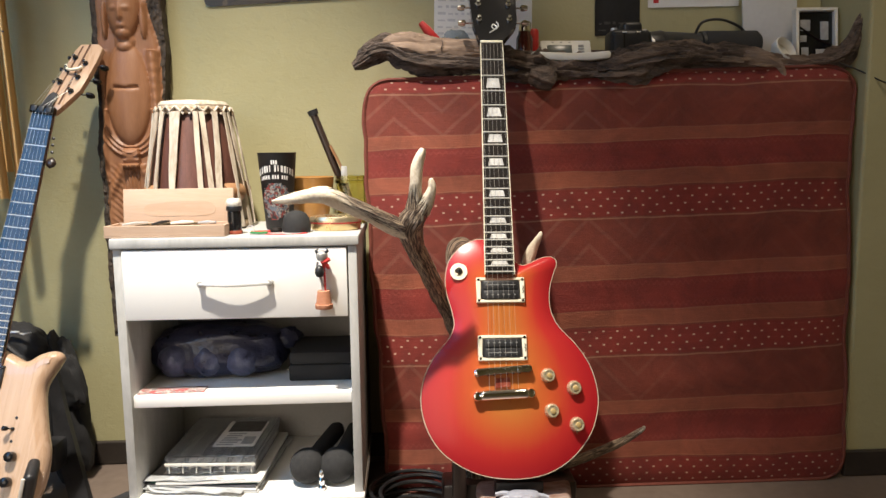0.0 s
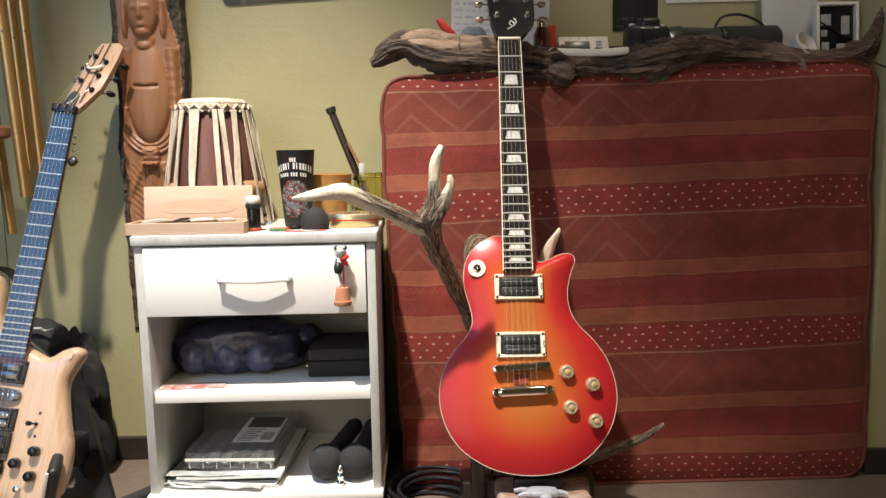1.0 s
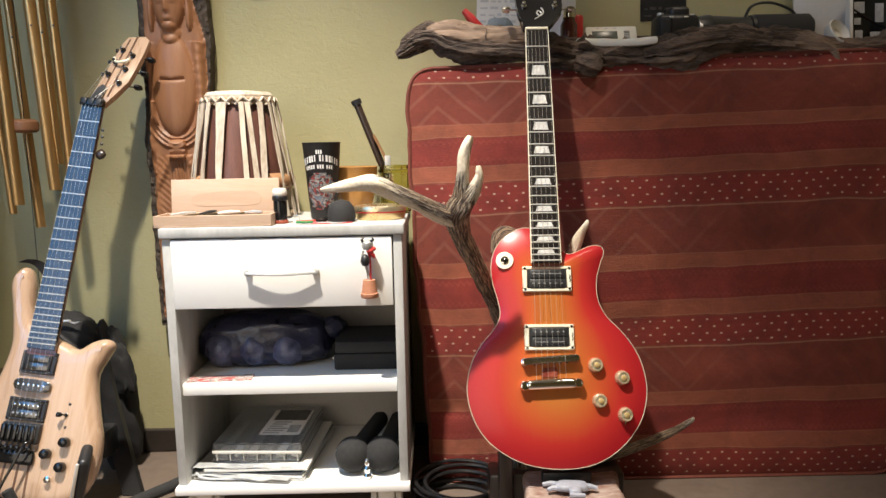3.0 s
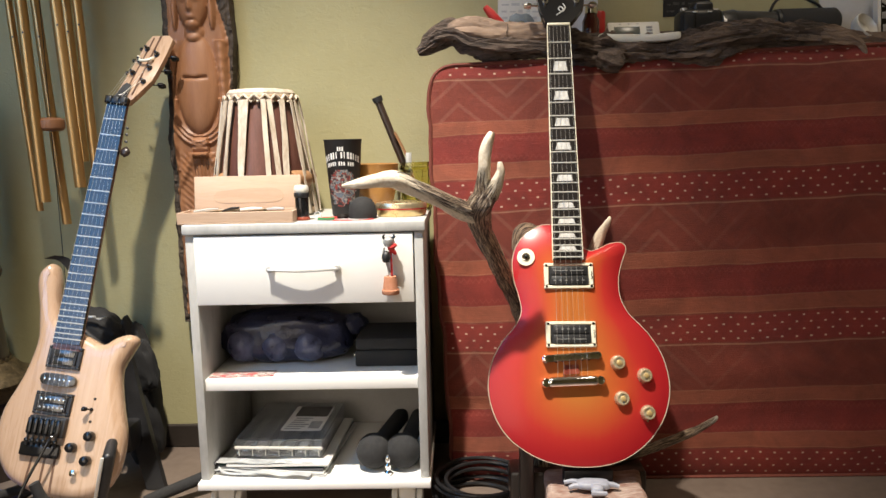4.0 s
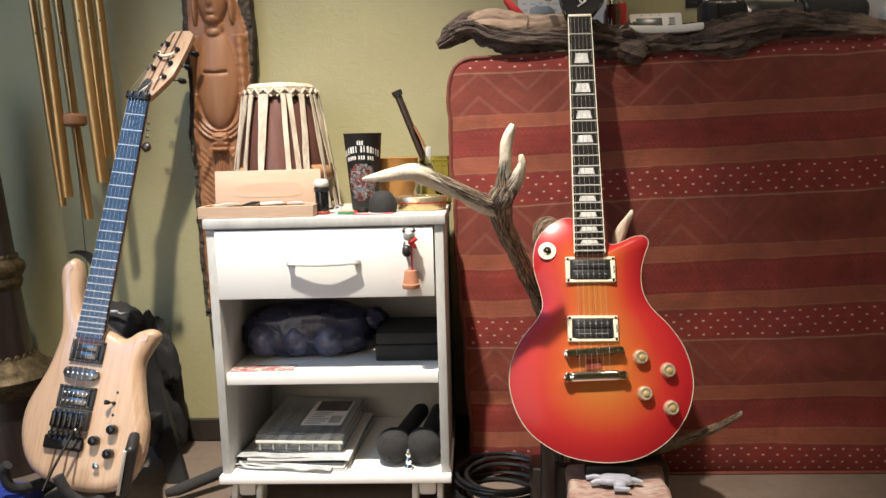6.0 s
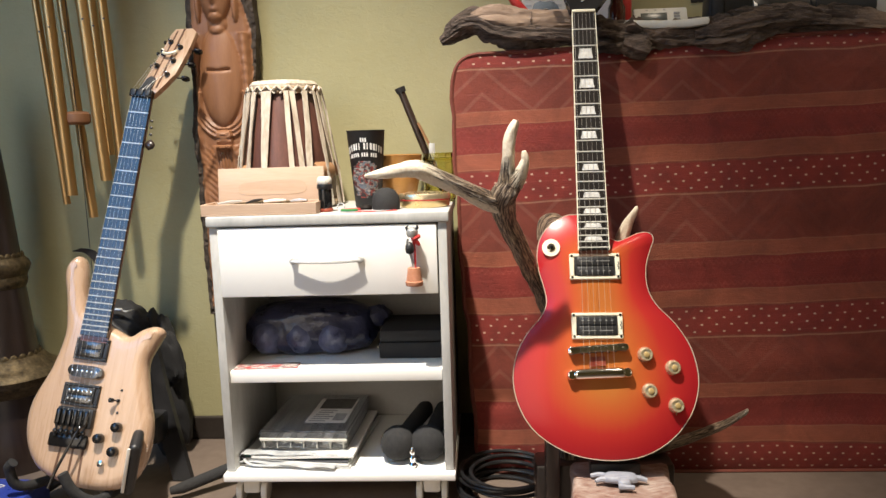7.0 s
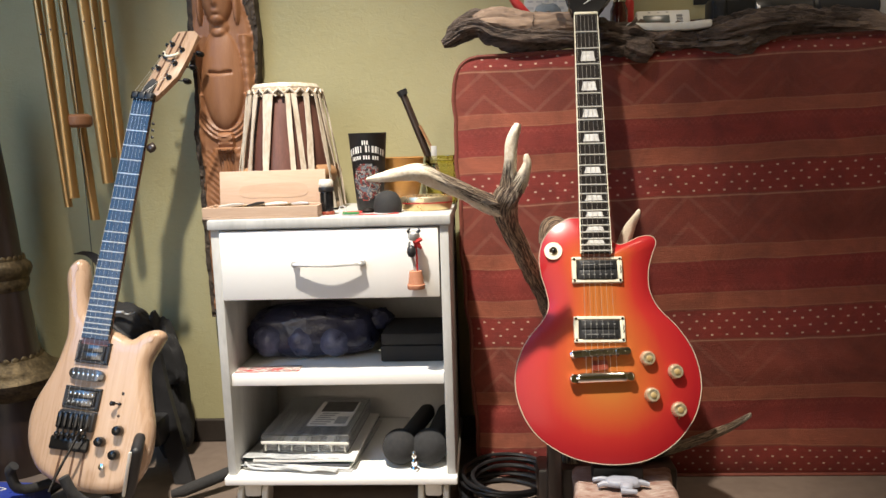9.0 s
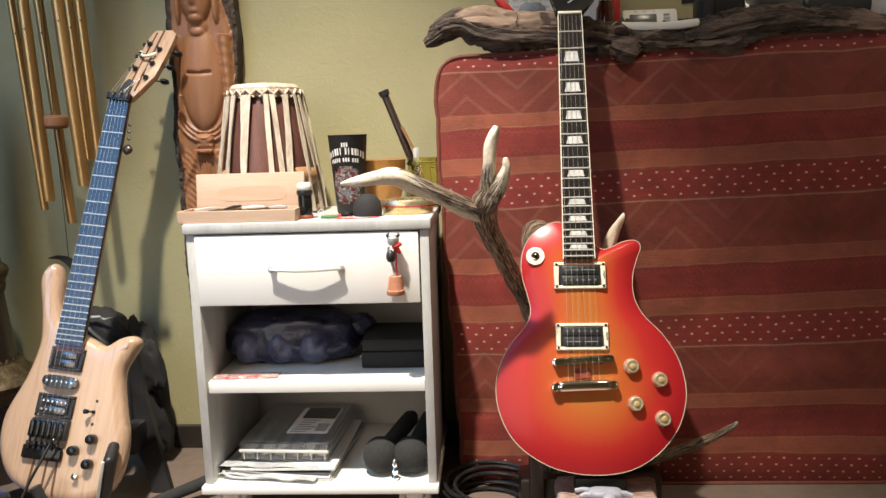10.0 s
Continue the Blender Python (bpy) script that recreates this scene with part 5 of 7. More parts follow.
def wind_chime():
    ob = thing("wind_chime", "bronze tube wind chime with a wooden striker, hanging before the wall", "wind chime", pose(-0.845, 1.63, 0))
    for x, y, z0, z1, r, lean in ((-0.872, 1.605, 0.605, 1.15, 0.0115, 0.002), (-0.899, 1.630, 0.585, 1.14, 0.0075, -0.026), (-0.865, 1.672, 0.551, 1.13, 0.0098, -0.023), (-0.790, 1.600, 0.635, 1.16, 0.0115, -0.020), (-0.811, 1.668, 0.688, 1.15, 0.0098, -0.006), (-0.766, 1.625, 0.670, 1.16, 0.0095, -0.002)):
        t = part("tube", rings([[(rr * math.cos(2 * math.pi * k / 20) + x + 0.853 + (lean - 0.03) * (z - z0), rr * math.sin(2 * math.pi * k / 20) + y - 1.63, z) for k in range(20)] for rr, z in ((r * 0.86, z0 + 0.02), (r * 0.86, z0), (r, z0), (r, z1), (r * 0.86, z1))], cap=False), BRONZE, ob, "satin bronze tube")
        for s in (-1, 1):
            part("hole", lathe([(0.0022, 0.0), (0.0022, 0.0006), (0.0, 0.0007)], 8, at=pose(x + 0.845 + 0.003 + 0.008 + (lean - 0.03) * (0.965 - z0), y - 1.63 - r * 0.97, 0.965 + 0.15 * (x + 0.8), 90)), BLACK, t) if s > 0 else None
        part("thread", tube([(x + 0.853 + (lean - 0.03) * (z1 - z0), y - 1.63, z1 - 0.02), ((x + 0.845) * 0.9, (y - 1.63) * 0.9, 1.25)], 0.0008, 5), BLACK, ob)
    part("striker", lathe([(0.0, 0.754), (0.022, 0.755), (0.027, 0.760), (0.028, 0.769), (0.027, 0.777), (0.021, 0.782), (0.0, 0.783)], 28, at=pose(-0.005, 0, 0)), CARVED, ob, "round wooden striker")
    part("cord", tube([(-0.005, 0, 0.42), (-0.005, 0, 1.25)], 0.0009, 5), BLACK, ob)
    part("platform", lathe([(0.0, 1.248), (0.080, 1.248), (0.085, 1.254), (0.080, 1.264), (0.0, 1.264)], 32), CARVED, ob, "round wooden platform")
    part("hanger", tube([(0, 0, 1.262), (0, 0.03, 1.60), (0, 0.117, 2.05)], 0.002, 6), BLACK, ob)


BRONZE = surface("satin_bronze", (0.46, 0.28, 0.11), (0.56, 0.35, 0.15), 30, 0.40, 0.02, 120, metal=0.9, stretch=(1, 1, 0.05))
wind_chime()


# ---------------------------------------------------------------- on the cabinet
TOP = 0.5705


def tabla():
    ob = thing("hand_drum", "tabla hand drum with cream rawhide straps and a dark wooden shell", "drum", pose(-0.389, 1.600, TOP) @ Matrix.Diagonal((1, 1, 1.07, 1)))
    rb = 0.109
    part("shell", lathe(smooth_path([(0.085, 0.0), (0.095, 0.012), (0.097, 0.05), (0.089, 0.11), (0.078, 0.17), (0.064, 0.222), (0.062, 0.226)], 4), 40), SHELLWOOD, ob, "dark red brown wooden shell")
    part("skin", lathe([(0.069, 0.224), (0.0695, 0.232), (0.064, 0.2385), (0.045, 0.2405), (0.0, 0.241)], 40), HIDE, ob, "cream rawhide skin")
    ring_part = part("braided_rim", rings([[((0.0685 + 0.005 * math.cos(a)) * math.cos(2 * math.pi * k / 48), (0.0685 + 0.005 * math.cos(a)) * math.sin(2 * math.pi * k / 48), 0.2205 + 0.007 * math.sin(a)) for a in [i * math.pi / 4 for i in range(8)]] for k in range(48)], cap=False, closed=True), HIDEDARK, ob, "braided hide rim")
    for k in range(44):
        a, b = 2 * math.pi * k / 44, 2 * math.pi * (k + 1.5 * (-1) ** k) / 44
        r = 0.074
        part("braid_strand", tube([(r * math.cos(a), r * math.sin(a), 0.2135), ((r + 0.002) * math.cos((a + b) / 2), (r + 0.002) * math.sin((a + b) / 2), 0.2205), (r * math.cos(b), r * math.sin(b), 0.2275)], 0.0024, 6), HIDE, ring_part)
    rnd = random.Random(8)
    n = 22
    for k in range(n):
        a0 = 2 * math.pi * (k + 0.25 + rnd.uniform(-0.30, 0.30)) / n
        a1 = a0 + (0.16 if k % 3 == 0 else -0.13 if k % 3 == 1 else 0.0) + rnd.uniform(-0.06, 0.06)
        w = rnd.uniform(0.0036, 0.0062)
        rows = []
        for t in [i / 10 for i in range(11)]:
            a = a0 + (a1 - a0) * t
            r = 0.0745 + (rb - 0.0745) * t + 0.003 * math.sin(math.pi * t)
            z = 0.218 - 0.214 * t
            tw = 0.0010 * math.sin(9 * t + k)
            r += 0.0016 * (k % 3)
            a += 0.02 * noise.noise((t * 4, k * 3.7, 0))
            c, s = math.cos(a), math.sin(a)
            rows.append([Vector((r * c - s * q * w, r * s + c * q * w, z)) + Vector((c, s, 0)) * d for q, d in ((-1, tw), (1, -tw), (1, 0.0022 - tw), (-1, 0.0022 + tw))])
        part("strap", rings(rows), HIDE, ob, "cream rawhide strap")
    for a, z in ((-28, 0.068), (32, 0.07), (92, 0.07), (152, 0.07), (212, 0.066)):
        r = 0.088
        part("tuning_dowel", lathe([(0.0, -0.028), (0.016, -0.026), (0.0185, -0.018), (0.0185, 0.018), (0.016, 0.026), (0.0, 0.028)], 18, at=pose(r * math.cos(radians(a)), r * math.sin(radians(a)), z, 0, 0, a + 90) @ pose(0, 0, 0, 0, 90, 0)), PEGWOOD, ob, "round wooden tuning dowel")
    part("base_ring", rings([[((0.100 + 0.007 * math.cos(q)) * math.cos(2 * math.pi * k / 40), (0.100 + 0.007 * math.cos(q)) * math.sin(2 * math.pi * k / 40), 0.008 + 0.008 * math.sin(q)) for q in [i * math.pi / 3 for i in range(6)]] for k in range(40)], cap=False, closed=True), HIDEDARK, ob)


HIDE = surface("cream_rawhide", (0.33, 0.25, 0.175), (0.66, 0.59, 0.49), 55, 0.6, 0.4, 190, stretch=(1, 1, 0.25), warp=0.8)
HIDEDARK = surface("dark_rawhide", (0.16, 0.10, 0.06), (0.40, 0.30, 0.19), 80, 0.7, 0.4, 180)
SHELLWOOD = wood("dark_red_shell", (0.065, 0.026, 0.020), (0.150, 0.062, 0.046), (7, 7, 1), 6, 0.42, 0.2)
PEGWOOD = wood("brown_peg", (0.26, 0.13, 0.06), (0.36, 0.20, 0.10), (6, 6, 6), 8, 0.5)
tabla()


def pine_box():
    ob = thing("pine_box", "open pale pine box holding small tools, lid propped upright", "wooden box", pose(-0.400, 1.441, TOP))
    w, d, h, t = 0.217, 0.074, 0.0215, 0.0045
    tray = bmesh.new()
    box(-w / 2, w / 2, -d / 2, d / 2, 0, 0.003, 0.0006, tray)
    for a in ((-w / 2, w / 2, -d / 2, -d / 2 + t), (-w / 2, w / 2, d / 2 - t, d / 2), (-w / 2, -w / 2 + t, -d / 2 + t, d / 2 - t), (w / 2 - t, w / 2, -d / 2 + t, d / 2 - t)):
        box(*a, 0.0031, h, 0.0006, tray, segs=1)
    part("tray", tray, PINE, ob)
    lid = box(-w / 2 + 0.004, w / 2 - 0.004, -0.004, 0.004, 0.0, 0.070, 0.001)
    bmesh.ops.transform(lid, matrix=pose(0.004, d / 2 + 0.006, 0.0150, -7), verts=lid.verts)
    part("lid", lid, PINE, ob, "upright pine lid")
    # flat patch of darker pine, painted as the shade inside a shallow hollow
    rec = prism(smooth_loop([(-0.058, 0.020), (-0.062, 0.038), (-0.030, 0.044), (0.010, 0.046), (0.055, 0.045), (0.070, 0.034), (0.060, 0.020), (0.0, 0.018)], 4), -0.0002, 0.0004)
    bmesh.ops.transform(rec, matrix=pose(0.004, d / 2 + 0.0018, 0.0150, -7) @ pose(0, 0, 0, 90), verts=rec.verts)
    part("hollow_shade", rec, PINEDARK, ob, "darker patch painted as the shade of a shallow worn hollow")
    for i, (a, b, m) in enumerate((((-0.085, -0.01, 0.021), (-0.045, 0.012, 0.0235), STEEL), ((-0.030, -0.012, 0.0215), (-0.004, 0.010, 0.026), BLACK), ((0.0, 0.004, 0.022), (0.045, -0.006, 0.025), CREAM2), ((0.050, 0.008, 0.022), (0.085, -0.004, 0.0235), STEEL), ((-0.07, 0.016, 0.018), (0.08, 0.018, 0.020), BRASS))):
        part("small_tool", tube([a, tuple((p + q) / 2 + 0.001 for p, q in zip(a, b)), b], [0.0022, 0.0034, 0.0018], 8), m, ob)


PINEDARK = wood("shaded_pine", (0.40, 0.27, 0.18), (0.51, 0.365, 0.265), (1, 14, 9), 3.0, 0.6)
pine_box()


def small_bottle():
    ob = thing("small_bottle", "small black bottle with a white ribbed cap and red foot", "bottle", pose(-0.2835, 1.452, TOP))
    part("body", lathe([(0.0, 0.006), (0.0125, 0.006), (0.0128, 0.010), (0.0128, 0.040), (0.0118, 0.044), (0.0, 0.045)], 24), GLOSSBLACK, ob)
    part("collar", lathe([(0.0140, 0.043), (0.0148, 0.045), (0.0148, 0.050), (0.0138, 0.052), (0.0, 0.052)], 24), BLACK, ob)
    part("cap", lathe([(0.0128, 0.0522), (0.0140, 0.055), (0.0140, 0.061), (0.0115, 0.066), (0.0, 0.067)], 24), CREAM2, ob, "white cap")
    part("foot", lathe([(0.0, 0.0), (0.0142, 0.0), (0.0142, 0.004), (0.0128, 0.0062), (0.0, 0.0062)], 24), PICK, ob, "dark red foot")


REDPLASTIC = surface("red_plastic", (0.42, 0.02, 0.02), (0.52, 0.035, 0.03), 40, 0.4, 0.05, 150)
small_bottle()


def printed_cup():
    """A tapered dark cup; its lettering is plain pale bars and its emblem a patch of coloured print."""
    ob = thing("printed_cup", "black tapered cup with pale lettering bars and a coloured emblem", "cup", pose(-0.213, 1.532, TOP))
    wall = [(0.0, 0.002), (0.0245, 0.0), (0.0260, 0.002), (0.0375, 0.149), (0.0385, 0.151), (0.0370, 0.1515), (0.0355, 0.148), (0.0245, 0.006), (0.0, 0.006)]
    part("body", lathe(wall, 40), CUPBLACK, ob)

    def skin(a, z):
        r = 0.0260 + (0.0375 - 0.0260) * (z - 0.002) / 0.147 + 0.0005
        return Vector((r * math.sin(radians(a)), -r * math.cos(radians(a)), z))

    def bar(a0, a1, z0, z1, bow=0.0):
        b = bmesh.new()
        n = 6
        lo = [skin(a0 + (a1 - a0) * i / n, z0 + bow * (1 - ((a0 + (a1 - a0) * i / n) / 60) ** 2)) for i in range(n + 1)]
        hi = [skin(a0 + (a1 - a0) * i / n, z1 + bow * (1 - ((a0 + (a1 - a0) * i / n) / 60) ** 2)) for i in range(n + 1)]
        v, w = [b.verts.new(p) for p in lo], [b.verts.new(p) for p in hi]
        for i in range(n):
            b.faces.new((v[i], v[i + 1], w[i + 1], w[i]))
        return b

    marks = [(a, a + 4.6, 0.1285, 0.1365, 0) for a in (-10, -3, 4)]
    marks += [(a, a + 5.4 + 2.2 * math.sin(a * 1.7), 0.1065, 0.1190, 0.008) for a in (-66, -56, -46, -36, -26, -16, 0, 10, 20, 30, 40, 50, 60)]
    marks += [(a, a + 5.0, 0.0955, 0.1030, 0.005) for a in (-54, -46, -38, -30, -22, -8, 0, 8, 22, 30, 38)]
    for a0, a1, z0, z1, bow in marks:
        part("lettering_bar", bar(a0, a1, z0, z1, bow), PAPER, ob)
    em = bmesh.new()
    n, m = 16, 16
    vs = [[em.verts.new(skin(-58 + 116 * i / n, 0.020 + 0.072 * j / m) * 1.0) for i in range(n + 1)] for j in range(m + 1)]
    for j in range(m):
        for i in range(n):
            d = math.hypot((i - 7.5) / 8, (j - 7.5) / 8)
            if d < 0.98 + 0.18 * noise.noise((i * 0.7, j * 0.7, 2)):
                em.faces.new((vs[j][i], vs[j][i + 1], vs[j + 1][i + 1], vs[j + 1][i]))
    bmesh.ops.delete(em, geom=[v for v in em.verts if not v.link_faces], context="VERTS")
    part("emblem", em, EMBLEM, ob, "coloured printed emblem")


def print_material(name, colours, scale, rough=0.5, detail=2.0):
    m, tree, bsdf = material(name)
    g = Graph(tree)
    f = g.grain(g.coords(), scale, detail, 0.5, 0.6)
    ramp = tree.nodes.new("ShaderNodeValToRGB")
    ramp.color_ramp.interpolation = "CONSTANT"
    n = len(colours)
    for i, c in enumerate(colours):
        e = ramp.color_ramp.elements[i] if i < 2 else ramp.color_ramp.elements.new(0.5)
        e.color = (*c, 1)
    for i, e in enumerate(ramp.color_ramp.elements):
        e.position = 0.0 if i == 0 else 0.34 + 0.32 * i / n
    g.link(f, ramp.inputs[0])
    g.link(ramp.outputs[0], bsdf.inputs["Base Color"])
    bsdf.inputs["Roughness"].default_value = rough
    return m


CUPBLACK = surface("black_printed_card", (0.008, 0.008, 0.009), (0.015, 0.015, 0.016), 30, 0.55, 0.0, 100)
PAPER = surface("white_paper", (0.70, 0.69, 0.66), (0.76, 0.75, 0.72), 20, 0.8, 0.08, 130)
EMBLEM = print_material("cup_emblem", [(0.02, 0.02, 0.022), (0.12, 0.15, 0.18), (0.28, 0.04, 0.03), (0.03, 0.03, 0.035), (0.30, 0.28, 0.25), (0.07, 0.09, 0.12)], 95, 0.5, 4.0)
printed_cup()


def small_things_on_top():
    b = lathe([(0.0, 0.004), (0.028, 0.0), (0.034, 0.010), (0.046, 0.060), (0.049, 0.098), (0.050, 0.100), (0.048, 0.1005), (0.044, 0.060), (0.032, 0.012), (0.0, 0.008)], 36)
    lone("wooden_bowl", b, ORANGEWOOD, "orange brown turned wooden bowl behind the cup", "bowl", pose(-0.158, 1.600, TOP))
    ob = thing("glass_jar", "yellow green glass jar holding a dark stick", "jar", pose(-0.0755, 1.628, TOP))
    part("glass", lathe([(0.0, 0.001), (0.030, 0.0), (0.0335, 0.004), (0.0335, 0.082), (0.030, 0.088), (0.030, 0.092), (0.0335, 0.094), (0.0335, 0.101), (0.0315, 0.1015), (0.0285, 0.094), (0.0285, 0.088), (0.031, 0.080), (0.031, 0.006), (0.0, 0.005)], 12), AMBERGLASS, ob, smooth=False)
    part("rim_ring", lathe([(0.0338, 0.086), (0.0348, 0.088), (0.0348, 0.091), (0.0338, 0.093)], 36), AMBERGLASS, ob)
    st = thing("wooden_flute", "dark slim stick with a pale slat standing in the glass jar", "stick", pose(0, 0, 0))
    part("pipe", tube([(-0.060, 1.628, TOP + 0.0062), (-0.100, 1.628, 0.668), (-0.150, 1.632, 0.800)], 0.0078, 12), DARKWOOD, st)
    part("pipe_head", tube([(-0.149, 1.632, 0.7985), (-0.153, 1.632, 0.8085)], [0.0105, 0.0115], 14), BLACK, st)
    part("slat", tube([(-0.062, 1.618, TOP + 0.0062), (-0.094, 1.6165, 0.69), (-0.116, 1.618, 0.735)], 0.0062, 8, flat=0.3), PEGWOOD, st, "pale brown slat")
    part("clip", box(-0.094, -0.082, 1.610, 1.613, 0.655, 0.692, 0.001), STEEL, st, "bright metal strip")
    b = lathe([(0.0, 0.0), (0.026, 0.0), (0.0275, 0.010), (0.025, 0.026), (0.017, 0.037), (0.007, 0.041), (0.0, 0.0415)], 24)
    lone("black_bell_cap", b, BLACKCLOTH, "matt black felt dome lying on the cabinet top", "cap", pose(-0.169, 1.462, TOP))
    ob = thing("flat_tin", "flat oval golden tin with a red rim line", "tin", pose(-0.098, 1.500, TOP))
    oval = Matrix.Diagonal((1.04, 0.70, 1.35, 1))
    part("base", lathe([(0.0, 0.0), (0.044, 0.0), (0.047, 0.003), (0.047, 0.011), (0.0, 0.0112)], 40, at=oval), GOLD, ob)
    part("rim_line", lathe([(0.0478, 0.0100), (0.0482, 0.0115), (0.0478, 0.0135)], 40, at=oval), REDPLASTIC, ob)
    part("lid", lathe([(0.0485, 0.0118), (0.0485, 0.017), (0.046, 0.0195), (0.030, 0.0215), (0.0, 0.022)], 40, at=oval), GOLDPALE, ob, "pale gold lid")
    b = prism(smooth_loop([(-0.052, 0.0), (-0.046, 0.012), (-0.01, 0.018), (0.04, 0.013), (0.055, 0.003), (0.03, -0.010), (-0.02, -0.014), (-0.048, -0.009)], 4), 0.0, 0.0012)
    lone("pick_guard", b, REDGREY, "thin red and grey plastic card lying on the cabinet top", "card", pose(-0.200, 1.432, TOP))
    b = box(-0.022, 0.022, -0.010, 0.010, 0.0, 0.0024, 0.0006)
    lone("red_card", b, REDPLASTIC, "small red card lying on the cabinet top", "card", pose(-0.236, 1.472, TOP, 0, 0, 12))
    ob = thing("key_ring", "steel key ring with a green tag and a dark bead", "key ring", pose(-0.253, 1.442, TOP))
    part("ring", rings([[((0.0072 + 0.0011 * math.cos(q)) * math.cos(a), 0.004 - 0.002 * math.cos(a), 0.0083 + (0.0072 + 0.0011 * math.cos(q)) * math.sin(a)) for q in [i * math.pi / 3 for i in range(6)]] for a in [2 * math.pi * k / 24 for k in range(24)]], cap=False, closed=True), STEEL, ob)
    part("tag", tube([(0.004, -0.012, 0.003), (0.018, -0.018, 0.003), (0.034, -0.012, 0.003)], 0.0028, 8), GREENPLASTIC, ob, "green cord tag")
    part("bead", lathe([(0.0, 0.0), (0.011, 0.001), (0.012, 0.005), (0.008, 0.009), (0.0, 0.010)], 16, at=pose(0.046, 0.018, 0)), ROSEWOOD, ob)


ORANGEWOOD = wood("orange_bowl_wood", (0.42, 0.19, 0.045), (0.56, 0.29, 0.085), (4, 4, 4), 6, 0.4, 0.3)
AMBERGLASS = glass("yellow_green_glass", (0.88, 0.84, 0.48), 0.02)
GOLDPALE = surface("pale_gold_tin", (0.66, 0.52, 0.32), (0.78, 0.66, 0.46), 35, 0.28, 0.05, 120, metal=0.9)
REDGREY = print_material("red_grey_card", [(0.42, 0.40, 0.40), (0.50, 0.05, 0.05), (0.36, 0.34, 0.34), (0.55, 0.08, 0.07)], 30)
GREENPLASTIC = surface("green_plastic", (0.02, 0.14, 0.04), (0.04, 0.22, 0.07), 50, 0.4, 0.05, 150)
small_things_on_top()


def drawer_toy():
    """A small jointed trinket standing in a clay pot, fixed to the drawer front; one plain shape."""
    b = bmesh.new()
    for prof, mi, at in (([(0.0, 0.0), (0.0152, 0.0), (0.0162, 0.002), (0.0162, 0.008), (0.0145, 0.0088), (0.0112, 0.033), (0.0, 0.033)], 0, pose(0, 0, 0)),
                         ([(0.0, 0.088), (0.008, 0.089), (0.0115, 0.095), (0.0105, 0.102), (0.005, 0.107), (0.0, 0.108)], 1, pose(-0.001, 0, 0)),
                         ([(0.0, 0.058), (0.006, 0.060), (0.0085, 0.067), (0.0075, 0.075), (0.003, 0.080), (0.0, 0.081)], 2, pose(-0.006, -0.003, 0))):
        n = len(b.faces)
        lathe(prof, 18, b, at)
        b.faces.ensure_lookup_table()
        for f in b.faces[n:]:
            f.material_index = mi
    for pts, rr, mi in (([(0.001, 0, 0.030), (-0.003, 0, 0.050), (-0.006, -0.002, 0.062)], [0.0032, 0.0026, 0.003], 1), ([(0.003, 0, 0.030), (0.003, 0, 0.060), (0.001, 0, 0.090)], [0.002, 0.002, 0.003], 3),
                        ([(-0.002, -0.004, 0.086), (0.006, -0.005, 0.088), (0.014, -0.004, 0.092)], [0.004, 0.005, 0.003], 3), ([(0.004, -0.004, 0.086), (0.009, -0.004, 0.078), (0.012, -0.003, 0.074)], [0.004, 0.004, 0.002], 3),
                        ([(-0.008, -0.003, 0.101), (-0.011, -0.003, 0.107), (-0.007, -0.002, 0.111)], [0.003, 0.003, 0.001], 2), ([(0.005, -0.003, 0.103), (0.010, -0.003, 0.107), (0.008, -0.002, 0.111)], [0.003, 0.003, 0.001], 2),
                        ([(-0.009, -0.001, 0.086), (-0.011, 0, 0.078), (-0.009, 0, 0.070)], [0.0022, 0.0022, 0.002], 1)):
        n = len(b.faces)
        tube(pts, rr, 8, b)
        b.faces.ensure_lookup_table()
        for f in b.faces[n:]:
            f.material_index = mi
    lone("drawer_trinket", b, [CLAY, GREYMETAL, BLACK, REDPLASTIC], "tiny trinket in a clay pot stuck to the drawer front", "trinket", pose(-0.1125, 1.3823, 0.437))


CLAY = surface("terracotta", (0.42, 0.17, 0.09), (0.52, 0.24, 0.14), 60, 0.8, 0.2, 200)
drawer_toy()


# ---------------------------------------------------------------- in the cabinet
SHELF, BASE = 0.270, 0.0705


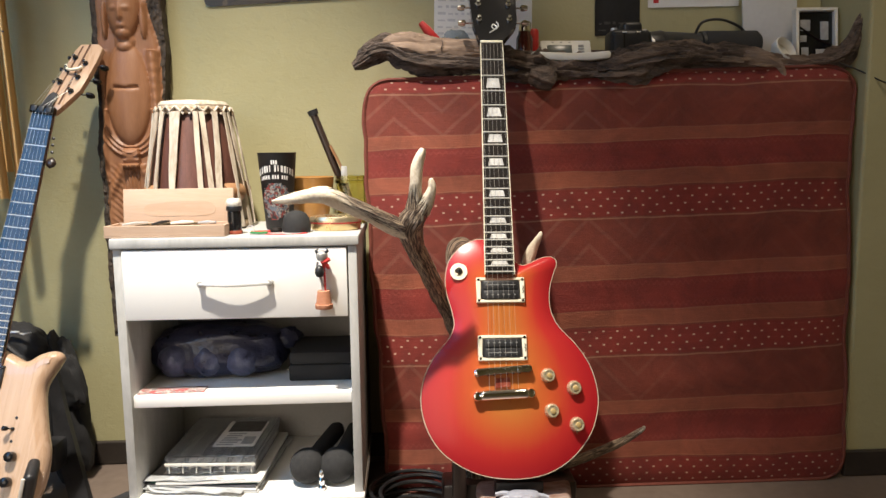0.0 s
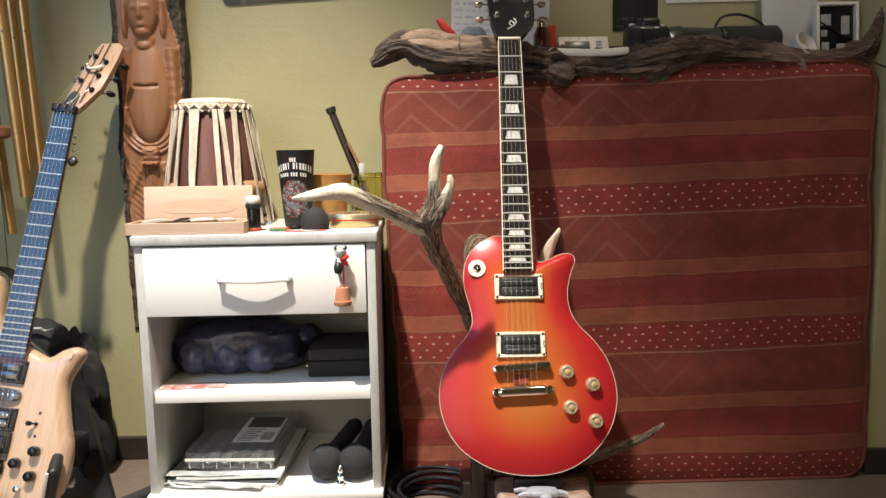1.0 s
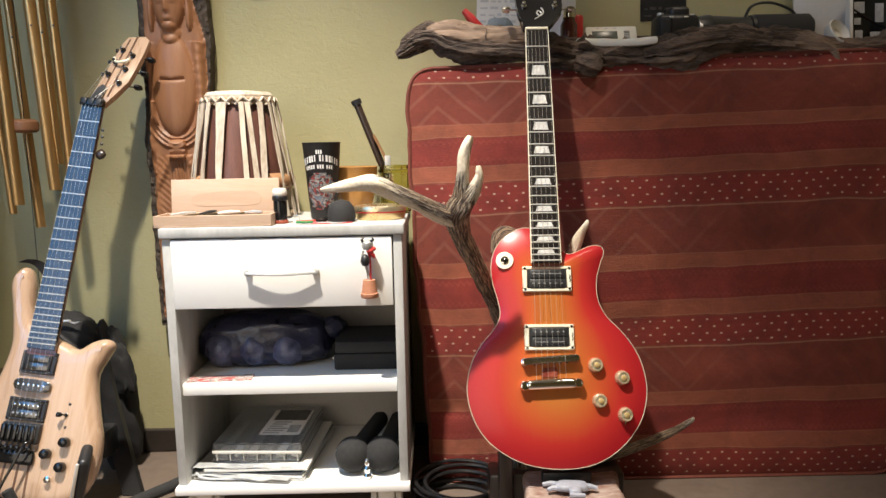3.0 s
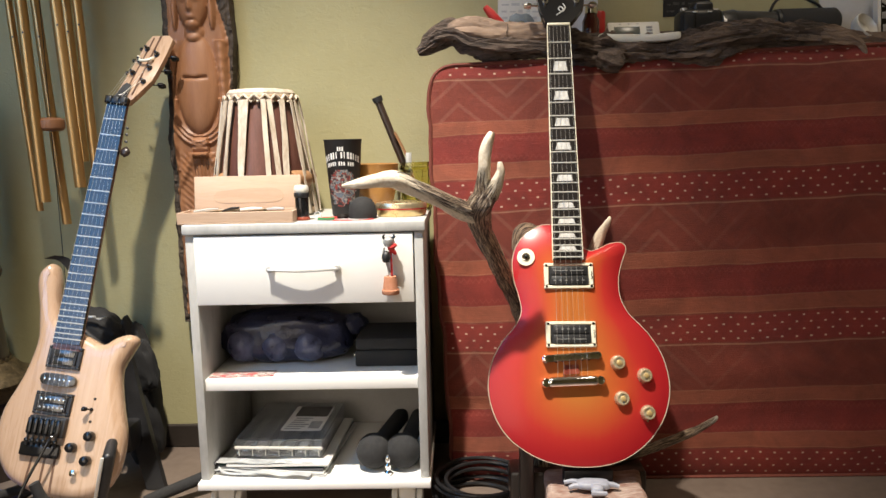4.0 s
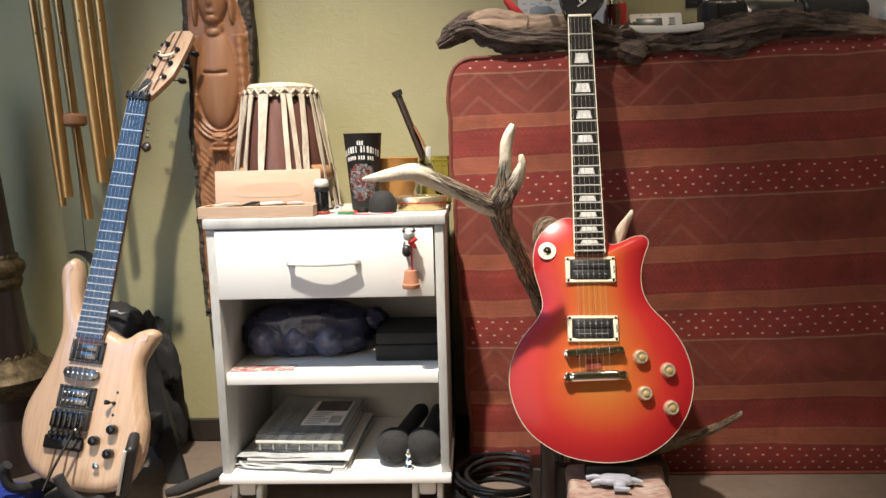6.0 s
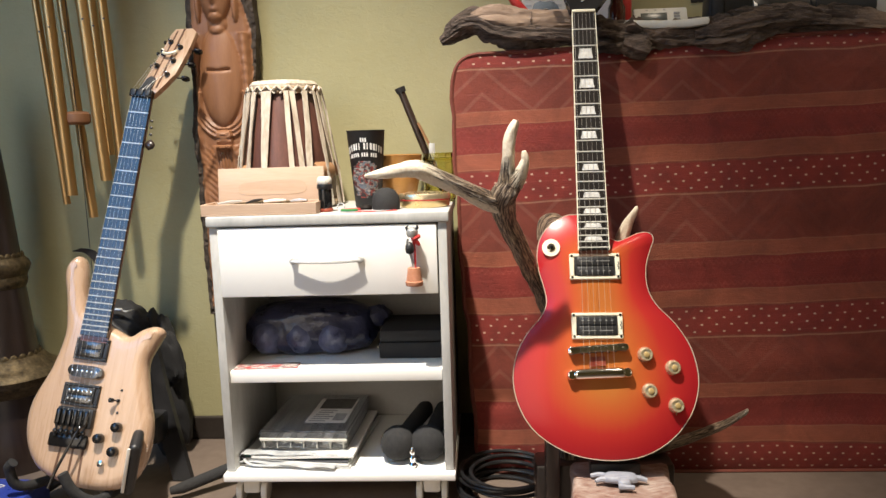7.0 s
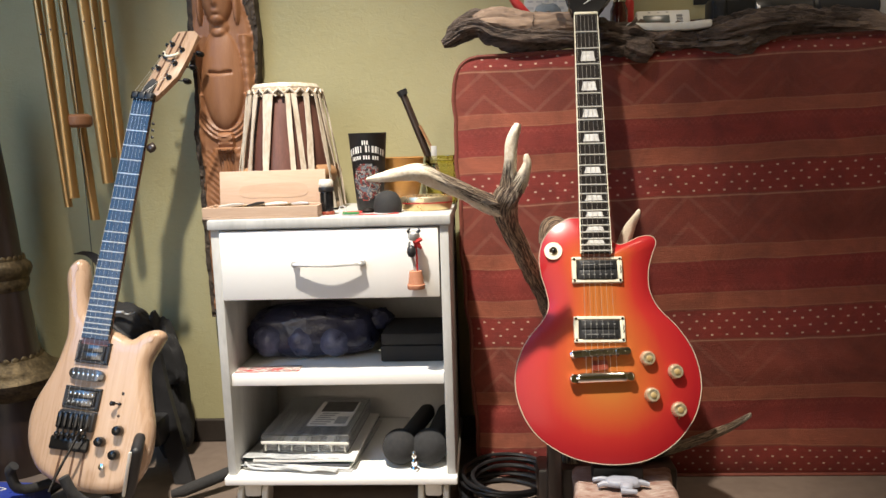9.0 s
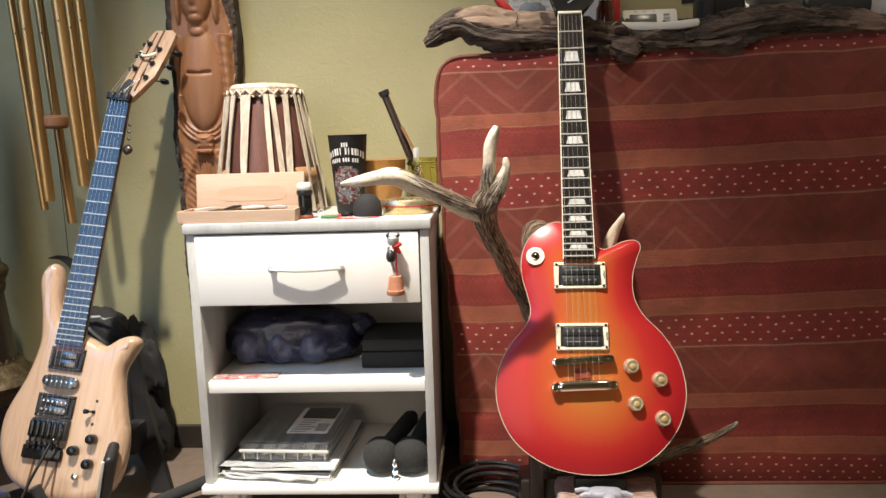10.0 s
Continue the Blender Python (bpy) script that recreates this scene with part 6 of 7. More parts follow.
def on_the_shelves():
    ob = thing("ball_bag", "dark blue plastic bag holding three balls, on the middle shelf", "bag", pose(-0.356, 1.545, SHELF))
    part("wrap", merge(bmesh.new(), lump((0.136, 0.064, 0.053), 6, 0.11, 48, 28), pose(0.010, 0.012, 0.051)), BLUEBAG, ob)
    for x, z in ((-0.072, 0.047), (-0.006, 0.048), (0.060, 0.046)):
        bb = bmesh.new()
        bmesh.ops.create_icosphere(bb, subdivisions=4, radius=0.0355, matrix=pose(x, -0.0265, z - 0.008))
        for v in bb.verts:
            v.co += (v.co - Vector((x, -0.0265, z))).normalized() * 0.0022 * noise.noise(v.co * 55)
        part("ball", bb, BLUEWRAP, ob, "ball under crinkled blue plastic")
    part("knot", merge(bmesh.new(), lump((0.036, 0.026, 0.022), 9, 0.25, 20, 12), pose(0.135, 0.020, 0.066, 0, -20, 0)), BLUEBAG, ob)
    ob = thing("black_case", "black rectangular case on the middle shelf", "case", pose(-0.1335, 1.545, SHELF))
    part("case_body", box(-0.0640, 0.0640, -0.065, 0.075, 0.0, 0.033, 0.004), BLACKCLOTH, ob)
    part("case_lid", box(-0.0630, 0.0635, -0.064, 0.075, 0.0332, 0.058, 0.006), BLACKCLOTH, ob)
    part("catch", lathe([(0.0, 0.0), (0.0028, 0.001), (0.0028, 0.003), (0.0, 0.004)], 10, at=pose(-0.0645, -0.055, 0.022, 0, -90)), CHROME, ob)
    b = box(-0.062, 0.062, -0.017, 0.017, 0.0, 0.0022, 0.0006)
    lone("printed_card", b, CARDPRINT, "red and black printed card lying at the shelf edge", "card", pose(-0.413, 1.440, SHELF, 0, 0, 3))
    ob = thing("folder_stack", "loose stack of paper folders on the lower shelf", "folders", pose(-0.350, 1.545, BASE))
    z = 0.0
    rnd = random.Random(3)
    for i, (m, w, d, t) in enumerate(((FOLDERGREY, 0.222, 0.26, 0.004), (PAPER, 0.21, 0.255, 0.003), (FOLDERDARK, 0.220, 0.26, 0.003), (FOLDERGREEN, 0.214, 0.258, 0.0012), (PAPER, 0.205, 0.25, 0.004))):
        x, y = rnd.uniform(-0.008, 0.008), rnd.uniform(-0.006, 0.012)
        b = bmesh.new()
        n = 10
        lo, hi = [], []
        for j in range(n + 1):
            u = j / n
            sag = 0.004 * math.sin(math.pi * u * 1.3 + i) * (1 if i > 0 else 0) * 0.5 + 0.0025 * (i > 0)
            lo.append([b.verts.new((x - w / 2 + w * u, y - d / 2 + d * k, z + sag)) for k in (0, 0.5, 1)])
            hi.append([b.verts.new((x - w / 2 + w * u, y - d / 2 + d * k, z + t + sag)) for k in (0, 0.5, 1)])
        for j in range(n):
            for k in range(2):
                b.faces.new((lo[j][k], lo[j][k + 1], lo[j + 1][k + 1], lo[j + 1][k]))
                b.faces.new((hi[j][k], hi[j + 1][k], hi[j + 1][k + 1], hi[j][k + 1]))
            for k in (0, 2):
                b.faces.new((lo[j][k], lo[j + 1][k], hi[j + 1][k], hi[j][k]))
        for j in (0, n):
            for k in range(2):
                b.faces.new((lo[j][k], lo[j][k + 1], hi[j][k + 1], hi[j][k]))
        bmesh.ops.transform(b, matrix=pose(0, 0, 0, 0, 0, rnd.uniform(-7, -1)), verts=b.verts)
        part("folder", b, m, ob)
        z += t + 0.0009
    part("sleeve_edge", tube(smooth_path([(-0.118, -0.12, 0.016), (-0.10, -0.125, 0.006), (-0.04, -0.13, 0.006), (0.03, -0.128, 0.004), (0.08, -0.12, 0.004)], 5), 0.0032, 6, flat=0.6), CLEARFILM, ob, "crumpled clear sleeve")
    for k, (x, y, w, d, turn, tilt) in enumerate(((-0.020, -0.010, 0.215, 0.25, -9, 1.5), (-0.006, 0.006, 0.225, 0.255, -3, -1.2))):
        film = box(-w / 2, w / 2, -d / 2, d / 2, 0.0, 0.0008)
        bmesh.ops.subdivide_edges(film, edges=[e for e in film.edges if e.calc_length() > 0.1], cuts=12, use_grid_fill=True)
        for v in film.verts:
            edge = max(0.0, -v.co.y - d / 2 + 0.05) / 0.05
            v.co.z += 0.006 * edge * noise.noise((v.co.x * 26, k * 5.0, 0.3)) + 0.004 * edge
        part("clear_sleeve", merge(bmesh.new(), film, pose(x, y, 0.0075 + 0.0085 * k, tilt, 0, turn)), CLEARFILM, ob, "crumpled clear document sleeve")
        part("sleeve_binding", merge(bmesh.new(), box(-w / 2 - 0.004, -w / 2, -d / 2, d / 2, -0.001, 0.002), pose(x, y, 0.0085 + 0.0085 * k, tilt, 0, turn)), FOLDERDARK, ob, "black binding strip")
    ob = thing("sorting_box", "clear plastic sorting box with a printed label on its lid", "storage box", pose(-0.347, 1.556, BASE + 0.0265, 0, 0, -3))
    w, d, h = 0.174, 0.215, 0.036
    tub = bmesh.new()
    box(-w / 2, w / 2, -d / 2, d / 2, 0.0, 0.0018, 0.0005, tub)
    for a in ((-w / 2, w / 2, -d / 2, -d / 2 + 0.0016), (-w / 2, w / 2, d / 2 - 0.0016, d / 2), (-w / 2, -w / 2 + 0.0016, -d / 2 + 0.002, d / 2 - 0.002), (w / 2 - 0.0016, w / 2, -d / 2 + 0.002, d / 2 - 0.002)):
        box(*a, 0.0019, 0.022, 0.0, tub)
    part("tub", tub, CLEARBOX, ob, "clear tub", smooth=False)
    for i in range(1, 6):
        x = -w / 2 + w * i / 6
        part("divider", box(x - 0.0007, x + 0.0007, -d / 2 + 0.003, d / 2 - 0.003, 0.002, 0.020), CLEARBOX, ob, smooth=False)
    for i, m in enumerate((STEEL, PAPER, CREAM2, GREYMETAL, PAPER, STEEL)):
        x = -w / 2 + w * (i + 0.5) / 6
        part("content", merge(bmesh.new(), lump((0.011, 0.030, 0.006), i, 0.3, 12, 8), pose(x, -d / 2 + 0.036, 0.0088)), m, ob)
    part("tub_lip", box(-w / 2 - 0.0022, w / 2 + 0.0022, -d / 2 - 0.0045, -d / 2 - 0.0022, 0.0165, 0.0225, 0.0008), CREAM2, ob, "milky moulded lip")
    for i in range(7):
        x = -w / 2 + 0.006 + (w - 0.012) * i / 6
        part("rib", box(x - 0.0008, x + 0.0008, -d / 2 - 0.0022, -d / 2 - 0.0004, 0.001, 0.016), CREAM2, ob, "milky rib")
    lid = box(-w / 2 - 0.002, w / 2 + 0.002, -d / 2 - 0.002, d / 2 + 0.002, h - 0.0022, h, 0.0008)
    for a in ((-w / 2 - 0.002, w / 2 + 0.002, -d / 2 - 0.002, -d / 2 - 0.0004), (-w / 2 - 0.002, w / 2 + 0.002, d / 2 + 0.0004, d / 2 + 0.002), (-w / 2 - 0.002, -w / 2 - 0.0004, -d / 2, d / 2), (w / 2 + 0.0004, w / 2 + 0.002, -d / 2, d / 2)):
        box(*a, 0.0185, h - 0.0023, 0.0, lid)
    part("lid", lid, CLEARBOX, ob, "cloudy clear lid", smooth=False)
    label = part("label_sheet", box(-0.010, 0.074, -0.062, 0.080, h + 0.0002, h + 0.0008), PAPER, ob, "printed paper label", smooth=False)
    part("label_picture", box(0.000, 0.070, 0.018, 0.078, h + 0.0010, h + 0.0014), LABELDARK, label, smooth=False)
    for i in range(6):
        part("label_bar", box(-0.004 + 0.002 * i % 3, 0.030 + 0.006 * (i % 3), -0.056 + 0.012 * i, -0.050 + 0.012 * i, h + 0.0010, h + 0.0013), LABELGREY, label, smooth=False)
    part("label_block", box(0.044, 0.068, -0.050, -0.010, h + 0.0010, h + 0.0013), LABELGREY, label, smooth=False)
    for x, a in ((-0.163, 14), (-0.1045, 8)):
        ob = thing("foam_club", "black foam club with a round head, on the lower shelf", "exercise club", pose(x, 1.452, BASE), "foam clubs")
        head = bmesh.new()
        bmesh.ops.create_icosphere(head, subdivisions=4, radius=0.0352, matrix=pose(0, 0, 0.0352))
        for v in head.verts:
            v.co += v.co.normalized() * 0.0012 * noise.noise(v.co * 70)
        part("head", head, FOAM, ob, "round foam head")
        sx = math.sin(radians(a))
        part("shaft", tube([(sx * 0.02, 0.018, 0.036), (sx * 0.09, 0.09, 0.040), (sx * 0.17, 0.165, 0.044), (sx * 0.185, 0.180, 0.045)], [0.0175, 0.0175, 0.018, 0.012], 18), BLACKCLOTH, ob, "padded black handle")
    b = bmesh.new()
    lathe([(0.0, 0.0), (0.006, 0.001), (0.0075, 0.006), (0.004, 0.011), (0.006, 0.016), (0.0065, 0.021), (0.003, 0.026), (0.0055, 0.031), (0.005, 0.037), (0.002, 0.041), (0.0, 0.042)], 14, b)
    lone("metal_charm", b, CHROME, "little shiny metal charm standing on the lower shelf", "charm", pose(-0.1320, 1.416, BASE))


BLUEBAG = surface("dark_blue_plastic_bag", (0.008, 0.009, 0.024), (0.022, 0.026, 0.062), 30, 0.3, 0.5, 45, depth=0.006)
BLUEWRAP = surface("crinkled_blue_plastic", (0.012, 0.015, 0.044), (0.105, 0.115, 0.195), 26, 0.30, 0.7, 60, depth=0.004, warp=1.0)
CARDPRINT = print_material("red_black_print", [(0.62, 0.56, 0.52), (0.40, 0.05, 0.05), (0.60, 0.52, 0.48), (0.05, 0.03, 0.03), (0.58, 0.48, 0.44), (0.33, 0.04, 0.04)], 130, 0.4)
FOLDERGREY = surface("grey_folder", (0.42, 0.42, 0.42), (0.50, 0.50, 0.49), 20, 0.6, 0.1, 120)
FOLDERDARK = surface("dark_folder", (0.05, 0.05, 0.06), (0.10, 0.10, 0.11), 20, 0.5, 0.1, 120)
FOLDERGREEN = surface("green_folder", (0.02, 0.10, 0.07), (0.03, 0.14, 0.10), 20, 0.5, 0.1, 120)
CLEARFILM = surface("clear_film", (0.36, 0.37, 0.38), (0.60, 0.61, 0.61), 30, 0.25, 0.3, 80)
CLEARBOX, _t, _b = material("cloudy_clear_plastic")
_b.inputs["Base Color"].default_value = (0.95, 0.96, 0.96, 1)
_b.inputs["Roughness"].default_value = 0.16
_b.inputs["Transmission Weight"].default_value = 0.93
_b.inputs["IOR"].default_value = 1.15
LABELDARK = surface("label_dark_print", (0.03, 0.03, 0.03), (0.12, 0.11, 0.10), 60, 0.5, 0, 100)
LABELGREY = surface("label_grey_print", (0.25, 0.25, 0.25), (0.40, 0.40, 0.40), 90, 0.6, 0, 100)
on_the_shelves()


# ---------------------------------------------------------------- on the mattress and the wall
def drift_bark():
    m, tree, bsdf = material("weathered_driftwood")
    g = Graph(tree)
    at = g.coords((2.2, 9, 12))
    ridge, fine, broad = g.grain(at, 5, 6, 0.65, 1.0), g.grain(at, 40, 3), g.grain(g.coords(), 6, 3)
    f = g.ramp(g.calc("ADD", g.calc("MULTIPLY", ridge, 0.7), g.calc("MULTIPLY", fine, 0.3)), 0.36, 0.66)
    c = g.mix(f, (0.018, 0.012, 0.009), (0.185, 0.132, 0.104))
    g.link(g.mix(g.ramp(broad, 0.5, 0.75), c, (0.25, 0.175, 0.13)), bsdf.inputs["Base Color"])
    bsdf.inputs["Roughness"].default_value = 0.85
    g.bump(bsdf, g.calc("ADD", ridge, g.calc("MULTIPLY", fine, 0.4)), 1.0, 0.010)
    return m


DRIFT = drift_bark()
DRIFTPALE = wood("pale_split_driftwood", (0.19, 0.125, 0.088), (0.37, 0.26, 0.185), (1.5, 14, 14), 5, 0.8, 0, 0.8)


def log_piece(name, ob, pts, seed, mat, segs=44, steps=18, rough=0.72, flat=0.8, label=""):
    path = smooth_path(pts, steps)
    b = bmesh.new()
    loops = []
    for i, p in enumerate(path):
        c = Vector(p[:3])
        d = (Vector(path[min(i + 1, len(path) - 1)][:3]) - Vector(path[max(i - 1, 0)][:3])).normalized()
        side = Vector((0, 1, 0))
        side = (side - d * side.dot(d)).normalized()
        up = d.cross(side)
        loop = []
        for k in range(segs):
            a = 2 * math.pi * k / segs
            e = Vector((c.x * 7 + seed, math.cos(a) * 2.2, math.sin(a) * 2.2))
            r = p[3] * (1 + rough * noise.noise(e) + rough * 0.55 * noise.noise(e * 2.3 + Vector((c.x * 9, 0, 0))) + rough * 0.32 * noise.noise(e * 5.5 + Vector((c.x * 30, 0, 0))) + rough * 0.16 * noise.noise(Vector((c.x * 60, e.y * 9, e.z * 9))))
            loop.append(c + side * (math.cos(a) * r * 1.08 * flat) + up * (math.sin(a) * r * 1.08))
        loops.append(loop)
    return part(name, rings(loops, b), mat, ob, label)


def driftwood():
    ob = thing("driftwood", "long gnarled grey brown driftwood branch lying on the mattress", "driftwood")
    log_piece("branch", ob, [(-0.062, 1.600, 0.893, 0.006), (-0.045, 1.600, 0.901, 0.013), (-0.022, 1.600, 0.917, 0.018), (0.006, 1.600, 0.930, 0.019), (0.040, 1.600, 0.925, 0.022), (0.085, 1.602, 0.914, 0.026), (0.140, 1.605, 0.908, 0.027), (0.200, 1.605, 0.904, 0.028), (0.260, 1.600, 0.894, 0.031),
                              (0.315, 1.596, 0.880, 0.034), (0.360, 1.600, 0.880, 0.031), (0.420, 1.606, 0.878, 0.028), (0.490, 1.607, 0.884, 0.029), (0.560, 1.606, 0.900, 0.030), (0.630, 1.606, 0.909, 0.027), (0.700, 1.609, 0.907, 0.023), (0.760, 1.610, 0.904, 0.021), (0.830, 1.609, 0.898, 0.016),
                              (0.890, 1.605, 0.893, 0.013), (0.935, 1.602, 0.895, 0.017), (0.970, 1.600, 0.912, 0.017), (0.992, 1.600, 0.950, 0.013), (1.004, 1.600, 0.985, 0.009), (1.013, 1.600, 1.010, 0.003)], 2.0, DRIFT)
    log_piece("split_face", ob, [(-0.004, 1.588, 0.934, 0.007), (0.022, 1.584, 0.938, 0.014), (0.050, 1.582, 0.936, 0.018), (0.085, 1.582, 0.931, 0.017), (0.130, 1.583, 0.927, 0.016), (0.172, 1.584, 0.927, 0.017), (0.196, 1.586, 0.926, 0.016), (0.204, 1.588, 0.927, 0.012)], 5.0, DRIFTPALE, 36, 14, 0.42, 0.45, "pale split side of the branch")
    for x, z, h in ((0.118, 0.930, 0.014),):
        crack = smooth_path([(x, 1.5725, z + h), (x + 0.002, 1.5715, z + 0.3 * h), (x - 0.001, 1.5715, z - 0.4 * h), (x + 0.003, 1.5725, z - h)], 4)
        part("crack", tube(crack, [0.0010 * math.sin(math.pi * (i + 1) / (len(crack) + 1)) for i in range(len(crack))], 6), DRIFT, ob, "dark split in the pale wood")
    log_piece("bark_ridge", ob, [(-0.050, 1.590, 0.906, 0.006), (-0.020, 1.583, 0.926, 0.009), (0.012, 1.580, 0.928, 0.009), (0.045, 1.578, 0.912, 0.010), (0.100, 1.578, 0.902, 0.011), (0.160, 1.580, 0.900, 0.011), (0.215, 1.582, 0.896, 0.007)], 11.0, DRIFT, 20, 12, 0.7, 0.6)
    log_piece("bark_ridge", ob, [(0.440, 1.586, 0.886, 0.008), (0.500, 1.580, 0.898, 0.014), (0.570, 1.580, 0.912, 0.016), (0.640, 1.584, 0.914, 0.013), (0.700, 1.590, 0.908, 0.007)], 14.0, DRIFT, 22, 12, 0.75, 0.6)
    log_piece("knot", ob, [(0.300, 1.575, 0.876, 0.012), (0.325, 1.566, 0.866, 0.020), (0.345, 1.568, 0.858, 0.014)], 8.0, DRIFT, 18, 6, 0.4)
    log_piece("twig", ob, [(0.750, 1.602, 0.905, 0.012), (0.790, 1.596, 0.905, 0.013), (0.825, 1.594, 0.890, 0.008), (0.838, 1.590, 0.862, 0.004)], 9.0, DRIFT, 12, 6, 0.4)


driftwood()
MTOP = 0.893


def on_the_mattress():
    ob = thing("screwdriver", "screwdriver with a red handle lying behind the driftwood", "screwdriver")
    part("handle", tube([(0.078, 1.652, 0.990), (0.090, 1.652, 0.976), (0.112, 1.652, 0.952), (0.118, 1.652, 0.946)], [0.006, 0.0092, 0.0092, 0.006], 14), REDPLASTIC, ob)
    part("blade", tube([(0.117, 1.652, 0.947), (0.160, 1.654, 0.897)], 0.0025, 8), STEEL, ob)
    ob = thing("cloth_pouch", "folded grey blue cloth pouch with metal eyelets", "pouch", pose(0.152, 1.650, MTOP + 0.004))
    part("body", merge(bmesh.new(), lump((0.030, 0.016, 0.036), 4, 0.2, 20, 14), pose(0.0, 0, 0.040)), BLUEGREY, ob)
    part("flap", merge(bmesh.new(), lump((0.045, 0.012, 0.020), 8, 0.2, 20, 12), pose(0.004, -0.006, 0.040, 0, 8, 0)), BLACKCLOTH, ob)
    for x in (-0.024, 0.000):
        part("eyelet", rings([[(x + (0.0042 + 0.0012 * math.cos(q)) * math.cos(a), -0.021 + 0.0012 * math.sin(q), 0.054 + (0.0042 + 0.0012 * math.cos(q)) * math.sin(a)) for q in [i * math.pi / 3 for i in range(6)]] for a in [2 * math.pi * k / 16 for k in range(16)]], cap=False, closed=True), CHROME, ob)
    ob = thing("glass_vial", "brown red glass vial behind the guitar head", "bottle", pose(0.298, 1.652, MTOP))
    part("glass", lathe([(0.0, 0.0), (0.0165, 0.0), (0.018, 0.003), (0.018, 0.062), (0.0135, 0.072), (0.0125, 0.078), (0.0, 0.079)], 28), REDGLASS, ob)
    part("stopper", lathe([(0.0145, 0.077), (0.0148, 0.094), (0.012, 0.097), (0.0, 0.0975)], 20), CHROME, ob, "shiny cap")
    b = lathe([(0.0, 0.0), (0.013, 0.0), (0.0135, 0.002), (0.0135, 0.082), (0.011, 0.086), (0.0, 0.087)], 20)
    lone("red_tube", b, REDPLASTIC, "plain red plastic tube standing beside the vial", "tube", pose(0.320, 1.680, MTOP))
    ob = thing("desk_meter", "white plastic desk meter with a grey display", "meter", pose(0.386, 1.632, MTOP + 0.0015, -24, 0, 1))
    part("housing", box(-0.054, 0.054, -0.007, 0.012, 0.0, 0.060, 0.004), CREAM2, ob)
    part("display", box(-0.041, 0.012, -0.0084, -0.0072, 0.026, 0.047, 0.0004), DISPLAY, ob, "dark grey display")
    for i in range(4):
        part("button", box(0.026, 0.038, -0.0086, -0.0072, 0.022 + 0.007 * i, 0.0265 + 0.007 * i, 0.0004), LABELGREY, ob)
    for i in range(3):
        part("slot", box(-0.03 + 0.018 * i, -0.026 + 0.018 * i, -0.0082, -0.0072, 0.053, 0.0545, 0.0002), LABELGREY, ob)
    part("mark", box(-0.006, 0.004, -0.0082, -0.0072, 0.014, 0.0165, 0.0002), LABELGREY, ob)
    b = box(-0.082, 0.080, -0.014, 0.014, 0.0, 0.016, 0.005)
    bmesh.ops.subdivide_edges(b, edges=[e for e in b.edges if e.calc_length() > 0.1], cuts=8)
    for v in b.verts:
        v.co.z += 0.004 * (v.co.x / 0.08) ** 2 + 0.001 * noise.noise(v.co * 40)
    lone("white_tray", b, CREAM2, "narrow white tray resting on the driftwood", "tray", pose(0.386, 1.592, 0.901))
    ob = thing("wall_shelf", "slim dark wooden shelf slat behind the white meter", "shelf", pose(0.40, 1.690, MTOP))
    part("slat", box(-0.21, 0.12, -0.012, 0.012, 0.0, 0.042, 0.003), ROSEWOOD2, ob)
    # black camera with a long lens lying on its side
    ob = thing("camera", "black camera with a long lens lying on the mattress", "camera", pose(0.535, 1.655, MTOP))
    part("camera_body", box(-0.058, 0.030, -0.030, 0.030, 0.0, 0.078, 0.012, None, None, 3), BLACK, ob)
    part("prism_hump", box(-0.030, 0.012, -0.022, 0.022, 0.070, 0.094, 0.008, None, None, 3), BLACK, ob)
    part("mount_ring", tube([(0.030, 0, 0.040), (0.036, 0, 0.040)], 0.034, 28), STEEL, ob, "metal lens mount")
    part("grip", box(-0.056, -0.030, -0.040, -0.028, 0.004, 0.070, 0.008, None, None, 3), BLACKCLOTH, ob, "rubber grip")
    for x in (-0.034, -0.004, 0.008):
        part("bright_mark", box(x, x + 0.009, -0.0315, -0.0305, 0.070 + 0.004 * (x > 0), 0.0725 + 0.004 * (x > 0)), CREAM2, ob, "small white mark")
    part("lens_barrel", tube([(0.034, 0, 0.042), (0.06, 0, 0.046), (0.062, 0, 0.046), (0.14, 0, 0.042), (0.142, 0, 0.042), (0.255, 0, 0.040)], [0.033, 0.033, 0.030, 0.030, 0.034, 0.036], 32), BLACK, ob)
    part("lens_hood", tube([(0.150, 0, 0.040), (0.245, 0, 0.040), (0.262, 0, 0.040), (0.268, 0, 0.039)], [0.037, 0.037, 0.037, 0.030], 32), BLACKCLOTH, ob)
    for x, z in ((-0.020, 0.094), (0.006, 0.093)):
        part("dial", lathe([(0.007, 0), (0.007, 0.005), (0.0, 0.006)], 14, at=pose(x - 0.025, -0.004, z - 0.016)), STEEL, ob)
    part("strap", tube(smooth_path([(0.13, -0.01, 0.070), (0.145, -0.01, 0.094), (0.185, -0.005, 0.100), (0.225, 0.0, 0.088), (0.240, 0.0, 0.076)], 5), 0.003, 8), BLACK, ob, "black strap")
    b = lathe([(0.0, 0.0), (0.012, 0.001), (0.020, 0.009), (0.022, 0.022), (0.021, 0.0235), (0.018, 0.011), (0.0, 0.004)], 28)
    lone("white_cup", b, CREAM2, "tiny white porcelain cup tipped on the mattress", "cup", pose(0.838, 1.636, MTOP + 0.022, 62, 0, 28) @ Matrix.Diagonal((1.25, 1.25, 1.25, 1)))
    ob = thing("picture_frame", "small white box frame with a dark abstract cut-out", "picture frame", pose(0.943, 1.668, MTOP, -6, 0, -2))
    w, h = 0.092, 0.128
    fr = bmesh.new()
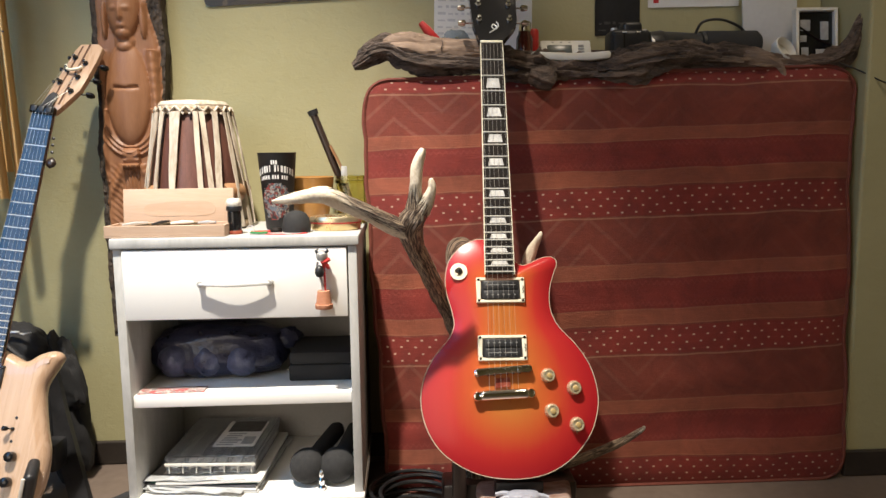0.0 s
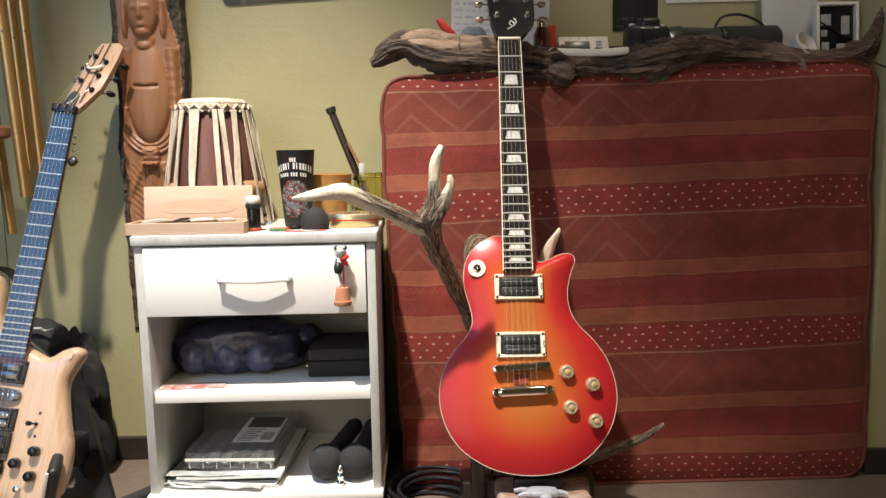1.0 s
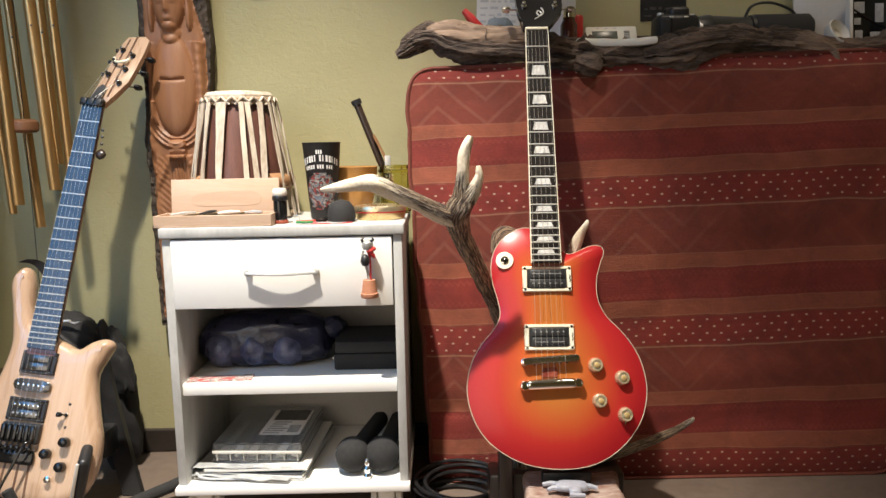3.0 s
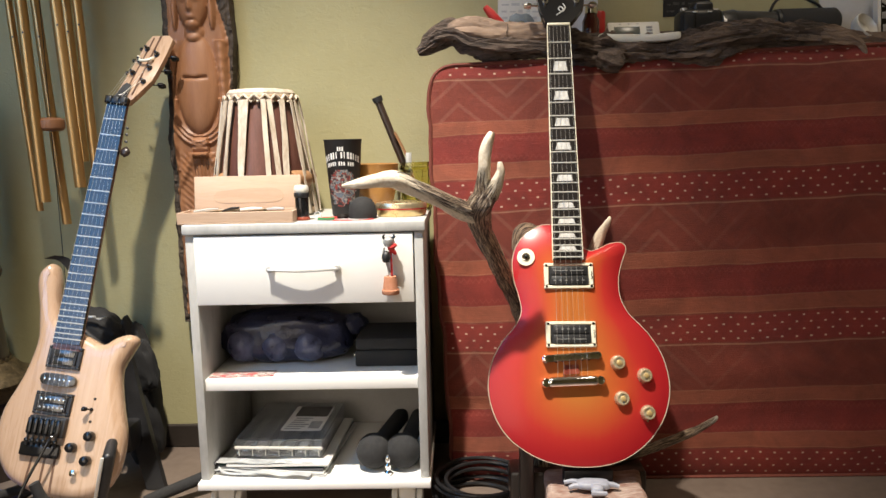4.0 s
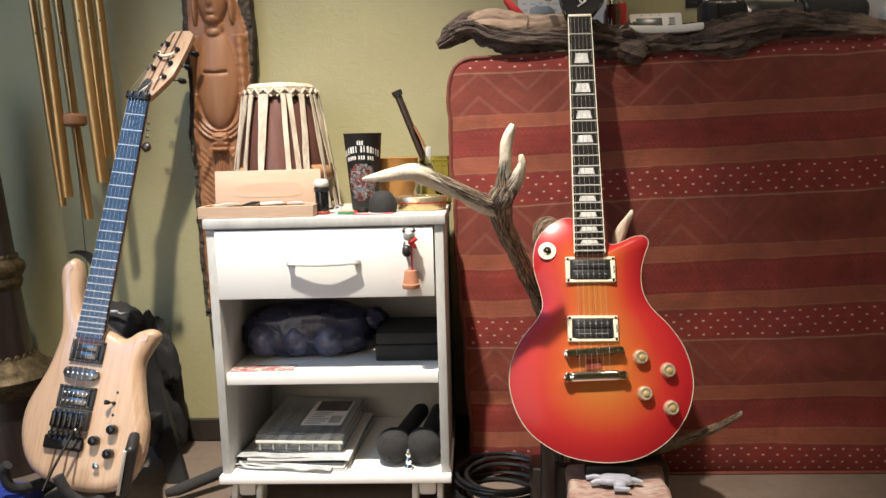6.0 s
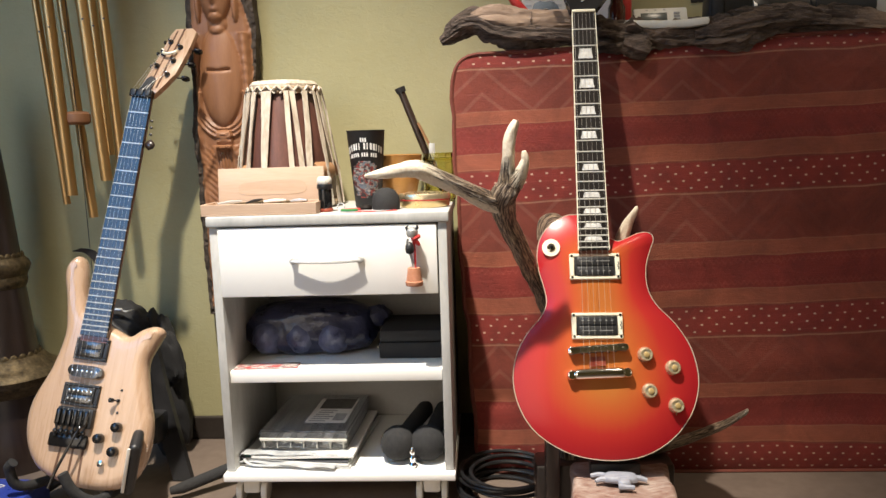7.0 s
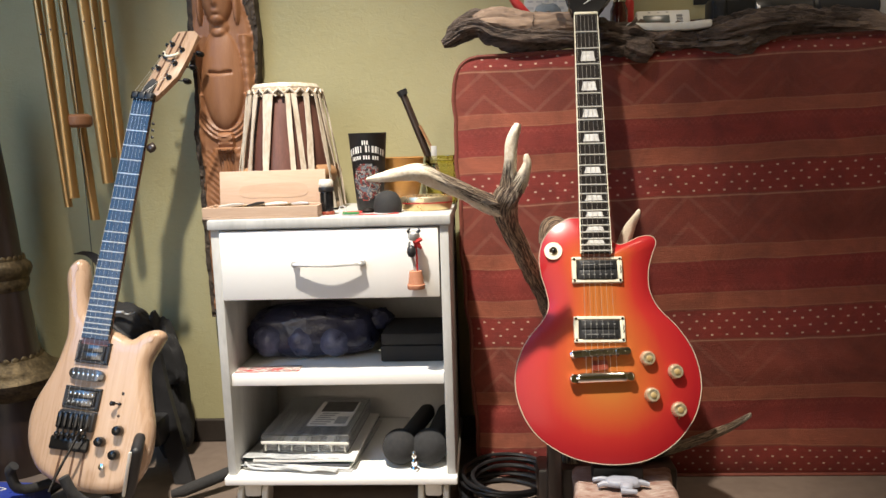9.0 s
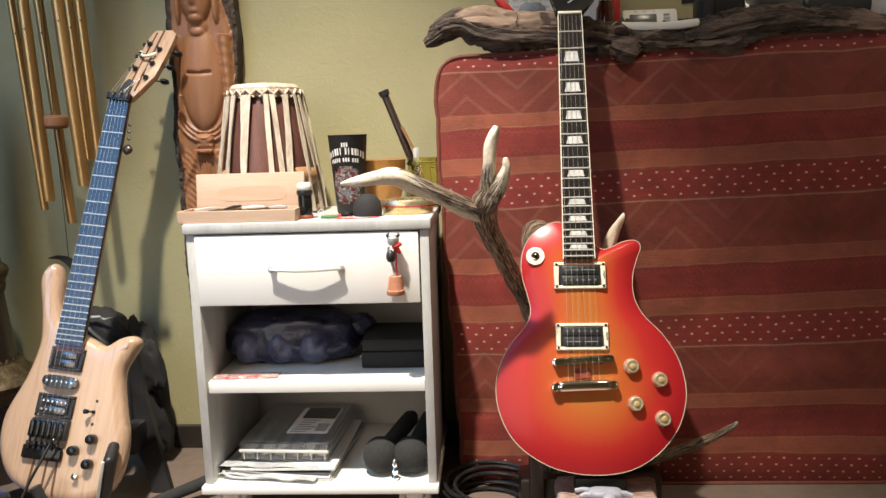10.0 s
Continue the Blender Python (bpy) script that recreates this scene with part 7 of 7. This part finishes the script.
    for a in ((-w / 2, w / 2, 0.0, 0.007), (-w / 2, w / 2, h - 0.007, h), (-w / 2, -w / 2 + 0.007, 0.007, h - 0.007), (w / 2 - 0.007, w / 2, 0.007, h - 0.007)):
        box(a[0], a[1], -0.010, 0.010, a[2], a[3], 0.001, fr, segs=1)
    part("moulding", fr, CREAM2, ob)
    part("backing", box(-w / 2 + 0.006, w / 2 - 0.006, 0.002, 0.006, 0.006, h - 0.006), GLOSSBLACK, ob, smooth=False)
    for a in ((-0.032, -0.010, 0.080, 0.104), (0.012, 0.030, 0.060, 0.100), (-0.030, -0.014, 0.018, 0.044), (0.002, 0.026, 0.022, 0.040), (-0.032, -0.018, 0.056, 0.070)):
        part("cut_out", box(a[0], a[1], 0.0005, 0.0015, a[2], a[3], 0.0004), LABELGREY, ob)
    part("strip", tube([(-0.034, 0.001, 0.088), (0.010, 0.001, 0.060), (0.036, 0.001, 0.050)], 0.0022, 6), GLOSSBLACK, ob)
    b = box(-0.062, 0.062, -0.003, 0.003, 0.0, 0.30, 0.001)
    lone("white_board", b, BOARDWHITE, "plain white board leaning on the wall", "board", pose(0.860, 1.705, MTOP, -6.5))
    b = tube(smooth_path([(0.93, 1.60, 0.905), (0.99, 1.575, 0.875), (1.04, 1.555, 0.847), (1.10, 1.552, 0.842), (1.18, 1.553, 0.855), (1.30, 1.556, 0.885)], 6), 0.0018, 6)
    lone("thin_cable", b, CABLE, "thin black cable trailing across the pier", "cable")


BLUEGREY = surface("grey_blue_cloth", (0.10, 0.12, 0.14), (0.18, 0.20, 0.22), 30, 0.85, 0.4, 240)
REDGLASS = surface("brown_red_glass", (0.055, 0.012, 0.010), (0.10, 0.022, 0.016), 20, 0.12, 0, 100, coat=0.8)
DISPLAY = surface("grey_display", (0.10, 0.11, 0.10), (0.13, 0.14, 0.13), 20, 0.25, 0, 100)
ROSEWOOD2 = wood("dark_shelf_wood", (0.05, 0.022, 0.015), (0.10, 0.045, 0.03), (1, 10, 10), 5, 0.5)
BOARDWHITE = surface("chalky_white_board", (0.50, 0.50, 0.50), (0.58, 0.58, 0.57), 8, 0.7, 0.05, 100)
on_the_mattress()


def on_the_wall():
    y = WALL_Y - 0.0022
    rnd = random.Random(5)
    out = [(-0.382, 1.0410), (-0.389, 1.0435), (-0.3925, 1.0480), (-0.394, 1.0540), (-0.394, 1.52), (0.09, 1.54), (0.09, 1.0800), (0.0885, 1.0740), (0.085, 1.0695), (0.078, 1.0670)]
    b = bmesh.new()
    merge(b, prism(out, -0.0015, 0.0015), pose(0, 0, 0, 90))
    lone("poster", b, POSTER, "dark poster with blurred orange brown shapes on the wall", "poster", pose(0, y, 0), smooth=False)

    def sheet(name, x0, x1, z0, z1, mat, label, bars=0, turn=0.0, barmat=None):
        ob = thing(name, label, "paper", pose((x0 + x1) / 2, y, (z0 + z1) / 2, 0, turn, 0))
        w, h = (x1 - x0) / 2, (z1 - z0) / 2
        part("sheet", box(-w, w, -0.0006, 0.0006, -h, h), mat, ob, smooth=False)
        for i in range(bars):
            zz = -h + 0.010 + i * 0.0145
            x = -w + 0.008
            while x < w - 0.012:
                l = rnd.uniform(0.006, 0.018)
                part("written_bar", box(x, min(x + l, w - 0.004), -0.0012, -0.0008, zz, zz + rnd.uniform(0.003, 0.006)), barmat or LABELGREY, ob, smooth=False)
                x += l + rnd.uniform(0.004, 0.010)
        return ob

    sheet("note_sheet", 0.112, 0.208, 0.968, 1.20, PAPER, "white note sheet with faint handwritten lines", 6, 1.5, FAINT)
    sheet("note_sheet", 0.214, 0.330, 0.935, 1.20, PAPER, "plain white note sheet pinned to the wall", 0, 0.5)
    sheet("dark_leaflet", 0.472, 0.574, 0.975, 1.22, BLACK, "black printed leaflet pinned to the wall", 2, -0.5, LABELDARK)
    sheet("wide_sheet", 0.592, 0.800, 1.037, 1.22, PAPER, "white sheet with a red spot pinned to the wall", 0, -0.8)
    part("red_spot", box(-0.092, -0.080, -0.0012, -0.0008, -0.082, -0.070), REDPLASTIC, bpy.data.objects["wide_sheet"], smooth=False)


POSTER = print_material("poster_print", [(0.010, 0.009, 0.008), (0.030, 0.022, 0.016), (0.012, 0.010, 0.010), (0.070, 0.050, 0.034), (0.016, 0.012, 0.012)], 9, 0.35, 3.0)
FAINT = surface("faint_pencil", (0.50, 0.50, 0.51), (0.58, 0.58, 0.58), 50, 0.8, 0, 100)
on_the_wall()
